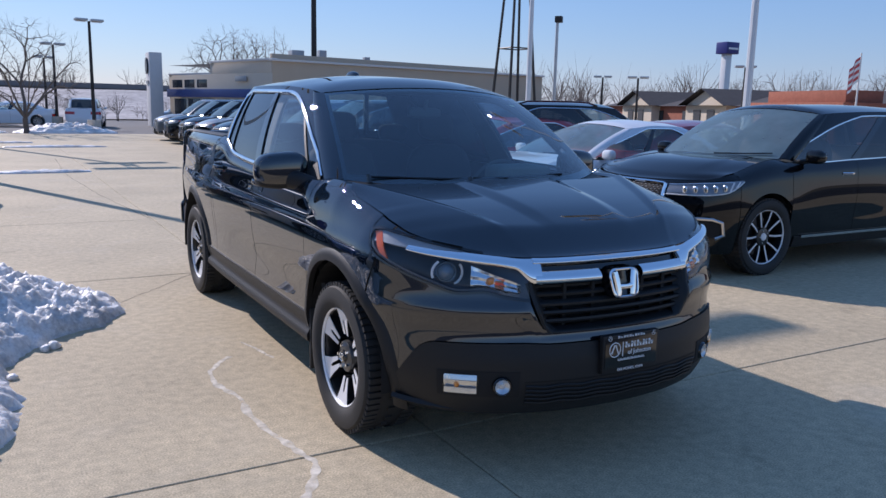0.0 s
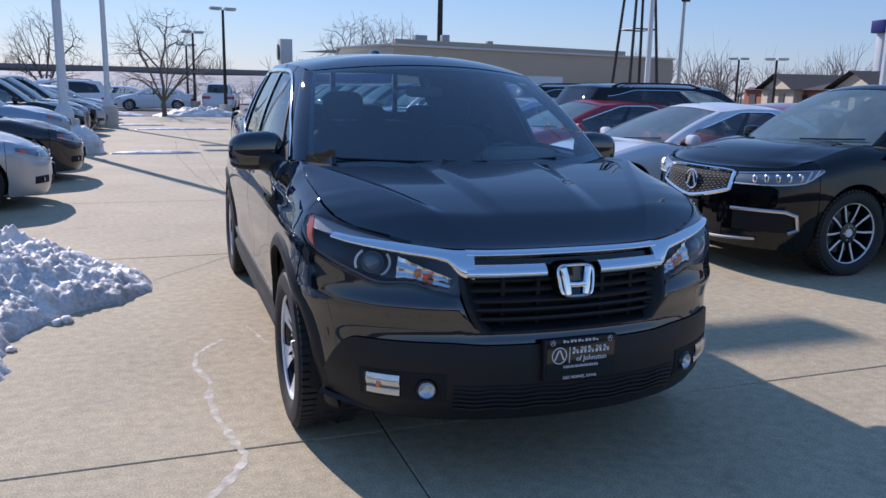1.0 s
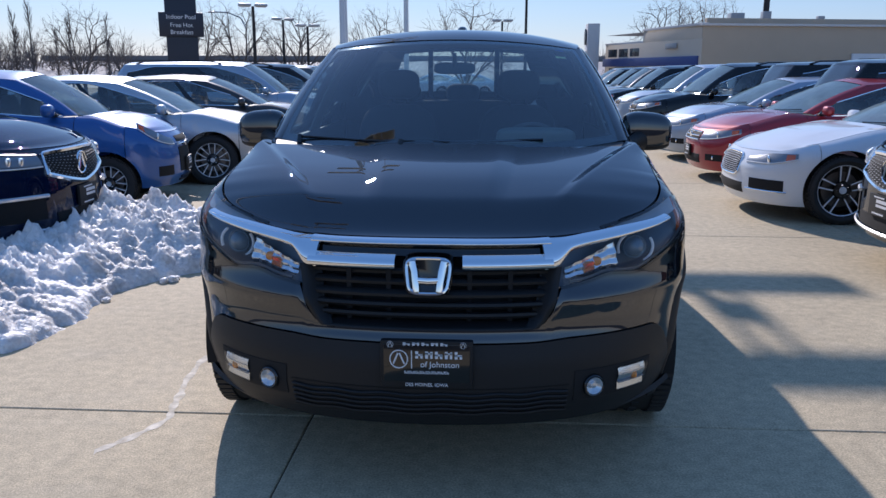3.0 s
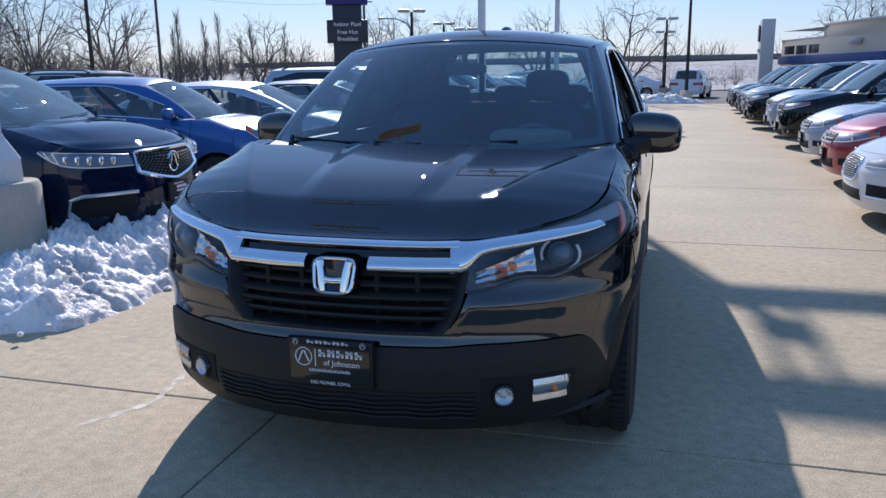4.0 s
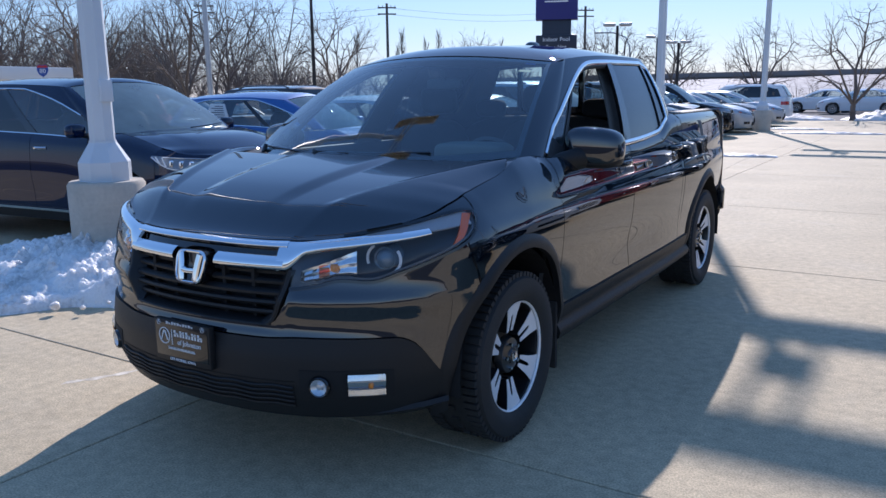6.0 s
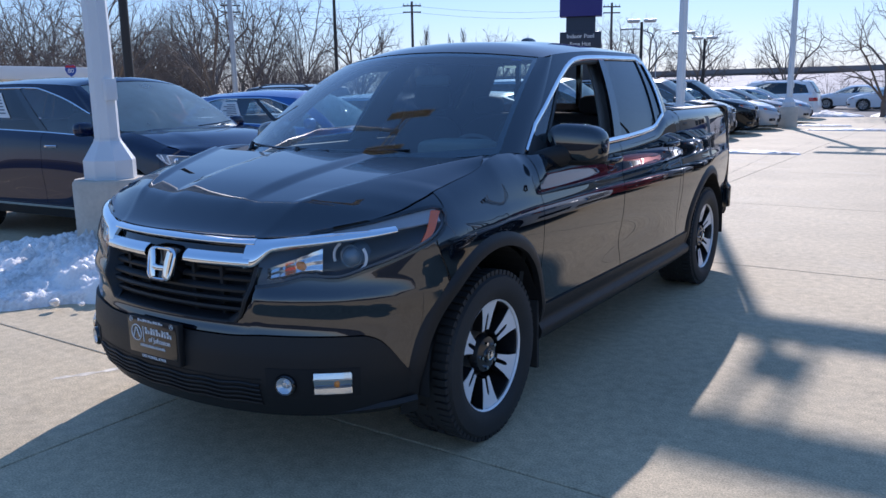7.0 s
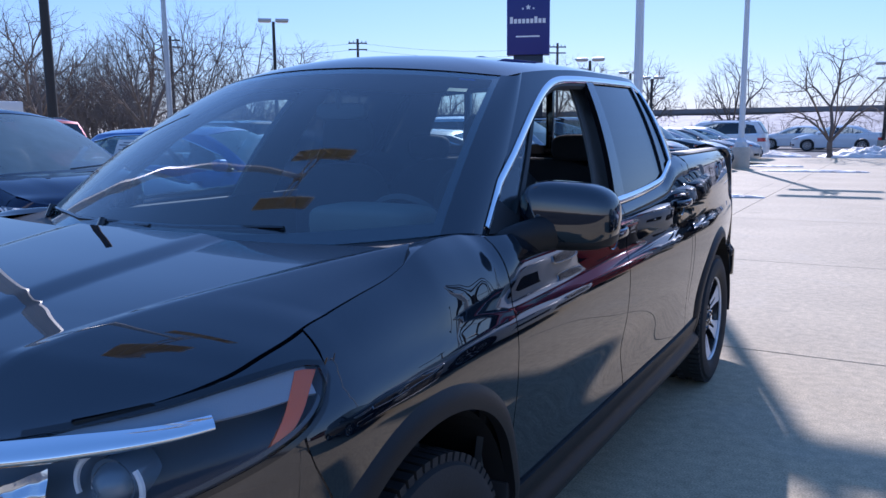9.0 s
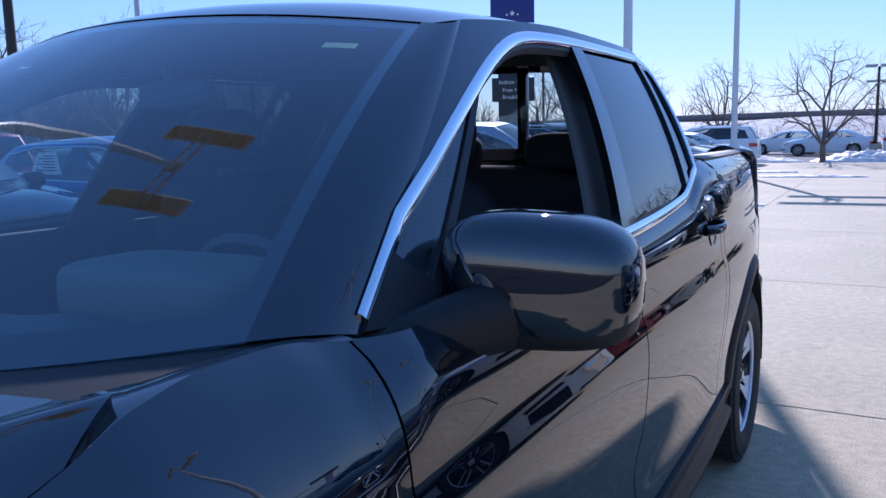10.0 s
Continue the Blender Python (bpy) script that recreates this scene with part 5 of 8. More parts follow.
    part("rear_bumper", patch(lambda s, z: body(s, z, -0.035) if s < 5.335 else (lambda p: (-p[0], p[1], p[2]))(body(10.67 - s, z, -0.035)), 4.66, 6.01, 0.40, 0.64, 50, 8, rim=0.03, holes=((4.17, 0.385, 0.46),)), PLASTIC, t)

    # underside
    part("chassis", solid(-0.62, 0.62, 0.30, 5.1, 0.24, 0.50, bevel=0.05), DARK, t)
    part("firewall", solid(-0.78, 0.78, 1.12, 1.16, 0.45, 1.12), DARK, t)
    part("floor_pan", solid(-0.88, 0.88, 1.15, 3.42, 0.42, 0.48), DARK, t)
    ub2 = solid(-0.60, 0.60, 0.36, 1.10, 0.45, 0.72)
    part("engine_block", ub2, DARK, t)
    cow = patch(lambda a, b: (a * 0.83, lerp(cowl(a) - 0.03, lerp(1.05, 1.37, a * a), b), lerp(1.128, 1.152, b) + 0.03 * a * a), -1, 1, 0, 1, 24, 3, heart=(0, 1, 0))
    part("cowl_grille", cow, PLASTIC, t)
    for pts in ([(-0.70, 1.255, 1.208), (-0.35, 1.11, 1.200), (0.02, 1.065, 1.200)], [(-0.20, 1.082, 1.202), (0.12, 1.085, 1.202), (0.44, 1.145, 1.208)]):
        wb = bmesh.new()
        tube(wb, [(x, y, z - 0.008) for x, y, z in pts], 0.0065, 6)
        rod(wb, Vector(pts[0]) + Vector((0, -0.02, -0.04)), Vector(pts[0]) + Vector((0, 0, 0.0)), 0.014, 0.012)
        part("wiper", wb, GLOSS_BLACK, t)

    # grille: surround, louvres and chrome bar
    sg = lambda z: spline((0.62, 0.166), (0.66, 0.190), (0.70, 0.202), (0.78, 0.218), (0.85, 0.228))(z)
    gr = part("grille", patch(lambda k, z: body(k * sg(z), z, -0.075), -1.0, 1.0, 0.60, 0.86, 40, 8), DARK, t, "black louvred radiator grille")
    ring = bmesh.new()
    for k0, k1, z0, z1 in ((0.86, 1.0, 0.636, 0.845), (-1.0, -0.86, 0.636, 0.845), (-1.0, 1.0, 0.636, 0.656)):
        patch(lambda k, z: body(k * sg(z), z, 0.004 - 0.05 * smooth(0.97, 0.86, abs(k)) * smooth(0.636, 0.68, z) - (0.03 * smooth(0.640, 0.656, z) if k1 - k0 > 1 else 0)), k0, k1, z0, z1, 30, 10, rim=0.03, bm=ring)
    part("grille_frame", ring, PLASTIC, gr)
    for z in (0.678, 0.716, 0.754, 0.792, 0.828):
        slat = patch(lambda k, v: body(k * sg(z) * 0.93, z + 0.013 * math.sin(v * math.pi * 2), -0.038 + 0.016 * math.cos(v * math.pi * 2)), -1, 1, 0, 1, 36, 8, heart=(0, 0.2, z))
        part("louvre", slat, PLASTIC, gr)
    for x in (-0.28, -0.14, 0.14, 0.28):
        y = body(S.at_x(abs(x)), 0.75)[1]
        part("grille_strut", solid(x - 0.008, x + 0.008, y + 0.045, y + 0.07, 0.62, 0.84), DARK, gr)
    def bar(z0, z1, off, swell):
        return lambda s, k: body(s, lerp(z0(s) if callable(z0) else z0, z1(s) if callable(z1) else z1, k), off + swell * (1 - abs(2 * k - 1) ** 2.6))
    top_edge = lambda s: top(abs(s)) - 0.006
    cb = patch(bar(0.916, top_edge, 0.008, 0.014), -0.21, 0.21, 0, 1, 60, 8, rim=0.02)
    patch(bar(0.840, 0.888, 0.008, 0.016), 0.048, 0.208, 0, 1, 26, 6, rim=0.02, bm=cb)
    patch(bar(0.840, 0.888, 0.008, 0.016), -0.208, -0.048, 0, 1, 26, 6, rim=0.02, bm=cb)
    for sg2 in (1, -1):
        lowc = spline((0.192, 0.838), (0.214, 0.845), (0.256, 0.898), (0.40, 0.930), (0.50, 0.948), (0.562, 0.962))
        highc = spline((0.192, 0.938), (0.225, 0.938), (0.30, 0.949), (0.40, 0.964), (0.50, 0.975), (0.562, 0.984))
        f = bar(lowc, highc, 0.0085, 0.014)
        patch(f if sg2 > 0 else mirrored(f), 0.192, 0.562, 0, 1, 52, 10, rim=0.012, bm=cb)
    part("chrome_bar", cb, CHROME, gr, "broad polished chrome bar across the nose", sharp=50)
    part("bar_slot", patch(lambda s, z: body(s, z, -0.012), -0.2, 0.2, 0.880, 0.924, 30, 4), GLOSS_BLACK, gr)
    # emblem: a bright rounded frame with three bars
    eb = bmesh.new()
    frame_pts = []
    for k in range(40):
        a = k * math.tau / 40
        cx, cz = math.copysign(abs(math.cos(a)) ** 0.45, math.cos(a)), math.copysign(abs(math.sin(a)) ** 0.45, math.sin(a))
        frame_pts.append((cx * (0.0715 + 0.007 * cz), 0.104 + 0.017 * cz, 0.824 + 0.058 * cz))
    tube(eb, frame_pts, 0.0065, 8, closed=True)
    for sgn in (1, -1):
        pts = [(sgn * 0.039, 0.090, 0.774), (sgn * 0.041, 0.094, 0.80), (sgn * 0.046, 0.104, 0.840), (sgn * 0.054, 0.112, 0.874)]
        tube(eb, pts, 0.0145, 8, flat=0.7, up=(0, -1, 0.2))
    tube(eb, [(-0.040, 0.097, 0.812), (0.0, 0.095, 0.810), (0.040, 0.097, 0.812)], 0.0125, 8, flat=0.7, up=(0, -1, 0.2))
    part("emblem", eb, CHROME, gr, "bright chrome emblem in a rounded frame")
    pb = bmesh.new()
    ring_v = [pb.verts.new((p[0] * 1.02, p[1] + 0.010, 0.824 + (p[2] - 0.824) * 1.02)) for p in frame_pts]
    ring_w = [pb.verts.new((p[0] * 1.16, p[1] + 0.004, 0.824 + (p[2] - 0.824) * 1.14)) for p in frame_pts]
    ring_x = [pb.verts.new((p[0] * 1.22, p[1] + 0.07, 0.824 + (p[2] - 0.824) * 1.2)) for p in frame_pts]
    pb.faces.new(ring_v)
    for k in range(40):
        pb.faces.new((ring_v[k], ring_v[(k + 1) % 40], ring_w[(k + 1) % 40], ring_w[k]))
        pb.faces.new((ring_w[k], ring_w[(k + 1) % 40], ring_x[(k + 1) % 40], ring_x[k]))
    bmesh.ops.recalc_face_normals(pb, faces=pb.faces)
    part("emblem_plinth", pb, GLOSS_BLACK, gr)

    # head lamps
    def facet(q):
        """Mirror bands that lean up and down by turns."""
        return q % 1 if int(q) % 2 == 0 else 1 - q % 1
    for sgn in (1, -1):
        F = (lambda f: f) if sgn > 0 else mirrored
        hl = part("headlight", patch(F(lambda s, k: body(s, lerp(hl_low(s), hl_high(s), k), 0.003 + 0.006 * math.sin(math.pi * k))), 0.226, 0.721, 0, 1, 50, 12, rim=0.006), LENS, t, "clear swept-back headlamp with amber side lens")
        hl.visible_shadow = False
        part("lamp_gasket", patch(F(lambda s, k: body(s, lerp(hl_low(s) - 0.008, hl_low(s) + 0.003, k), 0.0045)), 0.222, 0.722, 0, 1, 60, 2, rim=0.008), GLOSS_BLACK, hl, "thin black edge seal")
        part("lamp_gasket", patch(F(lambda s, k: body(s, lerp(hl_high(s) - 0.003, hl_high(s) + 0.006, k), 0.0045)), 0.34, 0.722, 0, 1, 50, 2, rim=0.008), GLOSS_BLACK, hl, "thin black edge seal")
        part("lamp_bowl", patch(F(lambda s, k: body(s, lerp(hl_low(s) - 0.004, hl_high(s) + 0.004, k), -0.012 - 0.075 * max(0.0, math.sin(math.pi * k)) ** 0.6 * max(0.0, math.sin(math.pi * (s - 0.22) / 0.505)) ** 0.5)), 0.221, 0.726, 0, 1, 40, 12, heart=(sgn * 0.8, -1.0, 0.9)), LAMP_GREY, hl)
        part("lamp_bezel", patch(F(lambda s, k: body(s, lerp(hl_low(s) + 0.005, hl_low(s) + 0.013, k), -0.004)), 0.245, 0.70, 0, 1, 50, 2, rim=0.006), LAMP_GREY, hl, "grey inner lamp edge")
        part("lamp_gasket", patch(F(lambda s, k: body(s, lerp(hl_low(s) - 0.006, hl_high(s) + 0.004, k), 0.0045)), 0.714, 0.7225, 0, 1, 3, 8, rim=0.008), GLOSS_BLACK, hl, "thin black edge seal")
        part("lamp_fin", patch(F(lambda s, k: body(s, lerp(hl_high(s) - 0.022 - 0.03 * smooth(0.3, 0.7, s), hl_high(s) - 0.001, k), -0.009)), 0.30, 0.70, 0, 1, 30, 4, rim=0.01), LAMP_FIN, hl, "pale frosted upper strip")
        part("side_marker", patch(F(lambda s, k: body(s + 0.065 * k, lerp(hl_low(s) + 0.006, hl_high(min(s + 0.065, 0.71)) - 0.012, k), -0.007)), 0.618, 0.648, 0, 1, 8, 10, rim=0.01), RED_AMBER, hl, "amber-red reflector")
        part("turn_reflector", patch(F(lambda s, k: body(s, lerp(hl_low(s) + 0.008, lerp(0.832, 0.905, (s - 0.236) / 0.13), k), -0.020 - 0.014 * abs(((s - 0.236) / 0.13 * 4.5) % 1 - 0.5) - 0.010 * abs((k * 2.5) % 1 - 0.5))), 0.240, 0.372, 0, 1, 72, 30, rim=0.006), REFLECTOR, hl, "faceted bright reflector")
        # Amber patch over the reflector: the bulb's reflection, painted as tinted glass.
        part("turn_filter", patch(F(lambda s, k: body(s, lerp(hl_low(s) + 0.022, 0.852, k), -0.016)), 0.284, 0.306, 0, 1, 8, 6, rim=0.004), AMBER_GLASS, hl, "amber patch, painted bulb reflection")
        ob = bmesh.new()
        c = Vector(F(lambda s, z: body(s, z, -0.03))(0.318, 0.848))
        blob(ob, c.x, c.y, c.z, 0.018, 0.014, 0.016)
        part("turn_bulb", ob, AMBER, hl)
        c = Vector(F(lambda s, z: body(s, z, -0.045))(0.445, 0.878))
        turn = Matrix.Translation(c) @ Matrix.Rotation(radians(sgn * 12), 4, "Z") @ Matrix.Rotation(radians(-90), 4, "Z")
        pr = lathe(bmesh.new(), [(0.001, 0.034), (0.022, 0.028), (0.034, 0.012), (0.037, 0.0), (0.044, 0.004), (0.048, -0.02), (0.05, -0.06)], 28)
        bmesh.ops.transform(pr, matrix=turn, verts=pr.verts)
        part("projector", pr, PROJECTOR, hl, "round projector lens")
        for a0, a1 in ((-60, 35), (125, 200)):
            arcs = bmesh.new()
            pts = []
            for k in range(13):
                a = radians(lerp(a0, a1, k / 12))
                pts.append(turn @ Vector((0.012, math.cos(a) * 0.066, math.sin(a) * 0.058)))
            tube(arcs, pts, 0.0055, 6)
            part("light_guide", arcs, WHITE, hl)
        # fog lamp and turn lamp in the bumper
        pocket = patch(F(lambda s, z: body(s, z, 0.0125)), 0.246, 0.452, 0.372, 0.484, 24, 8, rim=0.004)
        part("lamp_pocket", pocket, DARK, pn)
        c = Vector(F(lambda s, z: body(s, z, 0.019))(0.287, 0.424))
        turn = Matrix.Translation(c) @ Matrix.Rotation(radians(sgn * 20), 4, "Z") @ Matrix.Rotation(radians(-90), 4, "Z")
        fg = lathe(bmesh.new(), [(0.001, 0.002), (0.010, 0.001), (0.013, -0.005), (0.023, 0.0), (0.031, 0.007)], 24)
        bmesh.ops.transform(fg, matrix=turn, verts=fg.verts)
        fog = part("fog_lamp", fg, FOG_BOWL, t, "small round clear fog lamp")
        fg = lathe(bmesh.new(), [(0.031, 0.006), (0.036, 0.008), (0.042, 0.0), (0.042, -0.03)], 24)
        bmesh.ops.transform(fg, matrix=turn, verts=fg.verts)
        fl_ = lathe(bmesh.new(), [(0.001, 0.014), (0.018, 0.012), (0.031, 0.007)], 24)
        bmesh.ops.transform(fl_, matrix=turn, verts=fl_.verts)
        part("fog_lens", fl_, LENS, fog)
        part("fog_bezel", fg, GLOSS_BLACK, fog)
        tl = part("turn_lamp", patch(F(lambda s, z: body(s, z, 0.024)), 0.346, 0.434, 0.386, 0.472, 10, 8, rim=0.012), LENS, t, "clear rectangular turn lamp")
        part("lamp_mirror", patch(F(lambda s, z: body(s, z, 0.020 - 0.008 * facet((z - 0.388) / 0.0274) + 0.0012 * smooth(0.408, 0.416, s) * math.sin(s * 900))), 0.348, 0.432, 0.388, 0.470, 44, 30), LAMP_BRIGHT, tl)
        for zb in (0.414, 0.446):
            part("lamp_rib", patch(F(lambda s, z, zb=zb: body(s, z, 0.0195)), 0.350, 0.430, zb - 0.0015, zb + 0.0015, 8, 1, rim=0.006), LAMP_SILVER, tl)
        ob = bmesh.new()
        c = Vector(F(lambda s, z: body(s, z, 0.0145))(0.398, 0.428))
        blob(ob, c.x, c.y, c.z, 0.011, 0.009, 0.014)
        part("turn_bulb", ob, AMBER, tl)

    # lower grille with wavy slats
    part("lower_opening", patch(lambda s, z: body(s, z, 0.0115 - 0.01 * math.sin(math.pi * (z - 0.330) / 0.11)), -0.235, 0.235, 0.330, 0.440, 40, 6), DARK, pn)
    for z in (0.342, 0.361, 0.380, 0.399, 0.418):
        sl = patch(lambda s, v: body(s, z + 0.005 * math.sin(v * math.tau) + 0.003 * math.sin(s * 75), 0.014 + 0.005 * math.cos(v * math.tau)), -0.232, 0.232, 0, 1, 80, 6, heart=(0, 0.1, z))
        part("lower_slat", sl, PLASTIC, pn)
    # dealer plate: black holder with white print
    pl = part("plate_frame", solid(-0.157, 0.157, -0.008, 0.02, 0.446, 0.614, bevel=0.006), PLASTIC, t, "black dealer plate with white lettering")
    face = pose(0, -0.0095, 0, 90, 0, 0)
    inner = solid(-0.146, 0.146, -0.0105, -0.007, 0.468, 0.602, bevel=0.002)
    part("plate", inner, GLOSS_BLACK, pl)
    writing("DES MOINES, IOWA", 0.0165, pose(0, -0.0095, 0.4575, 90), WHITE, pl)
    prints = bmesh.new()
    def letters(x0, x1, z0, z1, k):
        step = (x1 - x0) / k
        for i in range(k):
            box(prints, x0 + step * i, x0 + step * (i + 0.30), -0.0125, -0.0095, z0, z1)
            box(prints, x0 + step * i, x0 + step * (i + 0.74), -0.0125, -0.0095, lerp(z0, z1, 0.38 + 0.2 * (i % 2)), lerp(z0, z1, 0.60 + 0.2 * (i % 2)))
            box(prints, x0 + step * (i + 0.52), x0 + step * (i + 0.76), -0.0125, -0.0095, z0, lerp(z0, z1, 0.55 + 0.4 * (i % 2)))
    letters(-0.080, 0.078, 0.5985, 0.6085, 5)
    letters(-0.038, 0.128, 0.553, 0.578, 5)
    writing("of Johnston", 0.0285, pose(0.045, -0.0115, 0.531, 90), WHITE, pl)
    letters(-0.075, 0.078, 0.498, 0.508, 15)
    box(prints, -0.052, -0.049, -0.0125, -0.0095, 0.517, 0.580)
    for x, z, r in ((-0.094, 0.549, 0.030), (-0.123, 0.601, 0.010), (0.123, 0.601, 0.010)):
        tube(prints, [(x + r * math.cos(k * math.tau / 24), -0.0112, z + r * 1.05 * math.sin(k * math.tau / 24)) for k in range(24)], r * 0.07, 5, closed=True)
        for q in (-1, 1):
            tube(prints, [(x + q * r * 0.62, -0.0112, z - r * 0.55), (x + q * r * 0.08, -0.0112, z + r * 0.72)], r * 0.1, 5)
    part("print", prints, WHITE, pl)
    pl.location = (0, 0.046, 0.003)

    # wheels
    rim = wheel(t, 0.962, 0.99, 0.362, 0.242, 0.245, "twin", False, 6)
    for x, y, f in ((0.937, 4.17, False), (-0.962, 0.99, True), (-0.937, 4.17, True)):
        same_wheel(rim, t, x, y, 0.362, f)

    # inside
    part("dashboard", patch(lambda a, v: (a * 0.80, lerp(1.16, 1.62, v) + 0.03 * a * a, lerp(1.09, 1.135, math.sin(math.pi * min(v * 1.15, 1)) ) - 0.45 * smooth(0.82, 1.0, v) + 0.028 * math.exp(-((a - 0.47) / 0.2) ** 2) * smooth(0.35, 0.7, v)), -1, 1, 0, 1, 30, 14, heart=(0, 1.4, 0.2)), DASH, t)
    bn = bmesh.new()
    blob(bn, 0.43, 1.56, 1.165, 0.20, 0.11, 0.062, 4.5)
    # Paler than the dash: sunlight on the binnacle, put into its colour.
    part("instrument_hood", bn, material("hood_beige", (0.19, 0.18, 0.145), 0.7, vary=0.1), t, "instrument binnacle, sunlight painted as pale beige")
    st = lathe(bmesh.new(), [(0.175, -0.012), (0.188, 0.0), (0.175, 0.012), (0.163, 0.0)], 32, closed=True)
    rod(st, (0, -0.17, 0), (0, 0.17, 0), 0.014, 0.014)
    rod(st, (0, 0, -0.17), (0, 0, 0), 0.014, 0.014)
    blob(st, 0, 0, 0, 0.03, 0.06, 0.055)
    bmesh.ops.transform(st, matrix=pose(0.42, 1.80, 1.075, 0, 0, 90) @ Matrix.Rotation(radians(-24), 4, "Y"), verts=st.verts)
    part("steering_wheel", st, DASH, t)
    def seat(x, y, wide, h=1.28):
        sb = bmesh.new()
        blob(sb, x, y + 0.02, 0.70, wide, 0.27, 0.10, 4)
        blob(sb, x, y + 0.33, 0.98, wide, 0.09, 0.33, 3.4)
        q = part("seat", sb, CLOTH, t, "dark cloth seat")
        return q
    for x in (-0.37, 0.37):
        q = seat(x, 2.12, 0.25)
        hb = bmesh.new()
        blob(hb, x, 2.50, 1.425, 0.13, 0.055, 0.09, 3.2)
        part("headrest", hb, CLOTH, q)
        for dx in (-0.05, 0.05):
            part("headrest_post", rod(bmesh.new(), (x + dx, 2.49, 1.26), (x + dx, 2.49, 1.40), 0.007, 0.007), GLOSS_BLACK, q)
    q = seat(0, 2.95, 0.68)
    for x in (-0.42, 0.42, 0.0):
        hb = bmesh.new()
        blob(hb, x, 3.30, 1.355, 0.12, 0.05, 0.065, 3.2)
        part("headrest", hb, CLOTH, q)
    mr = bmesh.new()
    blob(mr, 0, 1.98, 1.52, 0.115, 0.02, 0.032, 4)
    rod(mr, (0, 1.95, 1.60), (0, 1.97, 1.53), 0.012, 0.012)
    part("rear_view_mirror", mr, DASH, t)
    # tags on the glass, aerial
    tag = patch(lambda u, v: screen.at(u, v, -0.008), 0.80, 0.87, 0.945, 0.975, 4, 2, heart=(0, 3, 1))
    part("tag", tag, BLUE_TAG, ws, "small blue sticker")
    tag = patch(lambda u, v: screen.at(u, v, -0.010), 0.78, 0.86, 0.845, 0.872, 4, 2, heart=(0, 3, 1))
    part("tag", tag, GREEN_TAG, ws, "small green mileage sticker")
    fb = bmesh.new()
    blob(fb, 0, 3.12, 1.77, 0.035, 0.09, 0.035, 2.2)
    part("aerial_fin", fb, BLACK_PAINT, t)
    return t


TRUCK = build_truck()

# ---- parked cars ----
CABINS = {}


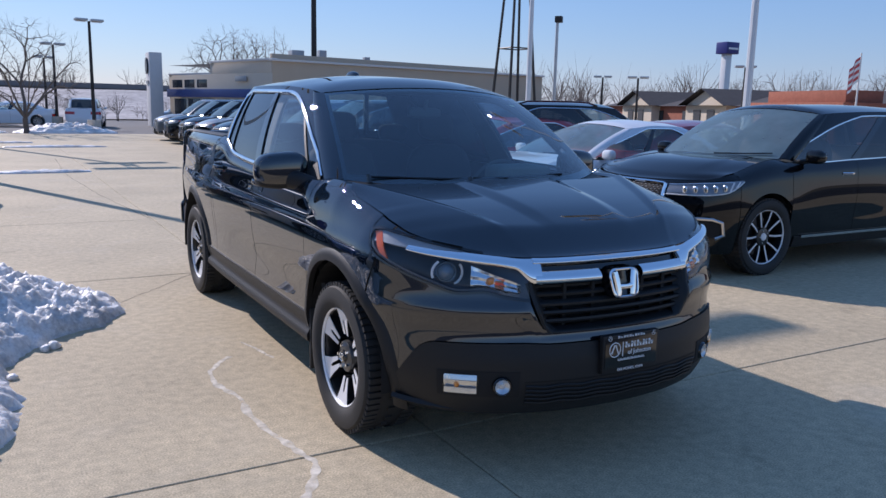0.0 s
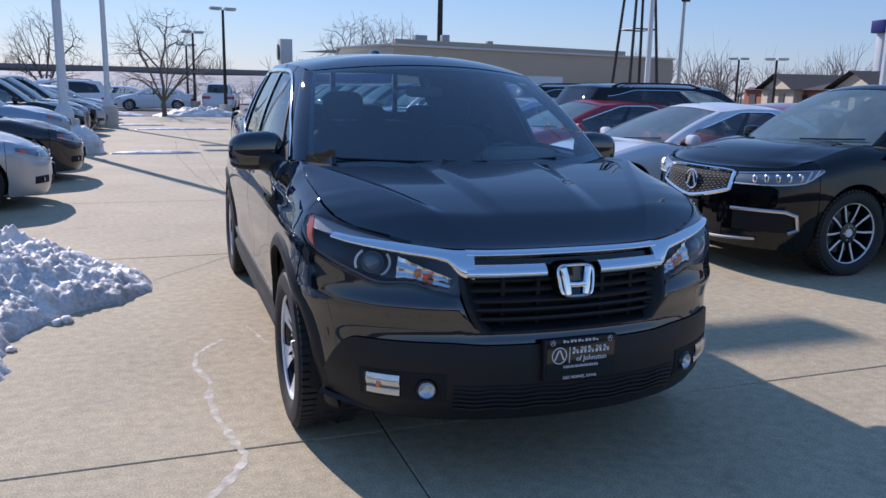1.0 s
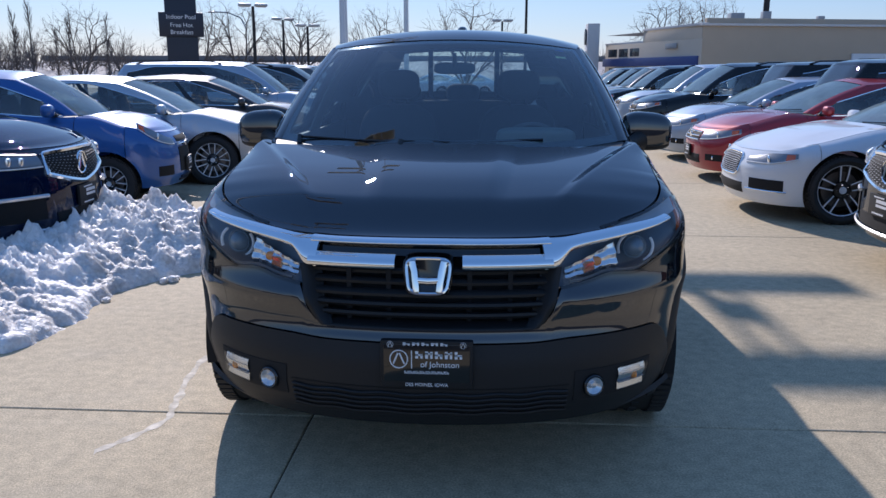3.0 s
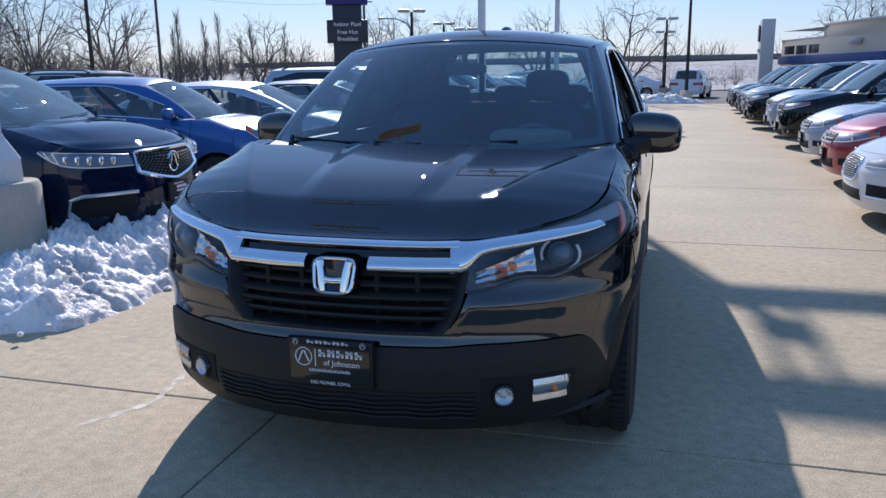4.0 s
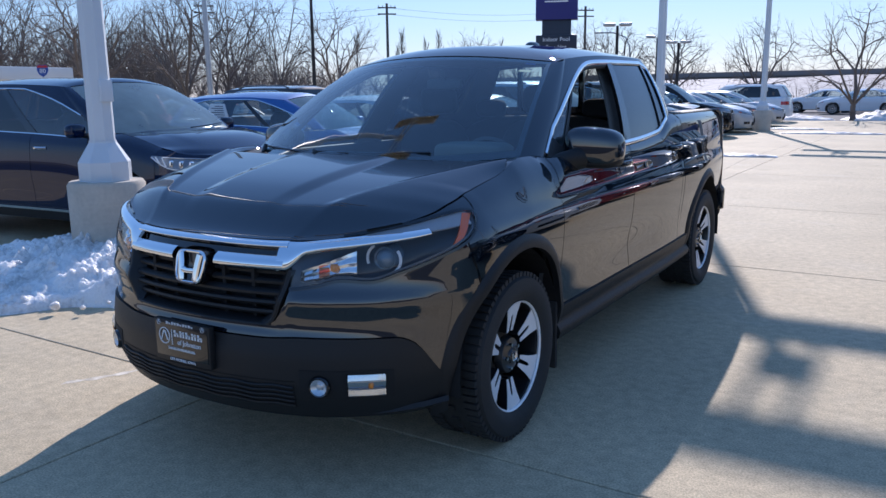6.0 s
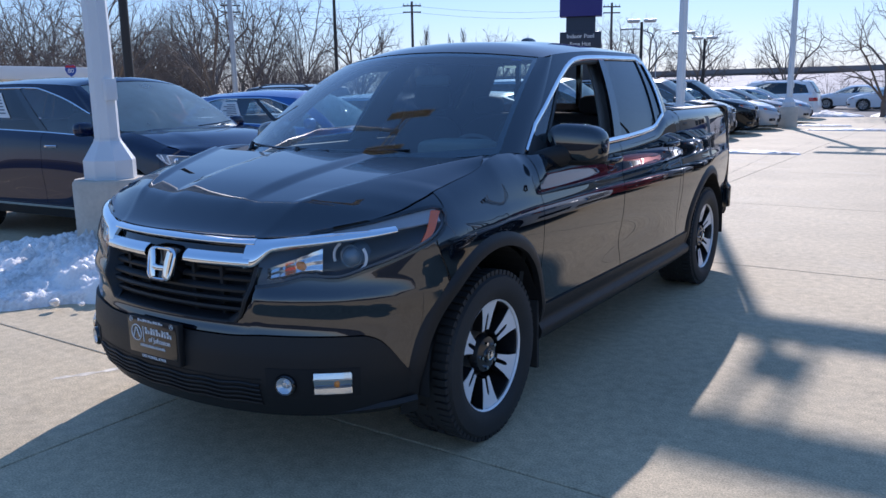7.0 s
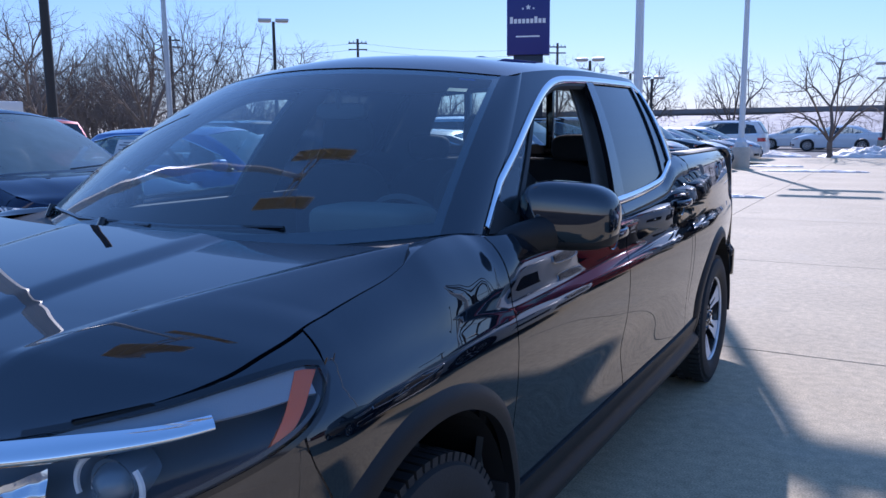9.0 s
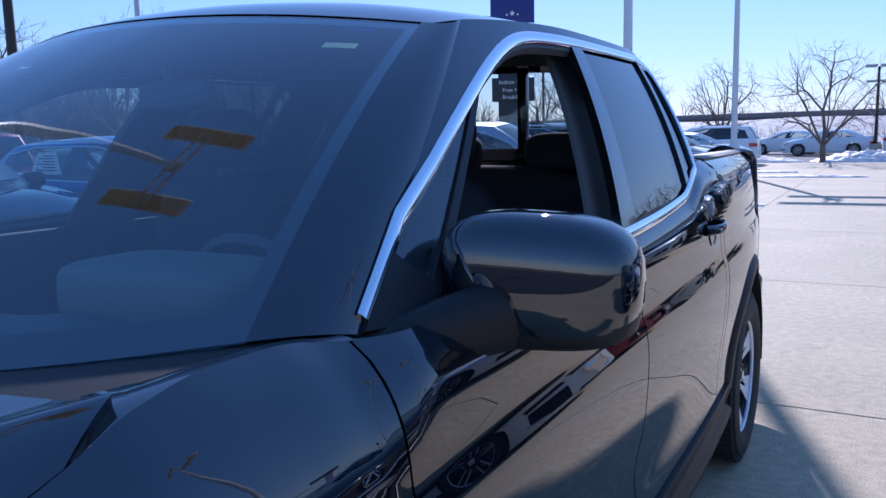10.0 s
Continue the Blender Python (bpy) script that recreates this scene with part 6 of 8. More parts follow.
def build_car(name, label, paint_m, kind, length, half, height, axle, base_len, wheel_r, rim_r, hood_z, cowl, cowl_z, screen_top, belt, face, wheels="slim", spokes=5, wheel_face=None,
              roof_end=None, tail_base=None, deck_z=None, fine=1.0, rails=False, nose=0.62, cladding=False, glass_rear=None, trim=None, nose_n=2.3):
    """A car that faces -y, with its nose at y = 0. kind: sedan, or tall (hatch, wagon, SUV)."""
    t = thing(name, label, "car", "parked cars")
    N = lambda k: max(4, int(k * fine))
    b0, b1 = belt
    sill = 0.21 if kind == "sedan" else 0.27
    rear_z = deck_z if deck_z else b1 + 0.02
    y_door, y_b = cowl + 0.12, cowl + 0.12 + (tail_base - cowl) * (0.34 if kind == "sedan" else 0.29)
    y_c = axle + base_len - 0.28
    top = spline((0, hood_z), (nose * 0.5, hood_z + 0.02), (nose, lerp(hood_z, cowl_z, 0.42)), (cowl, cowl_z - 0.01), (cowl + 0.25, b0), (y_b, lerp(b0, b1, 0.4)), (y_c + 0.3, b1), (tail_base, rear_z - 0.005), (length, rear_z - 0.03))
    front = spline((0.12, 0.10), (sill + 0.02, 0.03), (0.34, 0.0), (0.52, 0.004), (hood_z - 0.10, 0.035), (hood_z, 0.12), (hood_z + 0.2, 0.3))
    rear = spline((0.12, 0.12), (0.3, 0.02), (0.55, 0.0), (0.7, 0.03), (1.0, 0.08), (1.4, 0.2))
    side = spline((0.12, 0.10), (sill, 0.055), (0.40, 0.022), (0.60, 0.004), (0.70, 0.0), (b0 - 0.12, 0.014), (b0, 0.035), (1.3, 0.06))
    roll = spline((0.0, 0.0), (nose * 0.7, 0.06), (nose, 0.10), (cowl, 0.12), (cowl + 0.3, 0.03), (y_c, 0.03), (tail_base, 0.10), (length, 0.08))
    rh = spline((0.0, 0.08), (nose, 0.15), (cowl, 0.18), (cowl + 0.3, 0.06), (y_c, 0.06), (tail_base, 0.14), (length, 0.10))
    ya, yr = axle, axle + base_len
    R = wheel_r + 0.045
    S = Shape(length, half, nose, 0.45, front, rear, side, top, roll, rh, n=nose_n, bulges=((ya, 0.62, 0.5, 0.18, 0.02), (yr, 0.66, 0.55, 0.2, 0.025), ((ya + yr) / 2, 0.55, 0.7, 0.12, -0.012)))
    body = S.body
    hole_f, hole_r = (ya, wheel_r + 0.01, R), (yr, wheel_r + 0.01, R)
    low = 0.17 if kind == "sedan" else 0.24
    trim = trim or CHROME
    heart = (0, length / 2, 0.6)
    part("front_bumper", patch(lambda s, k: body(s, lerp(low, top(abs(s)) - 0.004, k)) if s >= 0 else mirrored(body)(-s, lerp(low, top(-s) - 0.004, k)), -nose * 0.98, nose * 0.98, 0, 1, N(56), N(18), rim=0.015, holes=(hole_f,), heart=heart), paint_m, t)
    doors = {}
    for sgn in (1, -1):
        fn = body if sgn > 0 else mirrored(body)
        sheet = lambda s, k: fn(s, lerp(sill, top(s), k))
        part("front_fender", patch(sheet, nose * 0.985, y_door - 0.004, 0, 1, N(26), N(26), rim=0.012, holes=(hole_f,), heart=heart), paint_m, t)
        doors[sgn, 0] = part("front_door", patch(sheet, y_door + 0.002, y_b - 0.003, 0, 1, N(20), N(18), rim=0.014, heart=heart), paint_m, t)
        doors[sgn, 1] = part("rear_door", patch(sheet, y_b + 0.003, y_c, 0, 1, N(20), N(18), rim=0.014, holes=(hole_r,), heart=heart), paint_m, t)
        part("rear_quarter", patch(sheet, y_c + 0.005, length - 0.30, 0, 1, N(34), N(26), rim=0.012, holes=(hole_r,), heart=heart), paint_m, t)
        if cladding:
            part("sill_trim", patch(lambda s, z: fn(s, z, 0.012), ya + R, yr - R, sill - 0.02, sill + 0.09, 16, 4, rim=0.02, heart=heart), PLASTIC, t)
            part("sill_strip", patch(lambda s, z: fn(s, z, 0.02), ya + R + 0.1, yr - R - 0.1, sill + 0.075, sill + 0.10, 12, 2, rim=0.01, heart=heart), trim, t)
        for y, d in ((y_b - 0.16, doors[sgn, 0]), (y_c - 0.10, doors[sgn, 1])):
            z = top(y) - 0.13
            pts = [(sgn * (S.along(y + q, z)[0] + 0.028 * math.sin(math.pi * (q + 0.1) / 0.2)), y + q, z) for q in (-0.1, -0.07, -0.02, 0.03, 0.07, 0.1)]
            part("door_handle", tube(bmesh.new(), pts, 0.014, 6, flat=0.6, up=(1, 0, 0)), paint_m if not cladding else trim, d)
    part("rear_bumper", patch(lambda s, k: body(s, lerp(low + 0.03, top(s), k)) if s < length else mirrored(body)(2 * length - s, lerp(low + 0.03, top(2 * length - s), k)), length - 0.295, length + 0.295, 0, 1, N(30), N(14), rim=0.015, heart=heart), paint_m, t)

    def edge(s):
        return body(s, top(s))
    s0 = nose * 0.72

    def hood(a, b):
        e = edge(lerp(s0, cowl + 0.06, b))
        x0 = a * edge(s0)[0]
        w = abs(a)
        yf = edge(S.at_x(min(abs(x0) * 1.06, half)))[1] if abs(x0) > 0.02 else edge(0)[1]
        y = lerp(yf, lerp(cowl - 0.10, cowl + 0.06, w * w), b)
        y = lerp(y, e[1], w ** 6)
        z = lerp(lerp(hood_z + 0.004, cowl_z, b ** 0.85) + 0.045 * math.sin(math.pi * min(1, b * 1.1)) + 0.012 * smooth(0.75, 0.6, w) * smooth(0.1, 0.5, b), e[2] + 0.003, w ** 3)
        if b < 0.12:
            z = lerp(top(S.at_x(min(abs(x0), half))) + 0.003, z, smooth(0, 0.12, b) ** 0.6)
        return (a * (e[0] - 0.003), y, z)
    part("hood", patch(hood, -1, 1, 0, 1, N(36), N(28), rim=0.015, heart=(0, cowl / 2, 0.1)), paint_m, t)

    # glasshouse
    xs = edge(cowl + 0.10)[0]
    xb = edge(y_b)[0] - 0.01
    xt = half - 0.27 if kind == "tall" else half - 0.30
    zr = height - 0.075
    roof_y0, roof_y1 = screen_top + 0.25, roof_end - 0.25
    bm_, bc = (0, cowl - 0.06, cowl_z - 0.02), (xs - 0.01, cowl + 0.12, cowl_z)
    tm, tc = (0, screen_top, zr + 0.01), (xt - 0.02, screen_top + 0.10, zr - 0.045)
    rb = edge(tail_base - 0.12)[0] - 0.02
    base_side = [(0.9, bc[0] - 0.03, bc[1] - 0.1, bc[2]), (1.0, *bc), (1.1, lerp(bc[0], xb, 0.6), cowl + 0.33, b0 + 0.002), (1.4, xb, y_b, top(y_b) + 0.002), (1.8, edge(y_c + 0.2)[0] - 0.01, lerp(y_b, tail_base, 0.72), b1 + 0.002), (2.0, rb, tail_base - 0.14, rear_z), (2.1, rb * 0.88, tail_base - 0.03, rear_z), (2.6, rb * 0.4, tail_base, rear_z), (3.0, 0.0, tail_base, rear_z)]
    roof_side = [(0.9, tc[0] - 0.03, tc[1] - 0.1, tc[2]), (1.0, *tc), (1.1, xt, screen_top + 0.24, zr - 0.03), (1.4, xt + 0.01, lerp(screen_top, roof_end, 0.45), zr), (1.8, xt - 0.01, lerp(screen_top, roof_end, 0.8), zr - 0.008), (2.0, xt - 0.05, roof_end - 0.10, zr - 0.02), (2.1, xt - 0.12, roof_end - 0.03, zr - 0.016), (2.6, xt * 0.4, roof_end, zr), (3.0, 0.0, roof_end, zr)]
    screen, cab = screen_and_side(bm_, bc, tm, tc, base_side, roof_side, [(roof_y0, height - 0.02), (lerp(roof_y0, roof_y1, 0.45), height), (roof_y1, height - 0.03)], 0.022)
    hh = (0, (cowl + tail_base) / 2, b0)
    full = lambda f, g: (lambda u, v: f(u, v) if u >= 0 else mirrored(f)(-u, v))
    ws = part("windscreen", patch(full(screen.at, 0), -0.95, 0.95, 0.0, 0.98, N(30), N(12), heart=hh), DUSTY_SHEEN_SCREEN, t, "reflecting windscreen with dust and painted sky sheen")
    ws.visible_shadow = False
    sr = patch(full(lambda u, v: screen.at(u, v, -0.004), 0), -0.97, 0.97, -0.02, 0.05, N(24), 2, heart=hh)
    part("wiper", tube(bmesh.new(), [screen.at(0.1, 0.03, 0.02), screen.at(0.5, 0.045, 0.02), screen.at(0.85, 0.06, 0.02)], 0.008, 5), GLOSS_BLACK, ws)
    part("screen_base", sr, GLOSS_BLACK, ws)
    part("roof", patch(full(lambda u, v: cab.roof(u, v) if u > 1 else screen.roof(u, v), 0), -3.0, 3.0, 0, 1, N(72), N(10), heart=hh), paint_m, t)
    uA, uD = 1.06, 1.86 if kind == "sedan" else 1.93
    uB = 1.40
    tt = lambda u: 0.90 * min(1.0, (max(0.0, (u - uA) / 0.25 + 0.12)) ** 0.4) * (1 - (0.5 if kind == "sedan" else 0.22) * smooth(uD - 0.22, uD, u))
    rear_g = glass_rear or (PRIVACY if kind == "tall" else CLEAR)
    for sgn in (1, -1):
        ato = lambda o: (lambda u, v: cab.at(u, v, o)) if sgn > 0 else mirrored(lambda u, v: cab.at(u, v, o))
        ap = patch(pillar(screen, cab, 0.945, uA, sgn), 0, 1, 0, 1, 6, N(12), rim=0.01, heart=hh)
        part("a_pillar", ap, paint_m, t)
        part("roof_rail", patch(ato(0), uA, uD, tt, 1.0, N(30), 3, rim=0.01, heart=hh), paint_m, t)
        part("c_pillar", patch(ato(0), uD, 2.12, 0, 1, N(14), N(8), rim=0.01, heart=hh), paint_m, t)
        part("b_pillar", patch(ato(0.002), uB - 0.02, uB + 0.02, 0, tt, 3, N(8), rim=0.01, heart=hh), GLOSS_BLACK, t)
        for a, b, g in ((uA, uB - 0.02, CLEAR), (uB + 0.02, uD, rear_g)):
            w = part("side_window", patch(ato(-0.005), a, b, 0, tt, N(14), N(7), heart=hh), g, t)
            w.visible_shadow = False
        rim_pts = [ato(0.003)(lerp(uA, uD, k / 24), tt(lerp(uA, uD, k / 24))) for k in range(25)]
        belt_pts = [ato(0.003)(lerp(uA, uD, k / 16), 0.0) for k in range(17)]
        wt = tube(bmesh.new(), rim_pts, 0.009, 5)
        tube(wt, belt_pts, 0.009, 5)
        part("window_trim", wt, trim, t)
        mb = bmesh.new()
        mx, my, mz = edge(y_door + 0.2)[0] + 0.06, y_door + 0.22, b0 + 0.075
        blob(mb, sgn * (mx + 0.06), my, mz, 0.10, 0.06, 0.068, 3, N(18), N(10))
        mo = part("door_mirror", mb, paint_m, t)
        part("mirror_arm", tube(bmesh.new(), [(sgn * (mx - 0.12), my - 0.03, mz - 0.06), (sgn * (mx + 0.02), my, mz - 0.04)], 0.025, 6), PLASTIC, mo)
        if rails:
            pts = [cab.roof(lerp(1.2, 1.9, k / 10), 0.10, 0.045 if 0 < k < 10 else 0.0) for k in range(11)]
            part("roof_bar", tube(bmesh.new(), [(sgn * p[0], p[1], p[2]) for p in pts], 0.016, 6), GLOSS_BLACK, t)
    bw = part("rear_window", patch(lambda u, v: cab.at(u, v) if u <= 3 else mirrored(cab.at)(6 - u, v), 2.1, 3.9, 0.08, 0.93, N(20), N(6), heart=hh), rear_g, t)
    bw.visible_shadow = False
    part("rear_frame", patch(lambda u, v: cab.at(u, v, 0.002) if u <= 3 else mirrored(lambda p, q: cab.at(p, q, 0.002))(6 - u, v), 2.1, 3.9, 0.92, 1.0, N(20), 2, rim=0.01, heart=hh), paint_m, t)
    # deck or tailgate ledge
    deck = patch(lambda a, b: (a * lerp(rb, edge(length - 0.32)[0], b), lerp(tail_base - 0.03, edge(lerp(length - 0.32, length, 1 - abs(a)))[1], b), lerp(rear_z, top(length - 0.1), b) + 0.02 * math.sin(math.pi * b) * (1 - a * a)), -1, 1, 0, 1, N(18), N(8), rim=0.01, heart=(0, length - 0.3, 0.2))
    part("boot_lid" if kind == "sedan" else "tailgate_ledge", deck, paint_m, t)
    for sgn in (1, -1):
        fn = body if sgn > 0 else mirrored(body)
        tl0 = 0.62 if kind == "sedan" else 0.78
        part("tail_lamp", patch(lambda s, z: fn(s, z, 0.008), length - 0.42, length - 0.10, tl0, min(tl0 + 0.16, rear_z - 0.06), 10, 4, rim=0.012, heart=heart), RED_LENS, t)
    # inside
    part("dashboard", solid(-xs + 0.12, xs - 0.12, cowl + 0.1, cowl + 0.55, cowl_z - 0.22, cowl_z - 0.03, bevel=0.06), DASH, t)
    for x in (-0.37, 0.37):
        sb = bmesh.new()
        blob(sb, x, y_b + 0.02, b0 - 0.12, 0.23, 0.09, 0.36, 3.4, 14, 8)
        q = part("seat", sb, CLOTH, t)
        hb = bmesh.new()
        blob(hb, x, y_b + 0.07, b0 + 0.30, 0.12, 0.05, 0.08, 3, 12, 8)
        part("headrest", hb, CLOTH, q)
    part("rear_seat", solid(-half + 0.25, half - 0.25, y_c - 0.1, y_c + 0.08, 0.5, b1 + 0.06, bevel=0.05), CLOTH, t)
    part("floor_pan", solid(-half + 0.30, half - 0.30, 0.35, length - 0.35, low, 0.48, bevel=0.03), DARK, t)
    part("cabin_floor", solid(-half + 0.10, half - 0.10, ya + R + 0.02, yr - R - 0.02, low, 0.40), DARK, t)
    for sgn in (1, -1):
        for y in (ya, yr):
            lin = bmesh.new()
            for k in range(16):
                a, b = radians(lerp(-6, 186, k / 16)), radians(lerp(-6, 186, (k + 1) / 16))
                lin.faces.new([lin.verts.new((sgn * x, y + (R - 0.002) * math.cos(q), wheel_r + 0.01 + (R - 0.002) * math.sin(q))) for x, q in ((half - 0.04, a), (half - 0.04, b), (half - 0.36, b), (half - 0.36, a))])
            part("wheel_house", lin, DARK, t)
    # wheels
    n = 40 if fine >= 1 else 20
    rim = wheel(t, half - 0.025, ya, wheel_r, rim_r, 0.215, wheels, False, spokes, wheel_face, n=n)
    for x, y, f in ((half - 0.025, yr, False), (0.025 - half, ya, True), (0.025 - half, yr, True)):
        same_wheel(rim, t, x, y, wheel_r, f)
    face(t, S, top)
    CABINS[name + label] = cab
    return t


def lamp_pair(t, S, s0, s1, lo, hi, drl=0, marker=True, n=24):
    """Two swept headlamps between a low and a high edge line."""
    lo, hi = spline(*lo), spline(*hi)
    for sgn in (1, -1):
        F = (lambda f: f) if sgn > 0 else mirrored
        hl = part("headlight", patch(F(lambda s, k: S.body(s, lerp(lo(s), hi(s), k), 0.014)), s0, s1, 0, 1, n, 8, rim=0.012), LENS, t, "clear swept headlamp")
        hl.visible_shadow = False
        part("lamp_bowl", patch(F(lambda s, k: S.body(s, lerp(lo(s), hi(s), k), 0.004)), s0, s1, 0, 1, n, 8), LAMP_SILVER, hl)
        edge_pts = [F(lambda s, z: S.body(s, z, 0.010))(lerp(s0, s1, k / 12), lo(lerp(s0, s1, k / 12)) + 0.006) for k in range(13)]
        part("lamp_strip", tube(bmesh.new(), edge_pts, 0.006, 5), WHITE, hl)
        if drl:
            for i in range(drl):
                k = s0 + (s1 - s0) * (0.14 + 0.62 * (i + 0.5) / drl)
                c = Vector(F(lambda s, z: S.body(s, z, 0.009))(k, lerp(lo(k), hi(k), 0.48)))
                b = bmesh.new()
                blob(b, c.x, c.y, c.z, 0.026, 0.014, (hi(k) - lo(k)) * 0.30, 4, 12, 8)
                part("lamp_element", b, LAMP_BRIGHT, hl, "clear jewelled element")
            for i in range(2):
                k0, k1 = lerp(s0, s1, 0.77 + 0.09 * i), lerp(s0, s1, 0.84 + 0.09 * i)
                on = F(lambda s, z: S.body(s, z, 0.010))
                part("light_guide", tube(bmesh.new(), [on(k0, lo(k0) + 0.012), on(k1, hi(k1) - 0.010)], 0.008, 6), WHITE, hl)
            top_pts = [F(lambda s, z: S.body(s, z, 0.010))(lerp(s0, s1, k / 12), hi(lerp(s0, s1, k / 12)) - 0.006) for k in range(11)]
            part("lamp_strip", tube(bmesh.new(), top_pts, 0.005, 5), LAMP_BRIGHT, hl)
        else:
            k = lerp(s0, s1, 0.45)
            c = Vector(F(lambda s, z: S.body(s, z, 0.006))(k, lerp(lo(k), hi(k), 0.45)))
            b = bmesh.new()
            blob(b, c.x, c.y, c.z, 0.045, 0.012, 0.045, 2, 16, 10)
            part("lamp_element", b, REFLECTOR, hl)
        if marker:
            part("side_marker", patch(F(lambda s, k: S.body(s, lerp(lo(s) + 0.008, hi(s) - 0.008, k), 0.0135)), lerp(s0, s1, 0.80), lerp(s0, s1, 0.95), 0, 1, 5, 4), RED_AMBER, hl)


def plate_on(t, S, z, y_off=0.02):
    y = S.body(0, z)[1] - y_off
    p = part("plate_frame", solid(-0.157, 0.157, y - 0.012, y + 0.012, z - 0.082, z + 0.082, bevel=0.004), PLASTIC, t, "black dealer plate with white print")
    b = bmesh.new()
    for z0, z1, x0, x1 in ((0.02, 0.045, -0.04, 0.125), (-0.012, 0.008, -0.04, 0.125), (0.058, 0.068, -0.08, 0.08), (-0.068, -0.056, -0.09, 0.09)):
        for i in range(6):
            w = (x1 - x0) / 6
            box(b, x0 + w * i, x0 + w * (i + 0.78), y - 0.015, y - 0.012, z + z0, z + z1)
    tagged(part("print", b, WHITE, p), kind="stuff")


def mesh_dots(S, s1, lo, hi, off, nx, nz, r=0.011):
    """A grille field of small studs, as one part."""
    b = bmesh.new()
    for i in range(nx):
        for j in range(nz):
            k = (i + (0.5 if j % 2 else 0.0)) / nx * 2 - 1
            z = lerp(lo(abs(k)), hi(abs(k)), (j + 0.5) / nz)
            p = Vector(S.body(k * s1, z, off))
            blob(b, p.x, p.y, p.z, r * 1.7, 0.006, r * 0.55, 2, 6, 4)
    return b


def emblem_on(t, c, r, m=None):
    b = bmesh.new()
    tube(b, [(c[0] + r * math.cos(k * math.tau / 28), c[1] - 0.004, c[2] + r * 1.08 * math.sin(k * math.tau / 28)) for k in range(28)], r * 0.10, 6, closed=True)
    for q in (-1, 1):
        tube(b, [(c[0] + q * r * 0.62, c[1] - 0.004, c[2] - r * 0.6), (c[0] + q * r * 0.14, c[1] - 0.004, c[2] + r * 0.85)], r * 0.13, 6)
    part("emblem", b, m or CHROME, t, "round chrome badge")


def face_crossover(t, S, top):
    """Five-sided diamond-mesh grille in a bright frame, slim jewelled lamps, bright bumper blades."""
    lo = lambda k: lerp(0.632, 0.734, k ** 1.15)
    hi = spline((0.0, 0.889), (0.6, 0.889), (1.0, 0.882))
    s1 = S.at_x(0.46)
    g = part("grille", patch(lambda k, v: S.body(k * s1, lerp(lo(abs(k)), hi(abs(k)), v), 0.004), -1, 1, 0, 1, 32, 10), DARK, t, "black diamond-mesh grille in bright frame")
    tagged(part("grille_mesh", mesh_dots(S, s1 * 0.93, lambda k: lo(k) + 0.015, lambda k: hi(k) - 0.012, 0.007, 17, 8, 0.006), GREY_METAL, g), kind="stuff")
    ring = [S.body(lerp(-1, 1, k / 30) * s1, hi(abs(lerp(-1, 1, k / 30))), 0.012) for k in range(31)] + [S.body(lerp(1, -1, k / 30) * s1, lo(abs(lerp(1, -1, k / 30))), 0.012) for k in range(31)]
    part("grille_frame", tube(bmesh.new(), ring, 0.019, 6, closed=True), CHROME, g)
    y = S.body(0, 0.779)[1]
    emblem_on(g, (0, y - 0.018, 0.779), 0.08)
    tip = S.at_x(0.95) + 0.09
    lamp_pair(t, S, S.at_x(0.50), tip, ((0.0, 0.778), (S.at_x(0.5), 0.788), (S.at_x(0.8), 0.795), (S.at_x(0.93), 0.818), (tip, 0.925)), ((0.0, 0.873), (S.at_x(0.5), 0.888), (S.at_x(0.8), 0.914), (S.at_x(0.93), 0.930), (tip, 0.944)), drl=5, marker=False)
    part("lower_grille", patch(lambda s, z: S.body(s, z, 0.006), -S.at_x(0.42), S.at_x(0.42), 0.335, 0.43, 24, 4, rim=0.01), DARK, t)
    for sgn in (1, -1):
        F = (lambda f: f) if sgn > 0 else mirrored
        part("fog_recess", patch(F(lambda s, z: S.body(s, z, 0.005)), S.at_x(0.52), S.at_x(0.93), 0.40, 0.56, 16, 6, rim=0.01), DARK, t)
        pts = [F(lambda s, z: S.body(s, z, 0.014))(S.at_x(x), z) for x, z in ((0.50, 0.575), (0.70, 0.58), (0.88, 0.578), (0.925, 0.55), (0.935, 0.43), (0.90, 0.395))]
        part("bumper_blade", tube(bmesh.new(), pts, 0.016, 6), SATIN, t, "bright satin bumper blade")
    pts = [S.body(S.at_x(abs(x)) * (1 if x >= 0 else -1), 0.30 + 0.03 * (abs(x) / 0.7) ** 3, 0.02) for x in [-0.72 + 0.09 * k for k in range(17)]]
    part("skid_strip", tube(bmesh.new(), pts, 0.014, 6), SATIN, t)
    plate_on(t, S, 0.52)


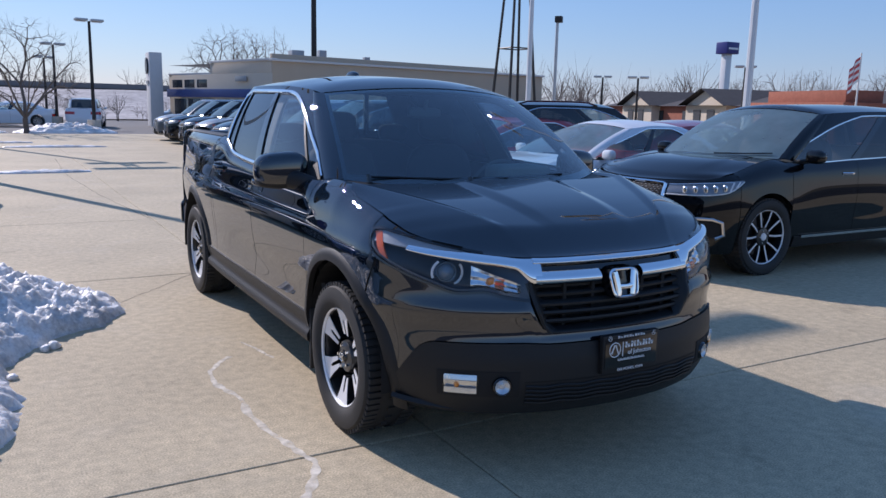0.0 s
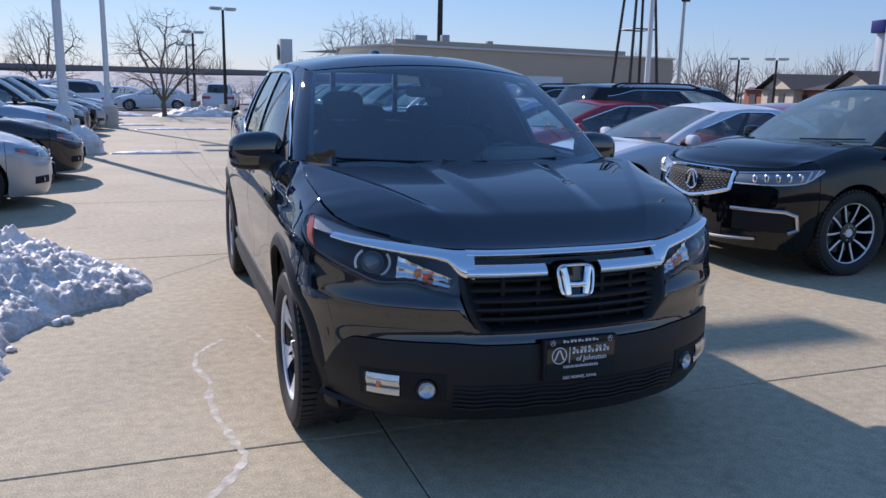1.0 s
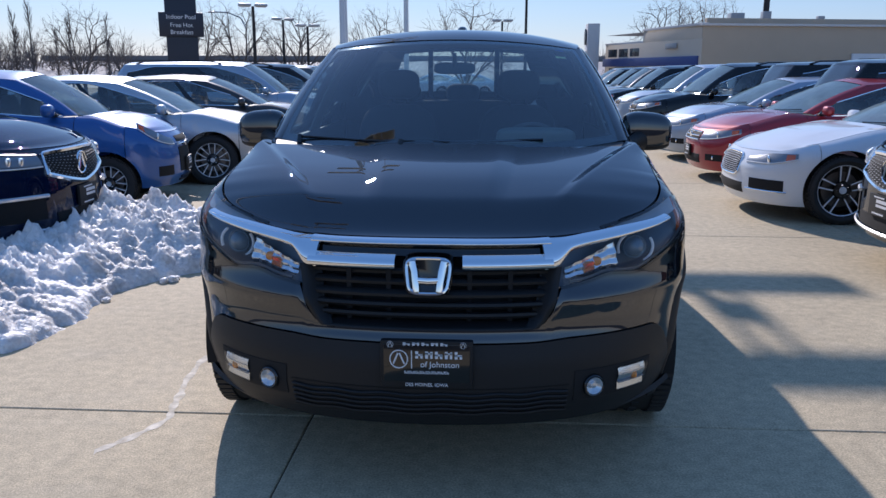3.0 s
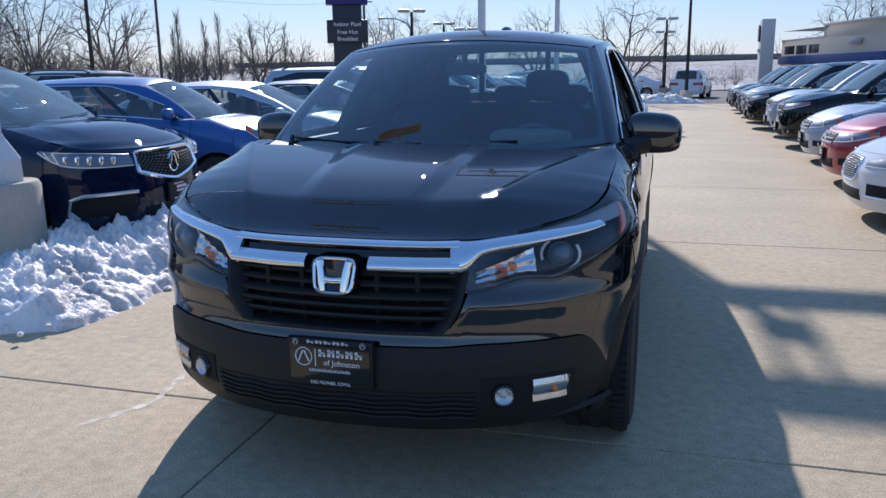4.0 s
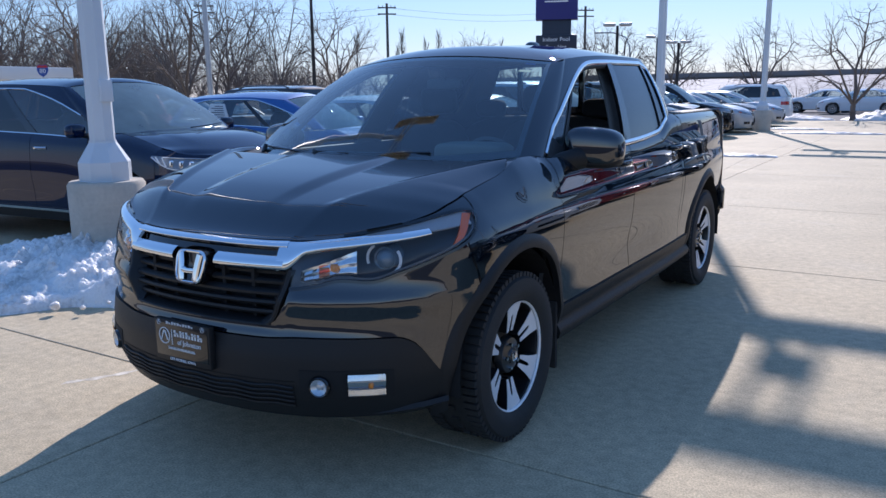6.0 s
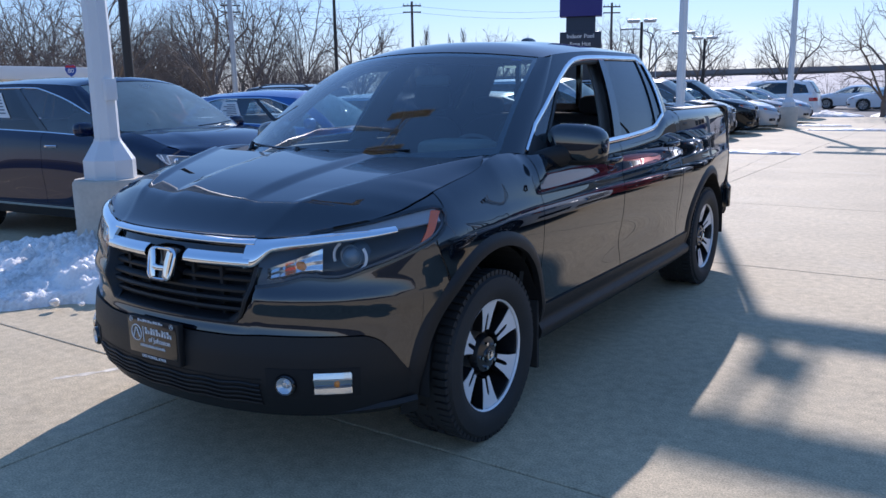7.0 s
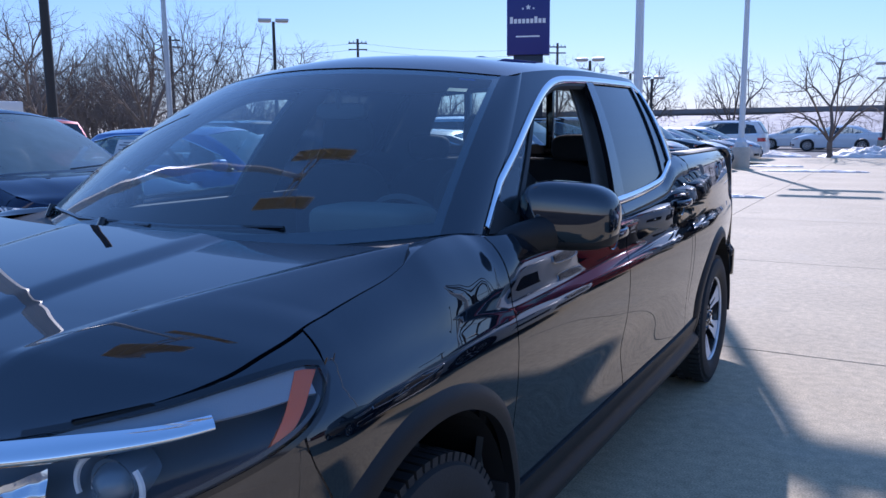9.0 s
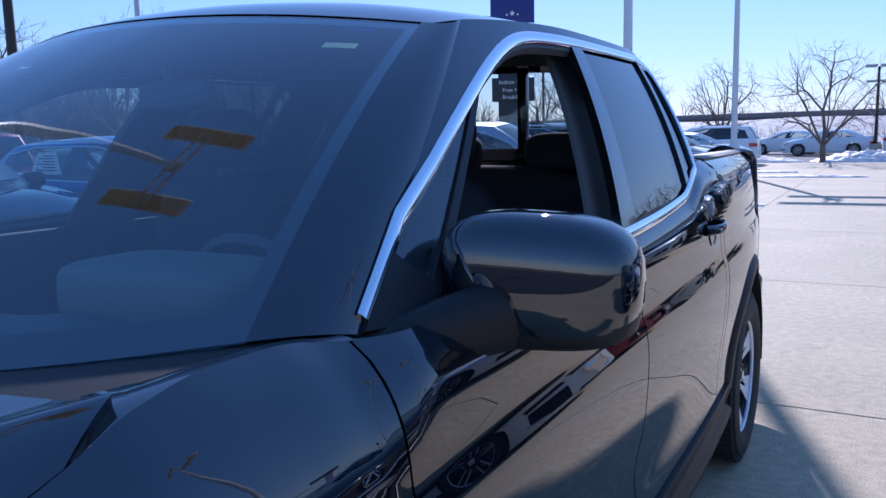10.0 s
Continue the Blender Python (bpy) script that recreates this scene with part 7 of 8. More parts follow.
def face_executive(t, S, top):
    """Upright mesh grille in a bright frame, slim lamps with red-amber side lens, dark corner intakes."""
    s1 = S.at_x(0.29)
    lo, hi = spline((0, 0.43), (0.7, 0.435), (1, 0.47)), spline((0, 0.665), (0.7, 0.66), (1, 0.63))
    g = part("grille", patch(lambda k, v: S.body(k * s1, lerp(lo(abs(k)), hi(abs(k)), v), 0.006), -1, 1, 0, 1, 20, 8), DARK, t, "upright mesh grille in bright frame")
    tagged(part("grille_mesh", mesh_dots(S, s1 * 0.95, lambda k: lo(k) + 0.01, lambda k: hi(k) - 0.01, 0.012, 16, 10, 0.009), SATIN, g), kind="stuff")
    ring = [S.body(lerp(-1, 1, k / 20) * s1, hi(abs(lerp(-1, 1, k / 20))), 0.012) for k in range(21)] + [S.body(lerp(1, -1, k / 20) * s1, lo(abs(lerp(1, -1, k / 20))), 0.012) for k in range(21)]
    part("grille_frame", tube(bmesh.new(), ring, 0.012, 6, closed=True), CHROME, g)
    lamp_pair(t, S, S.at_x(0.40), S.at_x(0.90), ((0, 0.58), (S.at_x(0.4), 0.585), (S.at_x(0.7), 0.59), (S.at_x(0.90), 0.65)), ((0, 0.64), (S.at_x(0.4), 0.645), (S.at_x(0.7), 0.695), (S.at_x(0.90), 0.71)))
    for sgn in (1, -1):
        F = (lambda f: f) if sgn > 0 else mirrored
        part("intake", patch(F(lambda s, z: S.body(s, z, 0.005)), S.at_x(0.50), S.at_x(0.84), 0.32, 0.43, 12, 5, rim=0.01), DARK, t)
        part("intake_strip", tube(bmesh.new(), [F(lambda s, z: S.body(s, z, 0.012))(S.at_x(x), 0.312) for x in (0.45, 0.6, 0.75, 0.86)], 0.008, 5), CHROME, t)
    part("lower_grille", patch(lambda s, z: S.body(s, z, 0.006), -S.at_x(0.38), S.at_x(0.38), 0.25, 0.36, 20, 4, rim=0.01), DARK, t)


def face_family(t, S, top, bright=3, h0=0.52, tall=0.12, badge=True):
    """A wide grille with bright bars between the lamps."""
    hz = top(0)
    s1 = S.at_x(0.36)
    g = part("grille", patch(lambda s, z: S.body(s, z, 0.006), -s1, s1, hz - tall - 0.04, hz - 0.03, 20, 5, rim=0.01), DARK, t, "dark grille with bright bars")
    for i in range(bright):
        z = hz - 0.045 - tall * 0.85 * i / max(1, bright - 1) if bright > 1 else hz - 0.05
        part("grille_bar", tube(bmesh.new(), [S.body(s1 * lerp(-1, 1, k / 16), z, 0.014) for k in range(17)], 0.010, 6), CHROME, g)
    if badge:
        y = S.body(0, hz - 0.09)[1]
        b = bmesh.new()
        blob(b, 0, y - 0.018, hz - 0.09, 0.05, 0.010, 0.042, 4, 14, 8)
        part("emblem", b, CHROME, g)
    lamp_pair(t, S, S.at_x(0.40), S.at_x(S.half * 0.985), ((0, hz - 0.15), (S.at_x(0.42), hz - 0.14), (S.at_x(0.7), hz - 0.115), (S.at_x(S.half * 0.985), hz - 0.03)), ((0, hz - 0.03), (S.at_x(0.42), hz - 0.03), (S.at_x(0.7), hz - 0.005), (S.at_x(S.half * 0.985), hz + 0.03)))
    part("lower_grille", patch(lambda s, z: S.body(s, z, 0.006), -S.at_x(0.42), S.at_x(0.42), 0.26, 0.38, 20, 4, rim=0.01), DARK, t)
    for sgn in (1, -1):
        F = (lambda f: f) if sgn > 0 else mirrored
        part("fog_recess", patch(F(lambda s, z: S.body(s, z, 0.005)), S.at_x(0.56), S.at_x(0.80), 0.31, 0.40, 10, 4, rim=0.01), DARK, t)
        c = Vector(F(lambda s, z: S.body(s, z, 0.004))(S.at_x(0.68), 0.355))
        b = bmesh.new()
        blob(b, c.x, c.y, c.z, 0.035, 0.012, 0.03, 2, 14, 8)
        part("fog_lamp", b, REFLECTOR, t)
    plate_on(t, S, 0.42)


def face_city(t, S, top):
    """Tall teardrop lamps, split dark grille, round fog openings."""
    hz = top(0)
    s1 = S.at_x(0.30)
    part("upper_grille", patch(lambda s, z: S.body(s, z, 0.006), -s1, s1, hz - 0.11, hz - 0.045, 18, 4, rim=0.01), DARK, t)
    g = part("grille", patch(lambda s, z: S.body(s, z, 0.006), -s1, s1, 0.38, hz - 0.17, 18, 5, rim=0.01), DARK, t, "split dark grille")
    part("grille_bar", tube(bmesh.new(), [S.body(s1 * lerp(-1, 1, k / 14), hz - 0.14, 0.012) for k in range(15)], 0.014, 6), CHROME, g)
    b = bmesh.new()
    y = S.body(0, hz - 0.14)[1]
    box(b, -0.06, 0.06, y - 0.03, y - 0.012, hz - 0.157, hz - 0.123, bevel=0.004)
    box(b, -0.022, 0.022, y - 0.03, y - 0.012, hz - 0.172, hz - 0.108, bevel=0.004)
    part("emblem", b, SATIN, g)
    lamp_pair(t, S, S.at_x(0.40), S.at_x(0.775), ((0, hz - 0.14), (S.at_x(0.4), hz - 0.135), (S.at_x(0.6), hz - 0.10), (S.at_x(0.775), hz + 0.06)), ((0, hz - 0.06), (S.at_x(0.4), hz - 0.06), (S.at_x(0.6), hz + 0.02), (S.at_x(0.775), hz + 0.13)))
    for sgn in (1, -1):
        F = (lambda f: f) if sgn > 0 else mirrored
        part("fog_recess", patch(F(lambda s, z: S.body(s, z, 0.005)), S.at_x(0.46), S.at_x(0.66), 0.36, 0.47, 12, 5, rim=0.01), DARK, t)
    plate_on(t, S, 0.45)
    for i in range(2):
        part("lower_slat", tube(bmesh.new(), [S.body(s1 * lerp(-1, 1, k / 14), 0.28 + 0.04 * i, 0.012) for k in range(15)], 0.010, 6), PLASTIC, t)


NAVY = paint("navy_paint", (0.002, 0.008, 0.034), 0.0, 0.006)
DEEP_BLACK = paint("deep_black_paint", (0.004, 0.004, 0.005), 0.0, 0.006)
PEARL = paint("pearl_white_paint", (0.72, 0.74, 0.76), 0.0, 0.0)
RUBY = paint("ruby_paint", (0.30, 0.012, 0.022), 0.3, 0.03)
BLUE = paint("bright_blue_paint", (0.022, 0.105, 0.34), 0.35, 0.05)
SILVER = paint("silver_paint", (0.50, 0.52, 0.55), 0.7, 0.0)
ICE = paint("ice_blue_paint", (0.36, 0.42, 0.50), 0.5, 0.0)
BROWN = paint("dark_brown_paint", (0.020, 0.016, 0.016), 0.3, 0.06)
GREY = paint("grey_paint", (0.10, 0.105, 0.11), 0.5, 0.04)


def facing(x, y, heading):
    """The pose of a car whose nose middle stands at (x, y), heading in degrees from +x."""
    return pose(x, y, 0, 0, 0, heading + 90)


def repaint(ob, old, fresh):
    for o in (ob, *ob.children_recursive):
        if o.type == "MESH":
            for slot in o.material_slots:
                if slot.material == old:
                    slot.link = "OBJECT"
                    slot.material = fresh
    return ob


def crossover(label, m, **kw):
    return build_car("suv", label, m, "tall", 4.98, 0.965, 1.70, 1.02, 2.82, 0.380, 0.272, 0.915, 1.22, 1.135, 1.98, (1.085, 1.165), face_crossover, "vee", 5, ALLOY, roof_end=4.45, tail_base=4.80, cladding=True, **kw)


R1 = crossover("glossy black crossover SUV with bright mesh grille, parked nose-out", DEEP_BLACK)
R1.matrix_basis = facing(3.15, 3.60, 180)
L1 = tagged(repaint(copy_thing(R1, facing(-3.12, 3.80, 4)), DEEP_BLACK, NAVY), "dark navy crossover SUV with bright mesh grille behind the lamp pole")
R2 = build_car("sedan", "white executive sedan with upright mesh grille and dark wheels", PEARL, "sedan", 4.96, 0.94, 1.455, 0.90, 2.96, 0.350, 0.262, 0.70, 1.42, 0.97, 2.30, (0.93, 0.99), face_executive, "slim", 5, ALLOY, roof_end=3.55, tail_base=4.25, deck_z=1.02, nose=0.66)
R2.matrix_basis = facing(2.85, 6.50, 180)
L3 = build_car("sedan", "silver family sedan with dark bar grille", SILVER, "sedan", 4.86, 0.925, 1.465, 0.96, 2.775, 0.335, 0.235, 0.73, 1.22, 0.98, 2.05, (0.94, 1.00), face_family, "slim", 7, ALLOY, roof_end=3.50, tail_base=4.22, deck_z=1.05, glass_rear=CLEAR)
L3.matrix_basis = facing(-2.80, 9.05, 12)
R3 = tagged(repaint(copy_thing(L3, facing(3.10, 9.35, 180)), SILVER, RUBY), "ruby red family sedan with bright bar grille")
L4 = tagged(repaint(copy_thing(L3, facing(-2.66, 12.0, 12)), SILVER, BROWN), "very dark brown family sedan")
R4 = tagged(repaint(copy_thing(L3, facing(3.25, 12.2, 180)), SILVER, ICE), "pale silver-blue family sedan")
L2 = build_car("hatchback", "bright blue small five-door hatchback", BLUE, "tall", 3.68, 0.80, 1.53, 0.74, 2.375, 0.30, 0.20, 0.83, 0.92, 1.04, 1.55, (1.02, 1.12), face_city, "slim", 7, ALLOY, roof_end=3.25, tail_base=3.55, nose=0.55, glass_rear=CLEAR)
L2.matrix_basis = facing(-3.40, 6.75, 12)


def window_paper(car, key, u0, u1, v0, v1):
    """A white sheet taped inside a side window."""
    cab = [c for k, c in CABINS.items() if k.startswith(key)][0]
    side = mirrored(lambda u, v: cab.at(u, v, 0.003))
    part("paper", patch(side, u0, u1, v0, v1, 4, 4, heart=(0, 2.2, 1.0)), PAPER, car, "white paper sheet taped in the window")
    ink = bmesh.new()
    for k in range(6):
        v = lerp(v0, v1, 0.15 + 0.13 * k)
        patch(mirrored(lambda u, w: cab.at(u, w, 0.005)), lerp(u0, u1, 0.15), lerp(u0, u1, 0.85 - 0.2 * (k % 2)), v, v + (v1 - v0) * 0.05, 3, 1, heart=(0, 2.2, 1.0), bm=ink)
    part("print", ink, LAMP_GREY, car)


window_paper(L2, "hatchback", 1.58, 1.70, 0.15, 0.75)
window_paper(L1, "suv", 1.52, 1.60, 0.25, 0.80)
L5 = build_car("suv", "pale blue-silver family SUV with roof bars", ICE, "tall", 4.90, 0.96, 1.74, 0.92, 2.86, 0.375, 0.24, 0.90, 1.18, 1.10, 1.92, (1.06, 1.12), lambda t, S, top: face_family(t, S, top, 2, tall=0.13), "slim", 5, ALLOY, roof_end=4.45, tail_base=4.78, rails=True, fine=0.7)
L5.matrix_basis = facing(-3.05, 14.9, 8)
dark_suv = tagged(repaint(copy_thing(L5, facing(-3.1, 18.9, 8)), ICE, DEEP_BLACK), "black family SUV with roof bars")
for x, y, h, m, text in ((-3.2, 21.8, 6, GREY, "grey family SUV with roof bars"), (-3.2, 24.6, 6, DEEP_BLACK, "black family SUV with roof bars"),
                         (3.20, 15.1, 180, DEEP_BLACK, "black family SUV with roof bars"), (3.3, 17.9, 180, ICE, "pale silver family SUV with roof bars"), (3.1, 20.8, 180, DEEP_BLACK, "black family SUV with roof bars"),
                         (3.2, 23.7, 180, GREY, "grey family SUV with roof bars"), (3.3, 26.6, 180, DEEP_BLACK, "black family SUV with roof bars"), (3.3, 29.5, 180, DEEP_BLACK, "black family SUV with roof bars"), (3.4, 32.4, 180, GREY, "grey family SUV with roof bars"),
                         (9.9, 9.8, 0, DEEP_BLACK, "black family SUV with roof bars"), (10.0, 12.8, 0, DEEP_BLACK, "black family SUV with roof bars"), (10.2, 15.9, 0, GREY, "grey family SUV with roof bars"), (10.1, 19.2, 0, DEEP_BLACK, "black family SUV with roof bars"),
                         (-15.4, 8.0, 180, RUBY, "dark red family SUV with roof bars"), (-16.0, 14.0, 180, BROWN, "dark brown family SUV with roof bars"),
                         (-8.3, 37.5, 180, PEARL, "white SUV with roof bars, parked nose-in"), (2.9, 52.5, 80, PEARL, "white SUV with roof bars at the far kerb")):
    tagged(repaint(copy_thing(L5, facing(x, y, h)), ICE, m), text)
for x, y, h, m, text in ((-3.1, 27.4, 6, SILVER, "silver family sedan with dark grille"), (-3.2, 30.2, 6, GREY, "grey family sedan with dark grille"), (-3.0, 33.0, 6, SILVER, "silver family sedan with dark grille"),
                         (-3.95, 50.0, 180, PEARL, "white sedan at the far kerb"), (-6.4, 54.0, 178, PEARL, "white sedan at the far kerb"), (6.6, 53.5, 185, SILVER, "silver sedan at the far kerb"),
                         (9.8, 6.6, 0, RUBY, "dark red family sedan behind the row"), (-15.2, 11.0, 180, SILVER, "silver family sedan in the second row")):
    tagged(repaint(copy_thing(L3, facing(x, y, h)), SILVER, m), text)

# ---- lamp poles, signs, trees, snow ----
LAMP_LENS = material("yellowed_lens", (0.55, 0.48, 0.30), 0.3, vary=0.1)


def car_park_lamp(x, y, label="pale steel lot lamp pole on a round concrete base", heads=True, h=9.4, base_h=0.74, base_r=0.315):
    t = thing("lamp_pole", label, "lamp", "lot lamps")
    b = lathe(bmesh.new(), [(base_r, -0.02), (base_r, base_h - 0.03), (base_r - 0.02, base_h), (0.001, base_h)], 36, axis="Z")
    cb = part("concrete_base", b, OLD_CONCRETE, t, "weathered concrete pier")
    for z in (0.22, 0.44, 0.60):
        part("form_line", lathe(bmesh.new(), [(base_r - 0.004, z - 0.004), (base_r + 0.002, z), (base_r - 0.004, z + 0.004)], 36, axis="Z"), OLD_CONCRETE, cb)
    sk = bmesh.new()
    prof = [(0.215, base_h), (0.215, base_h + 0.16), (0.115, base_h + 0.32), (0.112, base_h + 0.34)]
    rings = []
    for r, z in prof:
        rings.append([sk.verts.new((r * math.cos(k * math.tau / 8 + 0.39), r * math.sin(k * math.tau / 8 + 0.39), z)) for k in range(8)])
    for i in range(3):
        for k in range(8):
            sk.faces.new((rings[i][k], rings[i][(k + 1) % 8], rings[i + 1][(k + 1) % 8], rings[i + 1][k]))
    part("base_cover", sk, PAINTED_POLE, t, sharp=20)
    sh2 = bmesh.new()
    rings = []
    for z, r in ((base_h, 0.106), (3.0, 0.098), (6.0, 0.085), (h, 0.07)):
        rings.append([sh2.verts.new((r * math.cos(k * math.tau / 8 + 0.39), r * math.sin(k * math.tau / 8 + 0.39), z)) for k in range(8)])
    for i in range(3):
        for k in range(8):
            sh2.faces.new((rings[i][k], rings[i][(k + 1) % 8], rings[i + 1][(k + 1) % 8], rings[i + 1][k]))
    sh2.faces.new(rings[-1])
    part("shaft", sh2, PAINTED_POLE, t, sharp=20)
    part("hand_hole", solid(0.085, 0.125, -0.055, 0.055, base_h + 0.66, base_h + 0.84, bevel=0.006), PAINTED_POLE, t)
    if heads:
        part("top_bracket", solid(-0.14, 0.14, -0.14, 0.14, h - 0.1, h + 0.06, bevel=0.02), PAINTED_POLE, t)
        for dx in (-0.11, 0.11):
            part("lamp_arm", tube(bmesh.new(), [(dx, -0.95, h), (dx, 0.95, h)], 0.035, 6), PAINTED_POLE, t)
        for dy in (0.88, -0.88):
            hd = part("lamp_head", solid(-0.95, 0.95, dy - 0.21, dy + 0.21, h + 0.02, h + 0.16, bevel=0.03), PAINTED_POLE, t)
            for k in range(4):
                part("lens", solid(-0.88 + k * 0.445, -0.88 + k * 0.445 + 0.40, dy - 0.16, dy + 0.16, h + 0.004, h + 0.022), LAMP_LENS, hd)
    t.location = (x, y, 0)
    return t


car_park_lamp(-3.62, 2.28, base_h=0.775)
car_park_lamp(-3.45, 17.4, h=9.95, label="pale steel lot lamp pole, its base buried in snow")
car_park_lamp(-3.1, 28.66, h=6.8)
car_park_lamp(14.57, 11.7, h=14)
car_park_lamp(15.41, 22.56, heads=False, h=10)


def shoebox_lamp(x, y, h, m, label, heads=2, turn=0):
    t = thing("lamp_post", label, "lamp", "road lamps")
    part("shaft", rod(bmesh.new(), (0, 0, -0.3), (0, 0, h), 0.10, 0.065, 10), m, t)
    b = lathe(bmesh.new(), [(0.32, -0.3), (0.32, 0.62), (0.001, 0.62)], 20, axis="Z")
    part("concrete_base", b, OLD_CONCRETE, t)
    for k in range(heads):
        s = (1, -1)[k % 2]
        hd = part("lamp_head", solid(*sorted((s * 0.08, s * 0.66)), -0.2, 0.2, h + 0.0, h + 0.12, bevel=0.03), STEEL, t)
        part("lens", solid(*sorted((s * 0.14, s * 0.6)), -0.15, 0.15, h - 0.03, h - 0.018), WHITE, hd)
    t.matrix_basis = pose(x, y, 0, 0, 0, turn)
    return t


DB = "dark bronze lamp post with two flat heads"
shoebox_lamp(1.98, 40.9, 5.4, DARK_STEEL, DB, turn=10)
shoebox_lamp(0.82, 49.2, 4.7, DARK_STEEL, DB, turn=10)
shoebox_lamp(0.7, 57.0, 4.3, DARK_STEEL, DB, turn=10)
shoebox_lamp(-22.47, 26.58, 6.2, DARK_STEEL, DB, turn=42)
shoebox_lamp(-10.9, 34.9, 4.5, DARK_STEEL, DB, turn=20)
shoebox_lamp(-10.0, 42.0, 4.0, DARK_STEEL, DB, turn=20)
shoebox_lamp(-12.4, 46.0, 4.6, DARK_STEEL, DB, turn=20)
shoebox_lamp(33.46, 36.02, 3.75, DARK_STEEL, DB, turn=-40)
shoebox_lamp(36.7, 43.2, 4.1, DARK_STEEL, DB, turn=-40)
shoebox_lamp(39.7, 33.0, 4.6, DARK_STEEL, DB, turn=-40)


def plain_pole(x, y, h, r, m, label, name="pole", arms=False):
    t = thing(name, label, "pole", "poles")
    part("shaft", rod(bmesh.new(), (0, 0, -0.3), (0, 0, h), r, r * 0.75, 10), m, t)
    if arms:
        for dz in (-0.4, -1.0):
            part("crossarm", solid(-0.9, 0.9, -0.06, 0.06, h + dz - 0.06, h + dz + 0.06), m, t)
        for dx in (-0.8, -0.4, 0.4, 0.8):
            part("insulator", rod(bmesh.new(), (dx, 0, h - 0.34), (dx, 0, h - 0.16), 0.04, 0.03, 6), GREY_METAL, t)
    t.matrix_basis = pose(x, y, 0, 0, 0, 40)
    return t


WOOD_POLE = material("grey_pole_wood", (0.13, 0.11, 0.095), 0.9, vary=0.2, scale=4)
plain_pole(-29.1, 20.2, 12.0, 0.22, DARK_STEEL, "dark steel pole rising past the trees")
plain_pole(-33.45, 30.1, 12.0, 0.16, STEEL, "grey steel pole rising past the trees")
plain_pole(20.6, 60.0, 14.0, 0.25, DARK_STEEL, "dark steel pole behind the dealership")
slim = plain_pole(20.05, 27.05, 5.7, 0.09, STEEL, "slim grey steel pole with a small dark floodlight")
part("floodlight", solid(-0.16, 0.16, -0.22, 0.10, 5.5, 5.78, bevel=0.03), DARK_STEEL, slim, "small dark floodlight head")
plain_pole(-44.6, 63.0, 10.2, 0.16, WOOD_POLE, "wooden utility pole with crossarms", "utility_pole", True)
plain_pole(-57.0, 51.0, 10.2, 0.16, WOOD_POLE, "wooden utility pole with crossarms", "utility_pole", True)
plain_pole(-30.0, 78.0, 10.2, 0.16, WOOD_POLE, "wooden utility pole with crossarms", "utility_pole", True)
for dz in (9.8, 9.2):
    wr = thing("overhead_wire", "thin dark overhead power line", "cable")
    def sag(p, q):
        return [(lerp(p[0], q[0], k / 12), lerp(p[1], q[1], k / 12), dz - 0.6 * math.sin(math.pi * k / 12)) for k in range(13)]
    part("strand", tube(bmesh.new(), sag((-57, 51), (-44.6, 63.0)) + sag((-44.6, 63.0), (-30, 78))[1:], 0.012, 4), DARK_STEEL, wr)
ar = thing("street_lamp", "curved grey street lamp beside the bridge", "lamp")
part("mast", tube(bmesh.new(), [(-19.6, 62, -0.3), (-19.6, 62, 5.0), (-20.0, 62, 5.8), (-21.0, 62, 6.2), (-22.0, 62, 6.25)], 0.06, 6), STEEL, ar)
part("lamp_head", solid(-22.6, -22.0, 61.85, 62.15, 6.18, 6.32, bevel=0.03), STEEL, ar)

# lattice tower
tw = thing("windmill_tower", "black steel lattice windmill tower", "tower")
tx, ty, apex = 18.05, 27.4, 11.5
for sx, sy in ((1, 1), (1, -1), (-1, 1), (-1, -1)):
    part("leg", rod(bmesh.new(), (tx + sx * 0.8, ty + sy * 0.8, 0), (tx + sx * 0.1, ty + sy * 0.1, apex), 0.07, 0.05, 6), DARK_STEEL, tw)
for z in (1.8, 4.27, 6.6, 8.6):
    w = lerp(0.8, 0.1, z / apex)
    pts = [(tx + sx * w, ty + sy * w, z) for sx, sy in ((1, 1), (1, -1), (-1, -1), (-1, 1))]
    part("ring", tube(bmesh.new(), pts, 0.03, 5, closed=True), DARK_STEEL, tw)

# blue hotel sign on its column
hs = thing("hotel_sign", "tall dark column sign with blue panels and white print", "sign")
HS = pose(-16.6, 40.7, 0, 0, 0, 22) @ Matrix.Scale(1.09, 4)
def sign_part(name, *dims, m=SIGN_DARK, bevel=0.03, parent=hs, label=""):
    b = solid(*dims, bevel=bevel)
    return part(name, b, m, parent, label)
sign_part("column", -0.75, 0.75, 0.0, 0.5, -0.3, 5.05)
sign_part("panel", -1.06, 1.06, -0.12, 0.6, 3.12, 4.28, label="dark panel with white words")
top_p = sign_part("top_panel", -1.08, 1.08, -0.15, 0.65, 5.05, 9.2, m=SIGN_BLUE, label="blue panel with white marks")
writing("Indoor Pool", 0.29, pose(0, -0.125, 4.05, 90), WHITE, hs)
writing("Free Hot", 0.29, pose(0, -0.125, 3.66, 90), WHITE, hs)
writing("Breakfast", 0.29, pose(0, -0.125, 3.32, 90), WHITE, hs)
for k in range(9):
    x = -0.92 + k * 0.205
    part("letter_bar", solid(x, x + 0.15, -0.165, -0.15, 6.60, 6.60 + (0.32 if k in (0, 6) else 0.22)), WHITE, top_p)
part("letter_line", solid(-0.62, 0.58, -0.165, -0.15, 5.92, 5.99), WHITE, top_p)
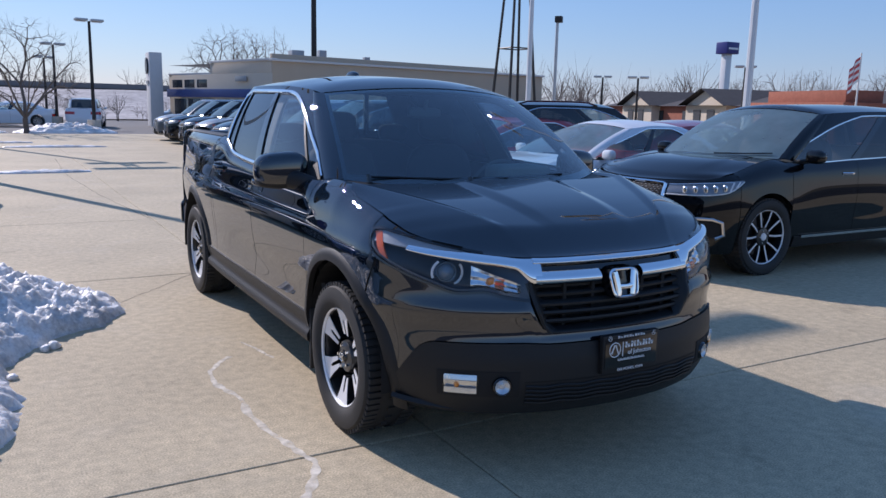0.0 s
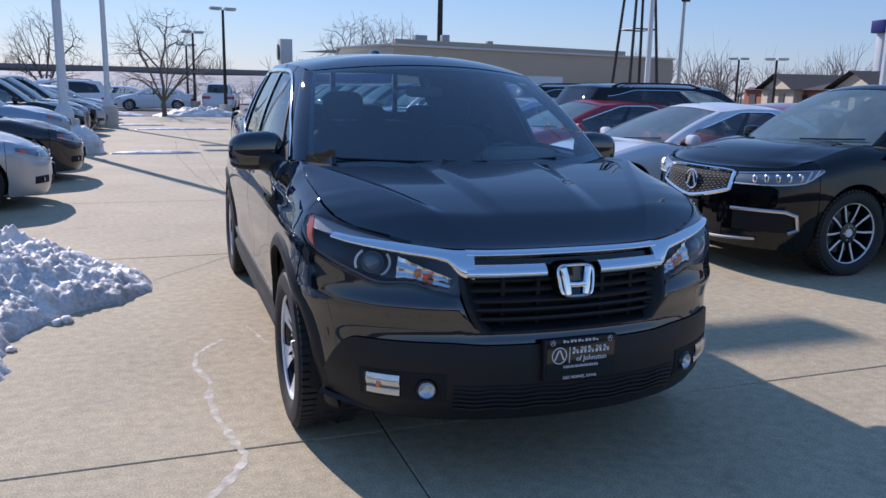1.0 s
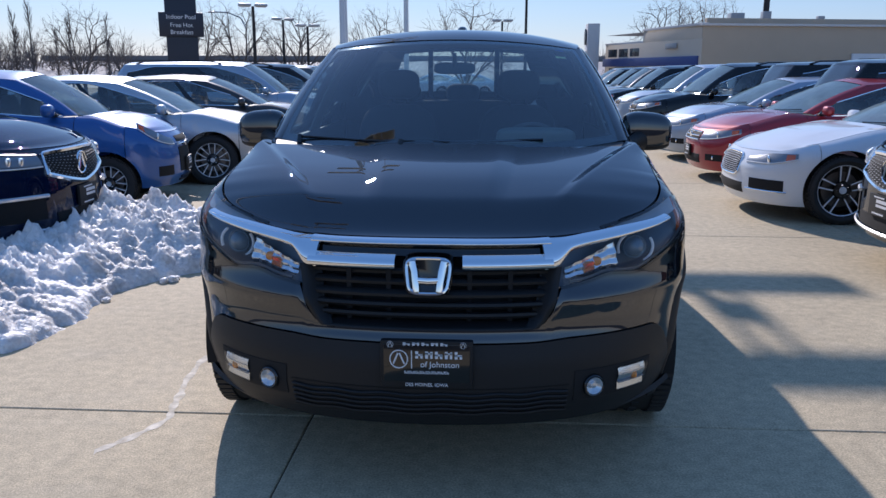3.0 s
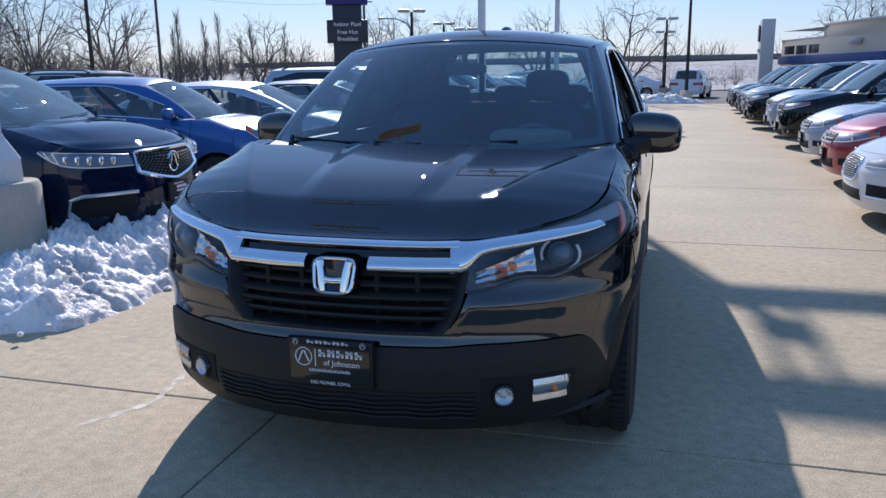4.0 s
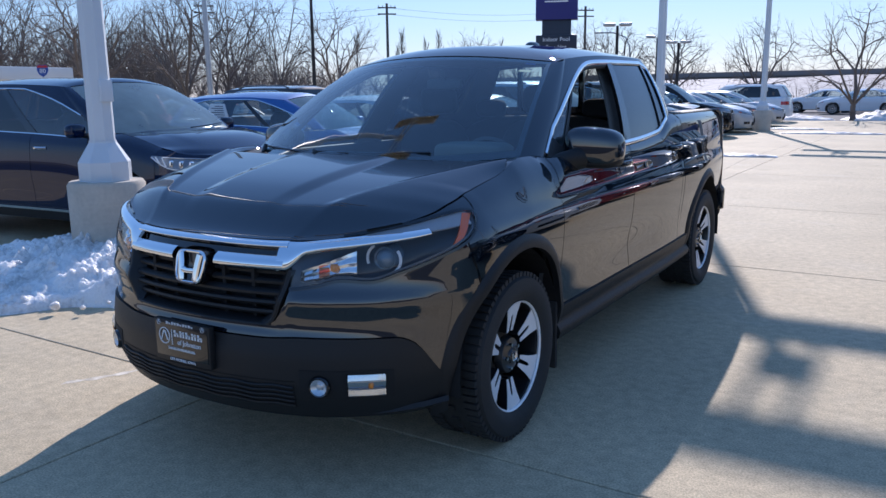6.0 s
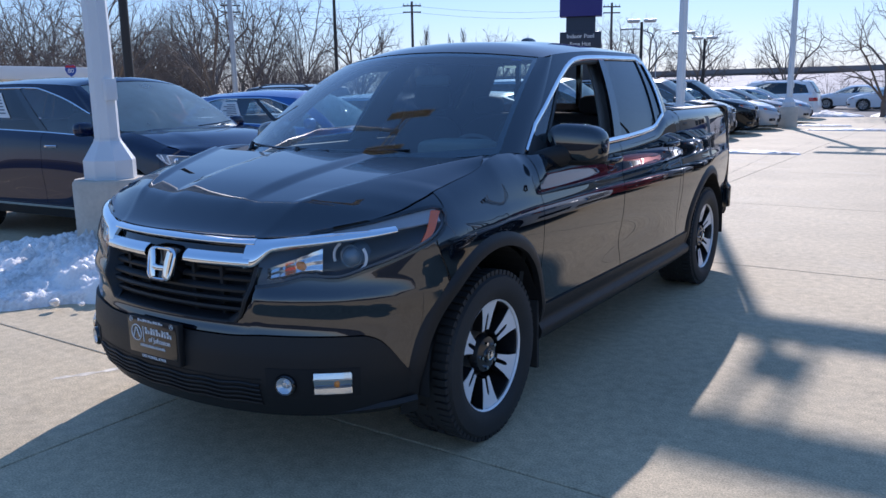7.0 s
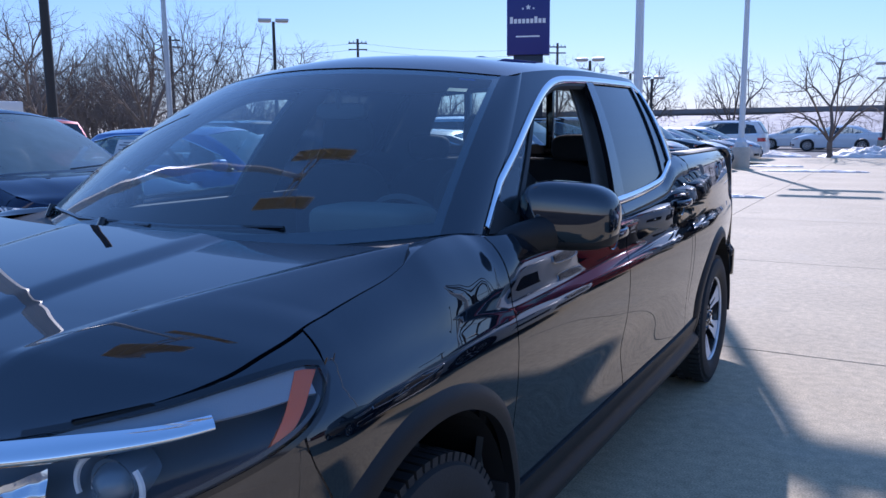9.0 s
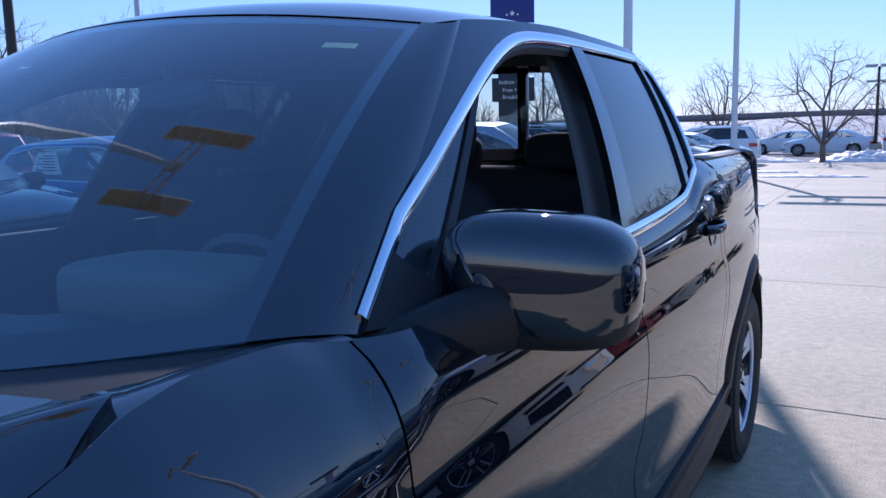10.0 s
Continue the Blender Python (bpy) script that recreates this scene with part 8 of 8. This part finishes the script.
for x, z, r in ((0, 7.38, 0.15), (-0.27, 7.32, 0.07), (0.27, 7.32, 0.07)):
    star = bmesh.new()
    prism(star, [((r if k % 2 == 0 else r * 0.42) * math.sin(k * math.pi / 5), (r if k % 2 == 0 else r * 0.42) * math.cos(k * math.pi / 5)) for k in range(10)], 0.0, 0.012)
    bmesh.ops.transform(star, matrix=pose(x, -0.152, z, 90), verts=star.verts)
    part("star", star, WHITE, top_p)
hs.matrix_basis = HS


def tree_mesh(seed, h, spread, depth=5, lean=0.0, thin=1.0, branch=3, up=0.35, trunk_part=0.30, wide=1.0, twigs=3):
    """Bare limbs that fork from a tapered trunk towards the tips of a rounded, uneven crown."""
    rnd = random.Random(seed)
    trunk, crown = bmesh.new(), bmesh.new()
    half = 0.36 * h * wide
    mid = h * (0.52 + 0.2 * trunk_part)
    tips = []
    for k in range(int(75 * depth)):
        a, z = rnd.uniform(0, math.tau), rnd.uniform(-0.75, 1.0)
        lump = 1 + 0.10 * math.sin(3 * a + seed) + 0.08 * math.sin(5 * a + 2 * seed + 4 * z)
        r = rnd.uniform(0.50, 1.0) ** 0.5 * lump
        c = math.sqrt(max(0.0, 1 - z * z))
        tips.append(Vector((math.cos(a) * c * half * r + lean * h * 0.3, math.sin(a) * c * half * r, mid + z * r * (h - mid))))

    def limb(q, e, r0, r1, level):
        m = q.lerp(e, 0.5) + Vector((rnd.uniform(-1, 1), rnd.uniform(-1, 1), rnd.uniform(-1.2, 0.3))) * 0.038 * (e - q).length
        sides = 6 if level < 2 else (5 if level < 4 else 3)
        rod(crown, q, m, r0, (r0 + r1) / 2, sides, caps=False)
        rod(crown, m, e, (r0 + r1) / 2, r1, sides, caps=False)
        return m

    def fork(q, group, level):
        size = lambda n: h * thin * 0.0019 * n ** 0.48
        if len(group) == 1:
            e = group[0]
            m = limb(q, e, size(1), size(1) * 0.45, 5)
            for k in range(twigs):
                d = (e - q) * rnd.uniform(0.25, 0.5) + Vector((rnd.uniform(-1, 1), rnd.uniform(-1, 1), rnd.uniform(-0.1, 1))) * 0.030 * h
                o = m.lerp(e, rnd.uniform(-0.3, 1.0))
                rod(crown, o, o + d, size(1) * 0.55, size(1) * 0.3, 3, caps=False)
            return
        seeds = rnd.sample(group, min(len(group), (6 if level < 1 else rnd.choice((2, 2, 3)))))
        parts = [[] for _ in seeds]
        for e in group:
            parts[min(range(len(seeds)), key=lambda i: (e - seeds[i]).length)].append(e)
        for sub_group in parts:
            if not sub_group:
                continue
            c = sum(sub_group, Vector()) / len(sub_group)
            if len(sub_group) == 1:
                fork(q, sub_group, level + 1)
                continue
            e = q.lerp(c, rnd.uniform(0.30, 0.46) if level < 2 else rnd.uniform(0.38, 0.6))
            e.z += 0.035 * h * max(0.0, 1 - level * 0.3)
            limb(q, e, size(len(sub_group)) * 1.12, size(len(sub_group)), level)
            fork(e, sub_group, level + 1)
    bole = h * trunk_part * 0.8
    r = h * thin * 0.0019 * len(tips) ** 0.48
    q = Vector((0, 0, -0.05 * h))
    for k in range(1, 5):
        e = Vector((lean * bole * k / 4 + rnd.uniform(-1, 1) * 0.006 * h, rnd.uniform(-1, 1) * 0.006 * h, bole * k / 4))
        rod(trunk, q, e, r * (1.45 if k == 1 else 1.16 - 0.04 * k), r * (1.12 - 0.04 * k), 8, caps=False)
        q = e
    fork(q, tips, 0)
    return trunk, crown


def plant(x, y, seed, h, spread, depth=5, label="bare winter tree with spreading grey limbs", **kw):
    t = thing("tree", label, "tree", "bare trees")
    a, b = tree_mesh(seed, h, spread, depth, **kw)
    part("trunk", a, BARK, t, sharp=60)
    part("crown", b, BARK, t, sharp=60)
    t.matrix_basis = pose(x, y, 0, 0, 0, seed * 47)
    return t


plant(-1.11, 39.6, 11, 5.15, 0.95, 7, branch=3, trunk_part=0.17, thin=0.62, wide=1.45, up=0.35, label="bare winter tree with a broad rounded crown")
t2 = plant(-12.0, 48.0, 5, 5.7, 0.9, 7, branch=3, trunk_part=0.2, thin=0.6, wide=1.2, up=0.35)
t3 = plant(-7.97, 54.2, 8, 6.0, 0.9, 7, branch=3, trunk_part=0.2, thin=0.6, wide=1.2, up=0.35)
for x, y, s, src in ((-17, 52, 1.1, t2), (-21, 55, 1.1, t3), (14.5, 64, 1.35, t2), (18.0, 66, 1.3, t3), (80, 66, 1.15, t2), (86, 62, 1.2, t3), (84, 50, 1.1, t3), (92, 56, 1.3, t2), (-40, 34, 1.5, t3), (-29, 36, 1.2, t2), (-36, 24, 1.4, t2), (-24, 44, 0.95, t2)):
    copy_thing(src, Matrix.Translation((x, y, 0)) @ Matrix.Rotation(x * 1.7, 4, "Z") @ Matrix.Scale(s, 4))


def poplar(x, y, h, seed):
    t = thing("poplar", "slim upright bare poplar", "tree", "poplars")
    rnd = random.Random(seed)
    a, b = bmesh.new(), bmesh.new()
    rod(a, (0, 0, -0.3), (0, 0, h), h * 0.016, 0.01, 6)
    for k in range(70):
        z = rnd.uniform(0.08, 0.92) * h
        an = rnd.uniform(0, math.tau)
        r = 0.075 * h * (1 - abs(z / h - 0.45))
        p = Vector((0, 0, z))
        q = p + Vector((math.cos(an) * r, math.sin(an) * r, 0.13 * h))
        rod(b, p, q, 0.022, 0.006, 3, caps=False)
        rod(b, p.lerp(q, 0.4), p.lerp(q, 0.4) + Vector((math.cos(an + 1) * r * 0.5, math.sin(an + 1) * r * 0.5, 0.1 * h)), 0.012, 0.004, 3, caps=False)
    part("trunk", a, BARK, t)
    part("crown", b, BARK, t)
    t.location = (x, y, 0)


for k, (turned, h) in enumerate(((-37.3, 6.3), (-34.4, 5.4), (-34.1, 6.6), (-32.4, 5.85), (-31.5, 6.3), (-30.1, 4.55), (-29.3, 5.5), (-27.1, 5.65))):
    x, y = 1.56 + 66 * math.sin(radians(turned)), -2.3 + 66 * math.cos(radians(turned))
    poplar(x, y, h, k)


def woods(name, seed, places, h0, h1, label, depth=0.65, thin=1.6, twigs=2):
    """A far belt of bare trees, joined."""
    rnd = random.Random(seed)
    kinds = [tree_mesh(seed * 10 + k, 1.0, 0.85, depth, thin=thin, up=0.3, branch=3, trunk_part=0.26, wide=1.2, twigs=twigs) for k in range(5)]
    data = []
    for a, b in kinds:
        co, fc = [], []
        for bm in (a, b):
            bm.verts.ensure_lookup_table()
            off = len(co)
            bm.verts.index_update()
            co += [tuple(v.co) for v in bm.verts]
            fc += [tuple(v.index + off for v in f.verts) for f in bm.faces]
            bm.free()
        data.append((np.array(co), fc))
    vs, fs, n = [], [], 0
    for x, y in places:
        co, fc = data[rnd.randrange(5)]
        s = rnd.uniform(h0, h1)
        a = rnd.uniform(0, math.tau)
        m = np.array(((math.cos(a), -math.sin(a), 0), (math.sin(a), math.cos(a), 0), (0, 0, 1)))
        vs.append((co * s) @ m.T + np.array((x, y, 0)))
        fs += [tuple(i + n for i in f) for f in fc]
        n += len(co)
    me = bpy.data.meshes.new(name)
    me.from_pydata(np.concatenate(vs).tolist(), [], fs)
    me.materials.append(BARK)
    return tagged(new(name, me), label, "woods", kind="stuff")


rnd = random.Random(4)
woods("woods", 3, [(-1.5 + 72 * math.sin(a) * k, -2 + 72 * math.cos(a) * k) for a, k in ((radians(rnd.uniform(-78, -41)), rnd.uniform(0.85, 1.35)) for _ in range(60))], 6.5, 12.5, "belt of bare winter woods beyond the lot", 2.2, 0.50, 3)
woods("woods_mass", 21, [(1.5 + 92 * math.sin(a) * k, -2 + 92 * math.cos(a) * k) for a, k in ((radians(rnd.uniform(-80, -50)), rnd.uniform(0.9, 1.15)) for _ in range(85))], 6.5, 10.5, "dense brown mass of bare woods", 1.3, 0.9, 3)
woods("woods_edge", 15, [(1.5 + 112 * math.sin(a) * k, -2 + 112 * math.cos(a) * k) for a, k in ((radians(rnd.uniform(-76, -25.5)), rnd.uniform(0.9, 1.15)) for _ in range(190))], 3.6, 7.2, "dense brown far edge of bare woods")
woods("far_woods", 5, [(rnd.uniform(-150, 130), rnd.uniform(150, 185)) for _ in range(120)], 6.0, 9.5, "far bare tree line on the horizon", 0.45, 1.9, 1)
woods("scrub", 7, [(rnd.uniform(-30, 14), rnd.uniform(66, 90)) for _ in range(110)], 1.0, 2.4, "bare brush on the snowy slope", 0.45, 1.6, 1)
woods("brush", 12, [(-1.5 + 62 * math.sin(a) * k, -2 + 62 * math.cos(a) * k) for a, k in ((radians(rnd.uniform(-80, -30)), rnd.uniform(0.95, 1.4)) for _ in range(130))], 2.0, 5.0, "dense bare brush at the foot of the woods")
woods("hotel_woods", 9, [(rnd.uniform(60, 130), rnd.uniform(70, 110)) for _ in range(70)], 5.0, 9.0, "bare tree line behind the hotel", 0.5, 1.6, 1)


def snow_heap(name, label, cx, cy, rx, ry, h, turn, seed, rough=1.0, n=64, exponent=1.0):
    """A heap of crusted old snow: a mound broken into lumps, with a ragged edge."""
    b = bmesh.new()
    rows = []
    m = n // 2
    for j in range(m + 1):
        ring = []
        for k in range(n):
            a = k * math.tau / n
            rr = j / m
            edge_r = 1 + 0.20 * noise.noise(Vector((math.cos(a) * 2.2, math.sin(a) * 2.2, seed))) + 0.06 * noise.noise(Vector((math.cos(a) * 9, math.sin(a) * 9, seed)))
            x, y = math.cos(a) * rx * rr * edge_r, math.sin(a) * ry * rr * edge_r
            p = Vector((x * 3.0, y * 3.0, seed * 1.7))
            lump = noise.fractal(p, 0.6, 2.1, 6) * 0.35 + abs(noise.noise(p * 2.2)) * 0.25
            z = h * ((1 - rr ** 2) ** exponent) * (0.75 + lump * rough * 0.9)
            z = max(0.0, z) + (0.02 + 0.035 * abs(noise.noise(p * 3))) * (1 if rr < 0.97 else 0)
            if rr == 1:
                z = -0.01
            ring.append(b.verts.new((x, y, z)))
        rows.append(ring)
    for j in range(m):
        for k in range(n):
            if j == 0:
                b.faces.new((rows[0][0], rows[1][k], rows[1][(k + 1) % n]))
            else:
                b.faces.new((rows[j][k], rows[j + 1][k], rows[j + 1][(k + 1) % n], rows[j][(k + 1) % n]))
    loose = [v for v in b.verts if not v.link_faces]
    bmesh.ops.delete(b, geom=loose, context="VERTS")
    o = part(name, b, SNOW, None, sharp=80)
    tagged(o, label, "snow")
    o.matrix_basis = pose(cx, cy, 0, 0, 0, turn)
    return o


def snow_bank():
    """The big bank beside the aisle: one crusted sheet with a ragged melting edge, ploughed up round the lamp base."""
    edge = spline((0.6, -3.9), (0.95, -2.95), (1.3, -2.72), (1.6, -2.33), (2.1, -2.34), (2.6, -2.38), (3.1, -2.12), (3.45, -1.70), (3.9, -1.56), (4.3, -1.72), (4.8, -2.3), (5.3, -3.1), (5.7, -4.0))
    b = bmesh.new()
    nx, ny = 230, 280
    grid = {}
    for i in range(nx + 1):
        for j in range(ny + 1):
            y = lerp(0.55, 5.75, j / ny)
            x = lerp(-5.6, -1.35, i / nx)
            p = Vector((x, y, 0.0))
            rag = 0.10 * noise.noise(p * 2.3) + 0.06 * noise.noise(p * 6.0) + 0.03 * noise.noise(p * 15)
            d = min(edge(y) + rag - x, (y - 0.85) * 0.9 + 1.6 * rag, x + 5.35 + 1.6 * rag, 5.6 - y + rag)
            ridge = 0.27 * math.exp(-((x + 2.95) / 0.95) ** 2 - ((y - 4.0) / 0.75) ** 2) + 0.18 * math.exp(-((x + 3.6) / 0.9) ** 2 - ((y - 2.3) / 0.9) ** 2) + 0.15 * math.exp(-((x + 2.9) / 0.6) ** 2 - ((y - 2.4) / 1.3) ** 2) + 0.10
            ridge *= smooth(-5.6, -4.6, x)
            lump = noise.fractal(p * 2.6, 1.0, 2.1, 5)
            cells = 1.5 * noise.noise(p * 3.6) ** 2 + 0.8 * noise.noise(p * 8.5 + Vector((3, 1, 0))) ** 2 + 0.9 * noise.noise(p * 17.0) ** 2 + 0.25 * abs(noise.noise(p * 31.0))
            crag = sum(amp * (2.6 * abs(noise.noise(p * f + Vector((f, 0, 0)))) - 0.7) for f, amp in ((6.0, 0.024), (13.0, 0.019), (29.0, 0.011)))
            z = ridge * (1 - math.exp(-max(d, 0) / 0.30)) * (0.82 + 0.20 * lump + 0.36 * cells) + crag * smooth(0.0, 0.22, d) + 0.035 * smooth(0, 0.06, d) + 0.03 * cells * smooth(0, 0.2, d)
            grid[i, j] = (b.verts.new((x, y, z if d > 0 else -0.01)), d)
    for i in range(nx):
        for j in range(ny):
            q = [grid[i, j], grid[i + 1, j], grid[i + 1, j + 1], grid[i, j + 1]]
            if max(k[1] for k in q) > 0:
                b.faces.new([k[0] for k in q])
    bmesh.ops.delete(b, geom=[v for v in b.verts if not v.link_faces], context="VERTS")
    o = part("snow_bank", b, SNOW, None, sharp=80)
    return tagged(o, "ragged bank of dirty crusted snow round the lamp base", "snow")


BANK = snow_bank()
crnd = random.Random(8)
for k in range(46):
    ca, cr = crnd.uniform(0.7, 5.2), crnd.uniform(0.012, 0.045)
    cx_ = spline((0.6, -3.9), (0.95, -2.95), (1.6, -2.33), (2.6, -2.38), (3.1, -2.12), (3.9, -1.56), (4.8, -2.3), (5.7, -4.0))(ca) + crnd.uniform(-0.25, 0.12)
    cb_ = bmesh.new()
    bmesh.ops.create_icosphere(cb_, subdivisions=3, radius=cr)
    for v in cb_.verts:
        v.co *= 1 + 0.75 * noise.noise(v.co * 19 + Vector((k, 0, 0))) - 0.5 * abs(noise.noise(v.co * 55 + Vector((k, 0, 0))))
        v.co.z *= 0.75
    o_ = part("snow_lump", cb_, SNOW, BANK, sharp=80)
    o_.location = (cx_, ca, cr * 0.35 + (0.05 if cx_ < -2.4 else 0.0))
snow_heap("snow_mound", "snow between the parked cars", -5.0, 5.4, 1.4, 0.7, 0.16, 0, 21, n=64)
snow_heap("snow_mound", "snow heap over the lamp base", -3.4, 17.15, 0.78, 0.65, 0.78, 0, 30, rough=0.55, exponent=0.5, n=48)
snow_heap("snow_mound", "long snow bank under the tree", 0.7, 40.1, 2.2, 1.0, 0.5, 0, 33, n=56)
snow_heap("snow_mound", "snow bank at the far kerb", -4.2, 40.0, 2.2, 0.8, 0.3, 0, 36, n=40)
snow_heap("snow_streak", "thin streak of leftover snow", -1.5, 16.6, 1.0, 0.16, 0.05, 4, 41, n=40)
snow_heap("snow_streak", "thin streak of leftover snow", -0.6, 27.0, 1.6, 0.2, 0.05, 2, 44, n=40)
snow_heap("snow_streak", "thin streak of leftover snow", -2.2, 30.0, 1.0, 0.2, 0.05, 2, 47, n=40)
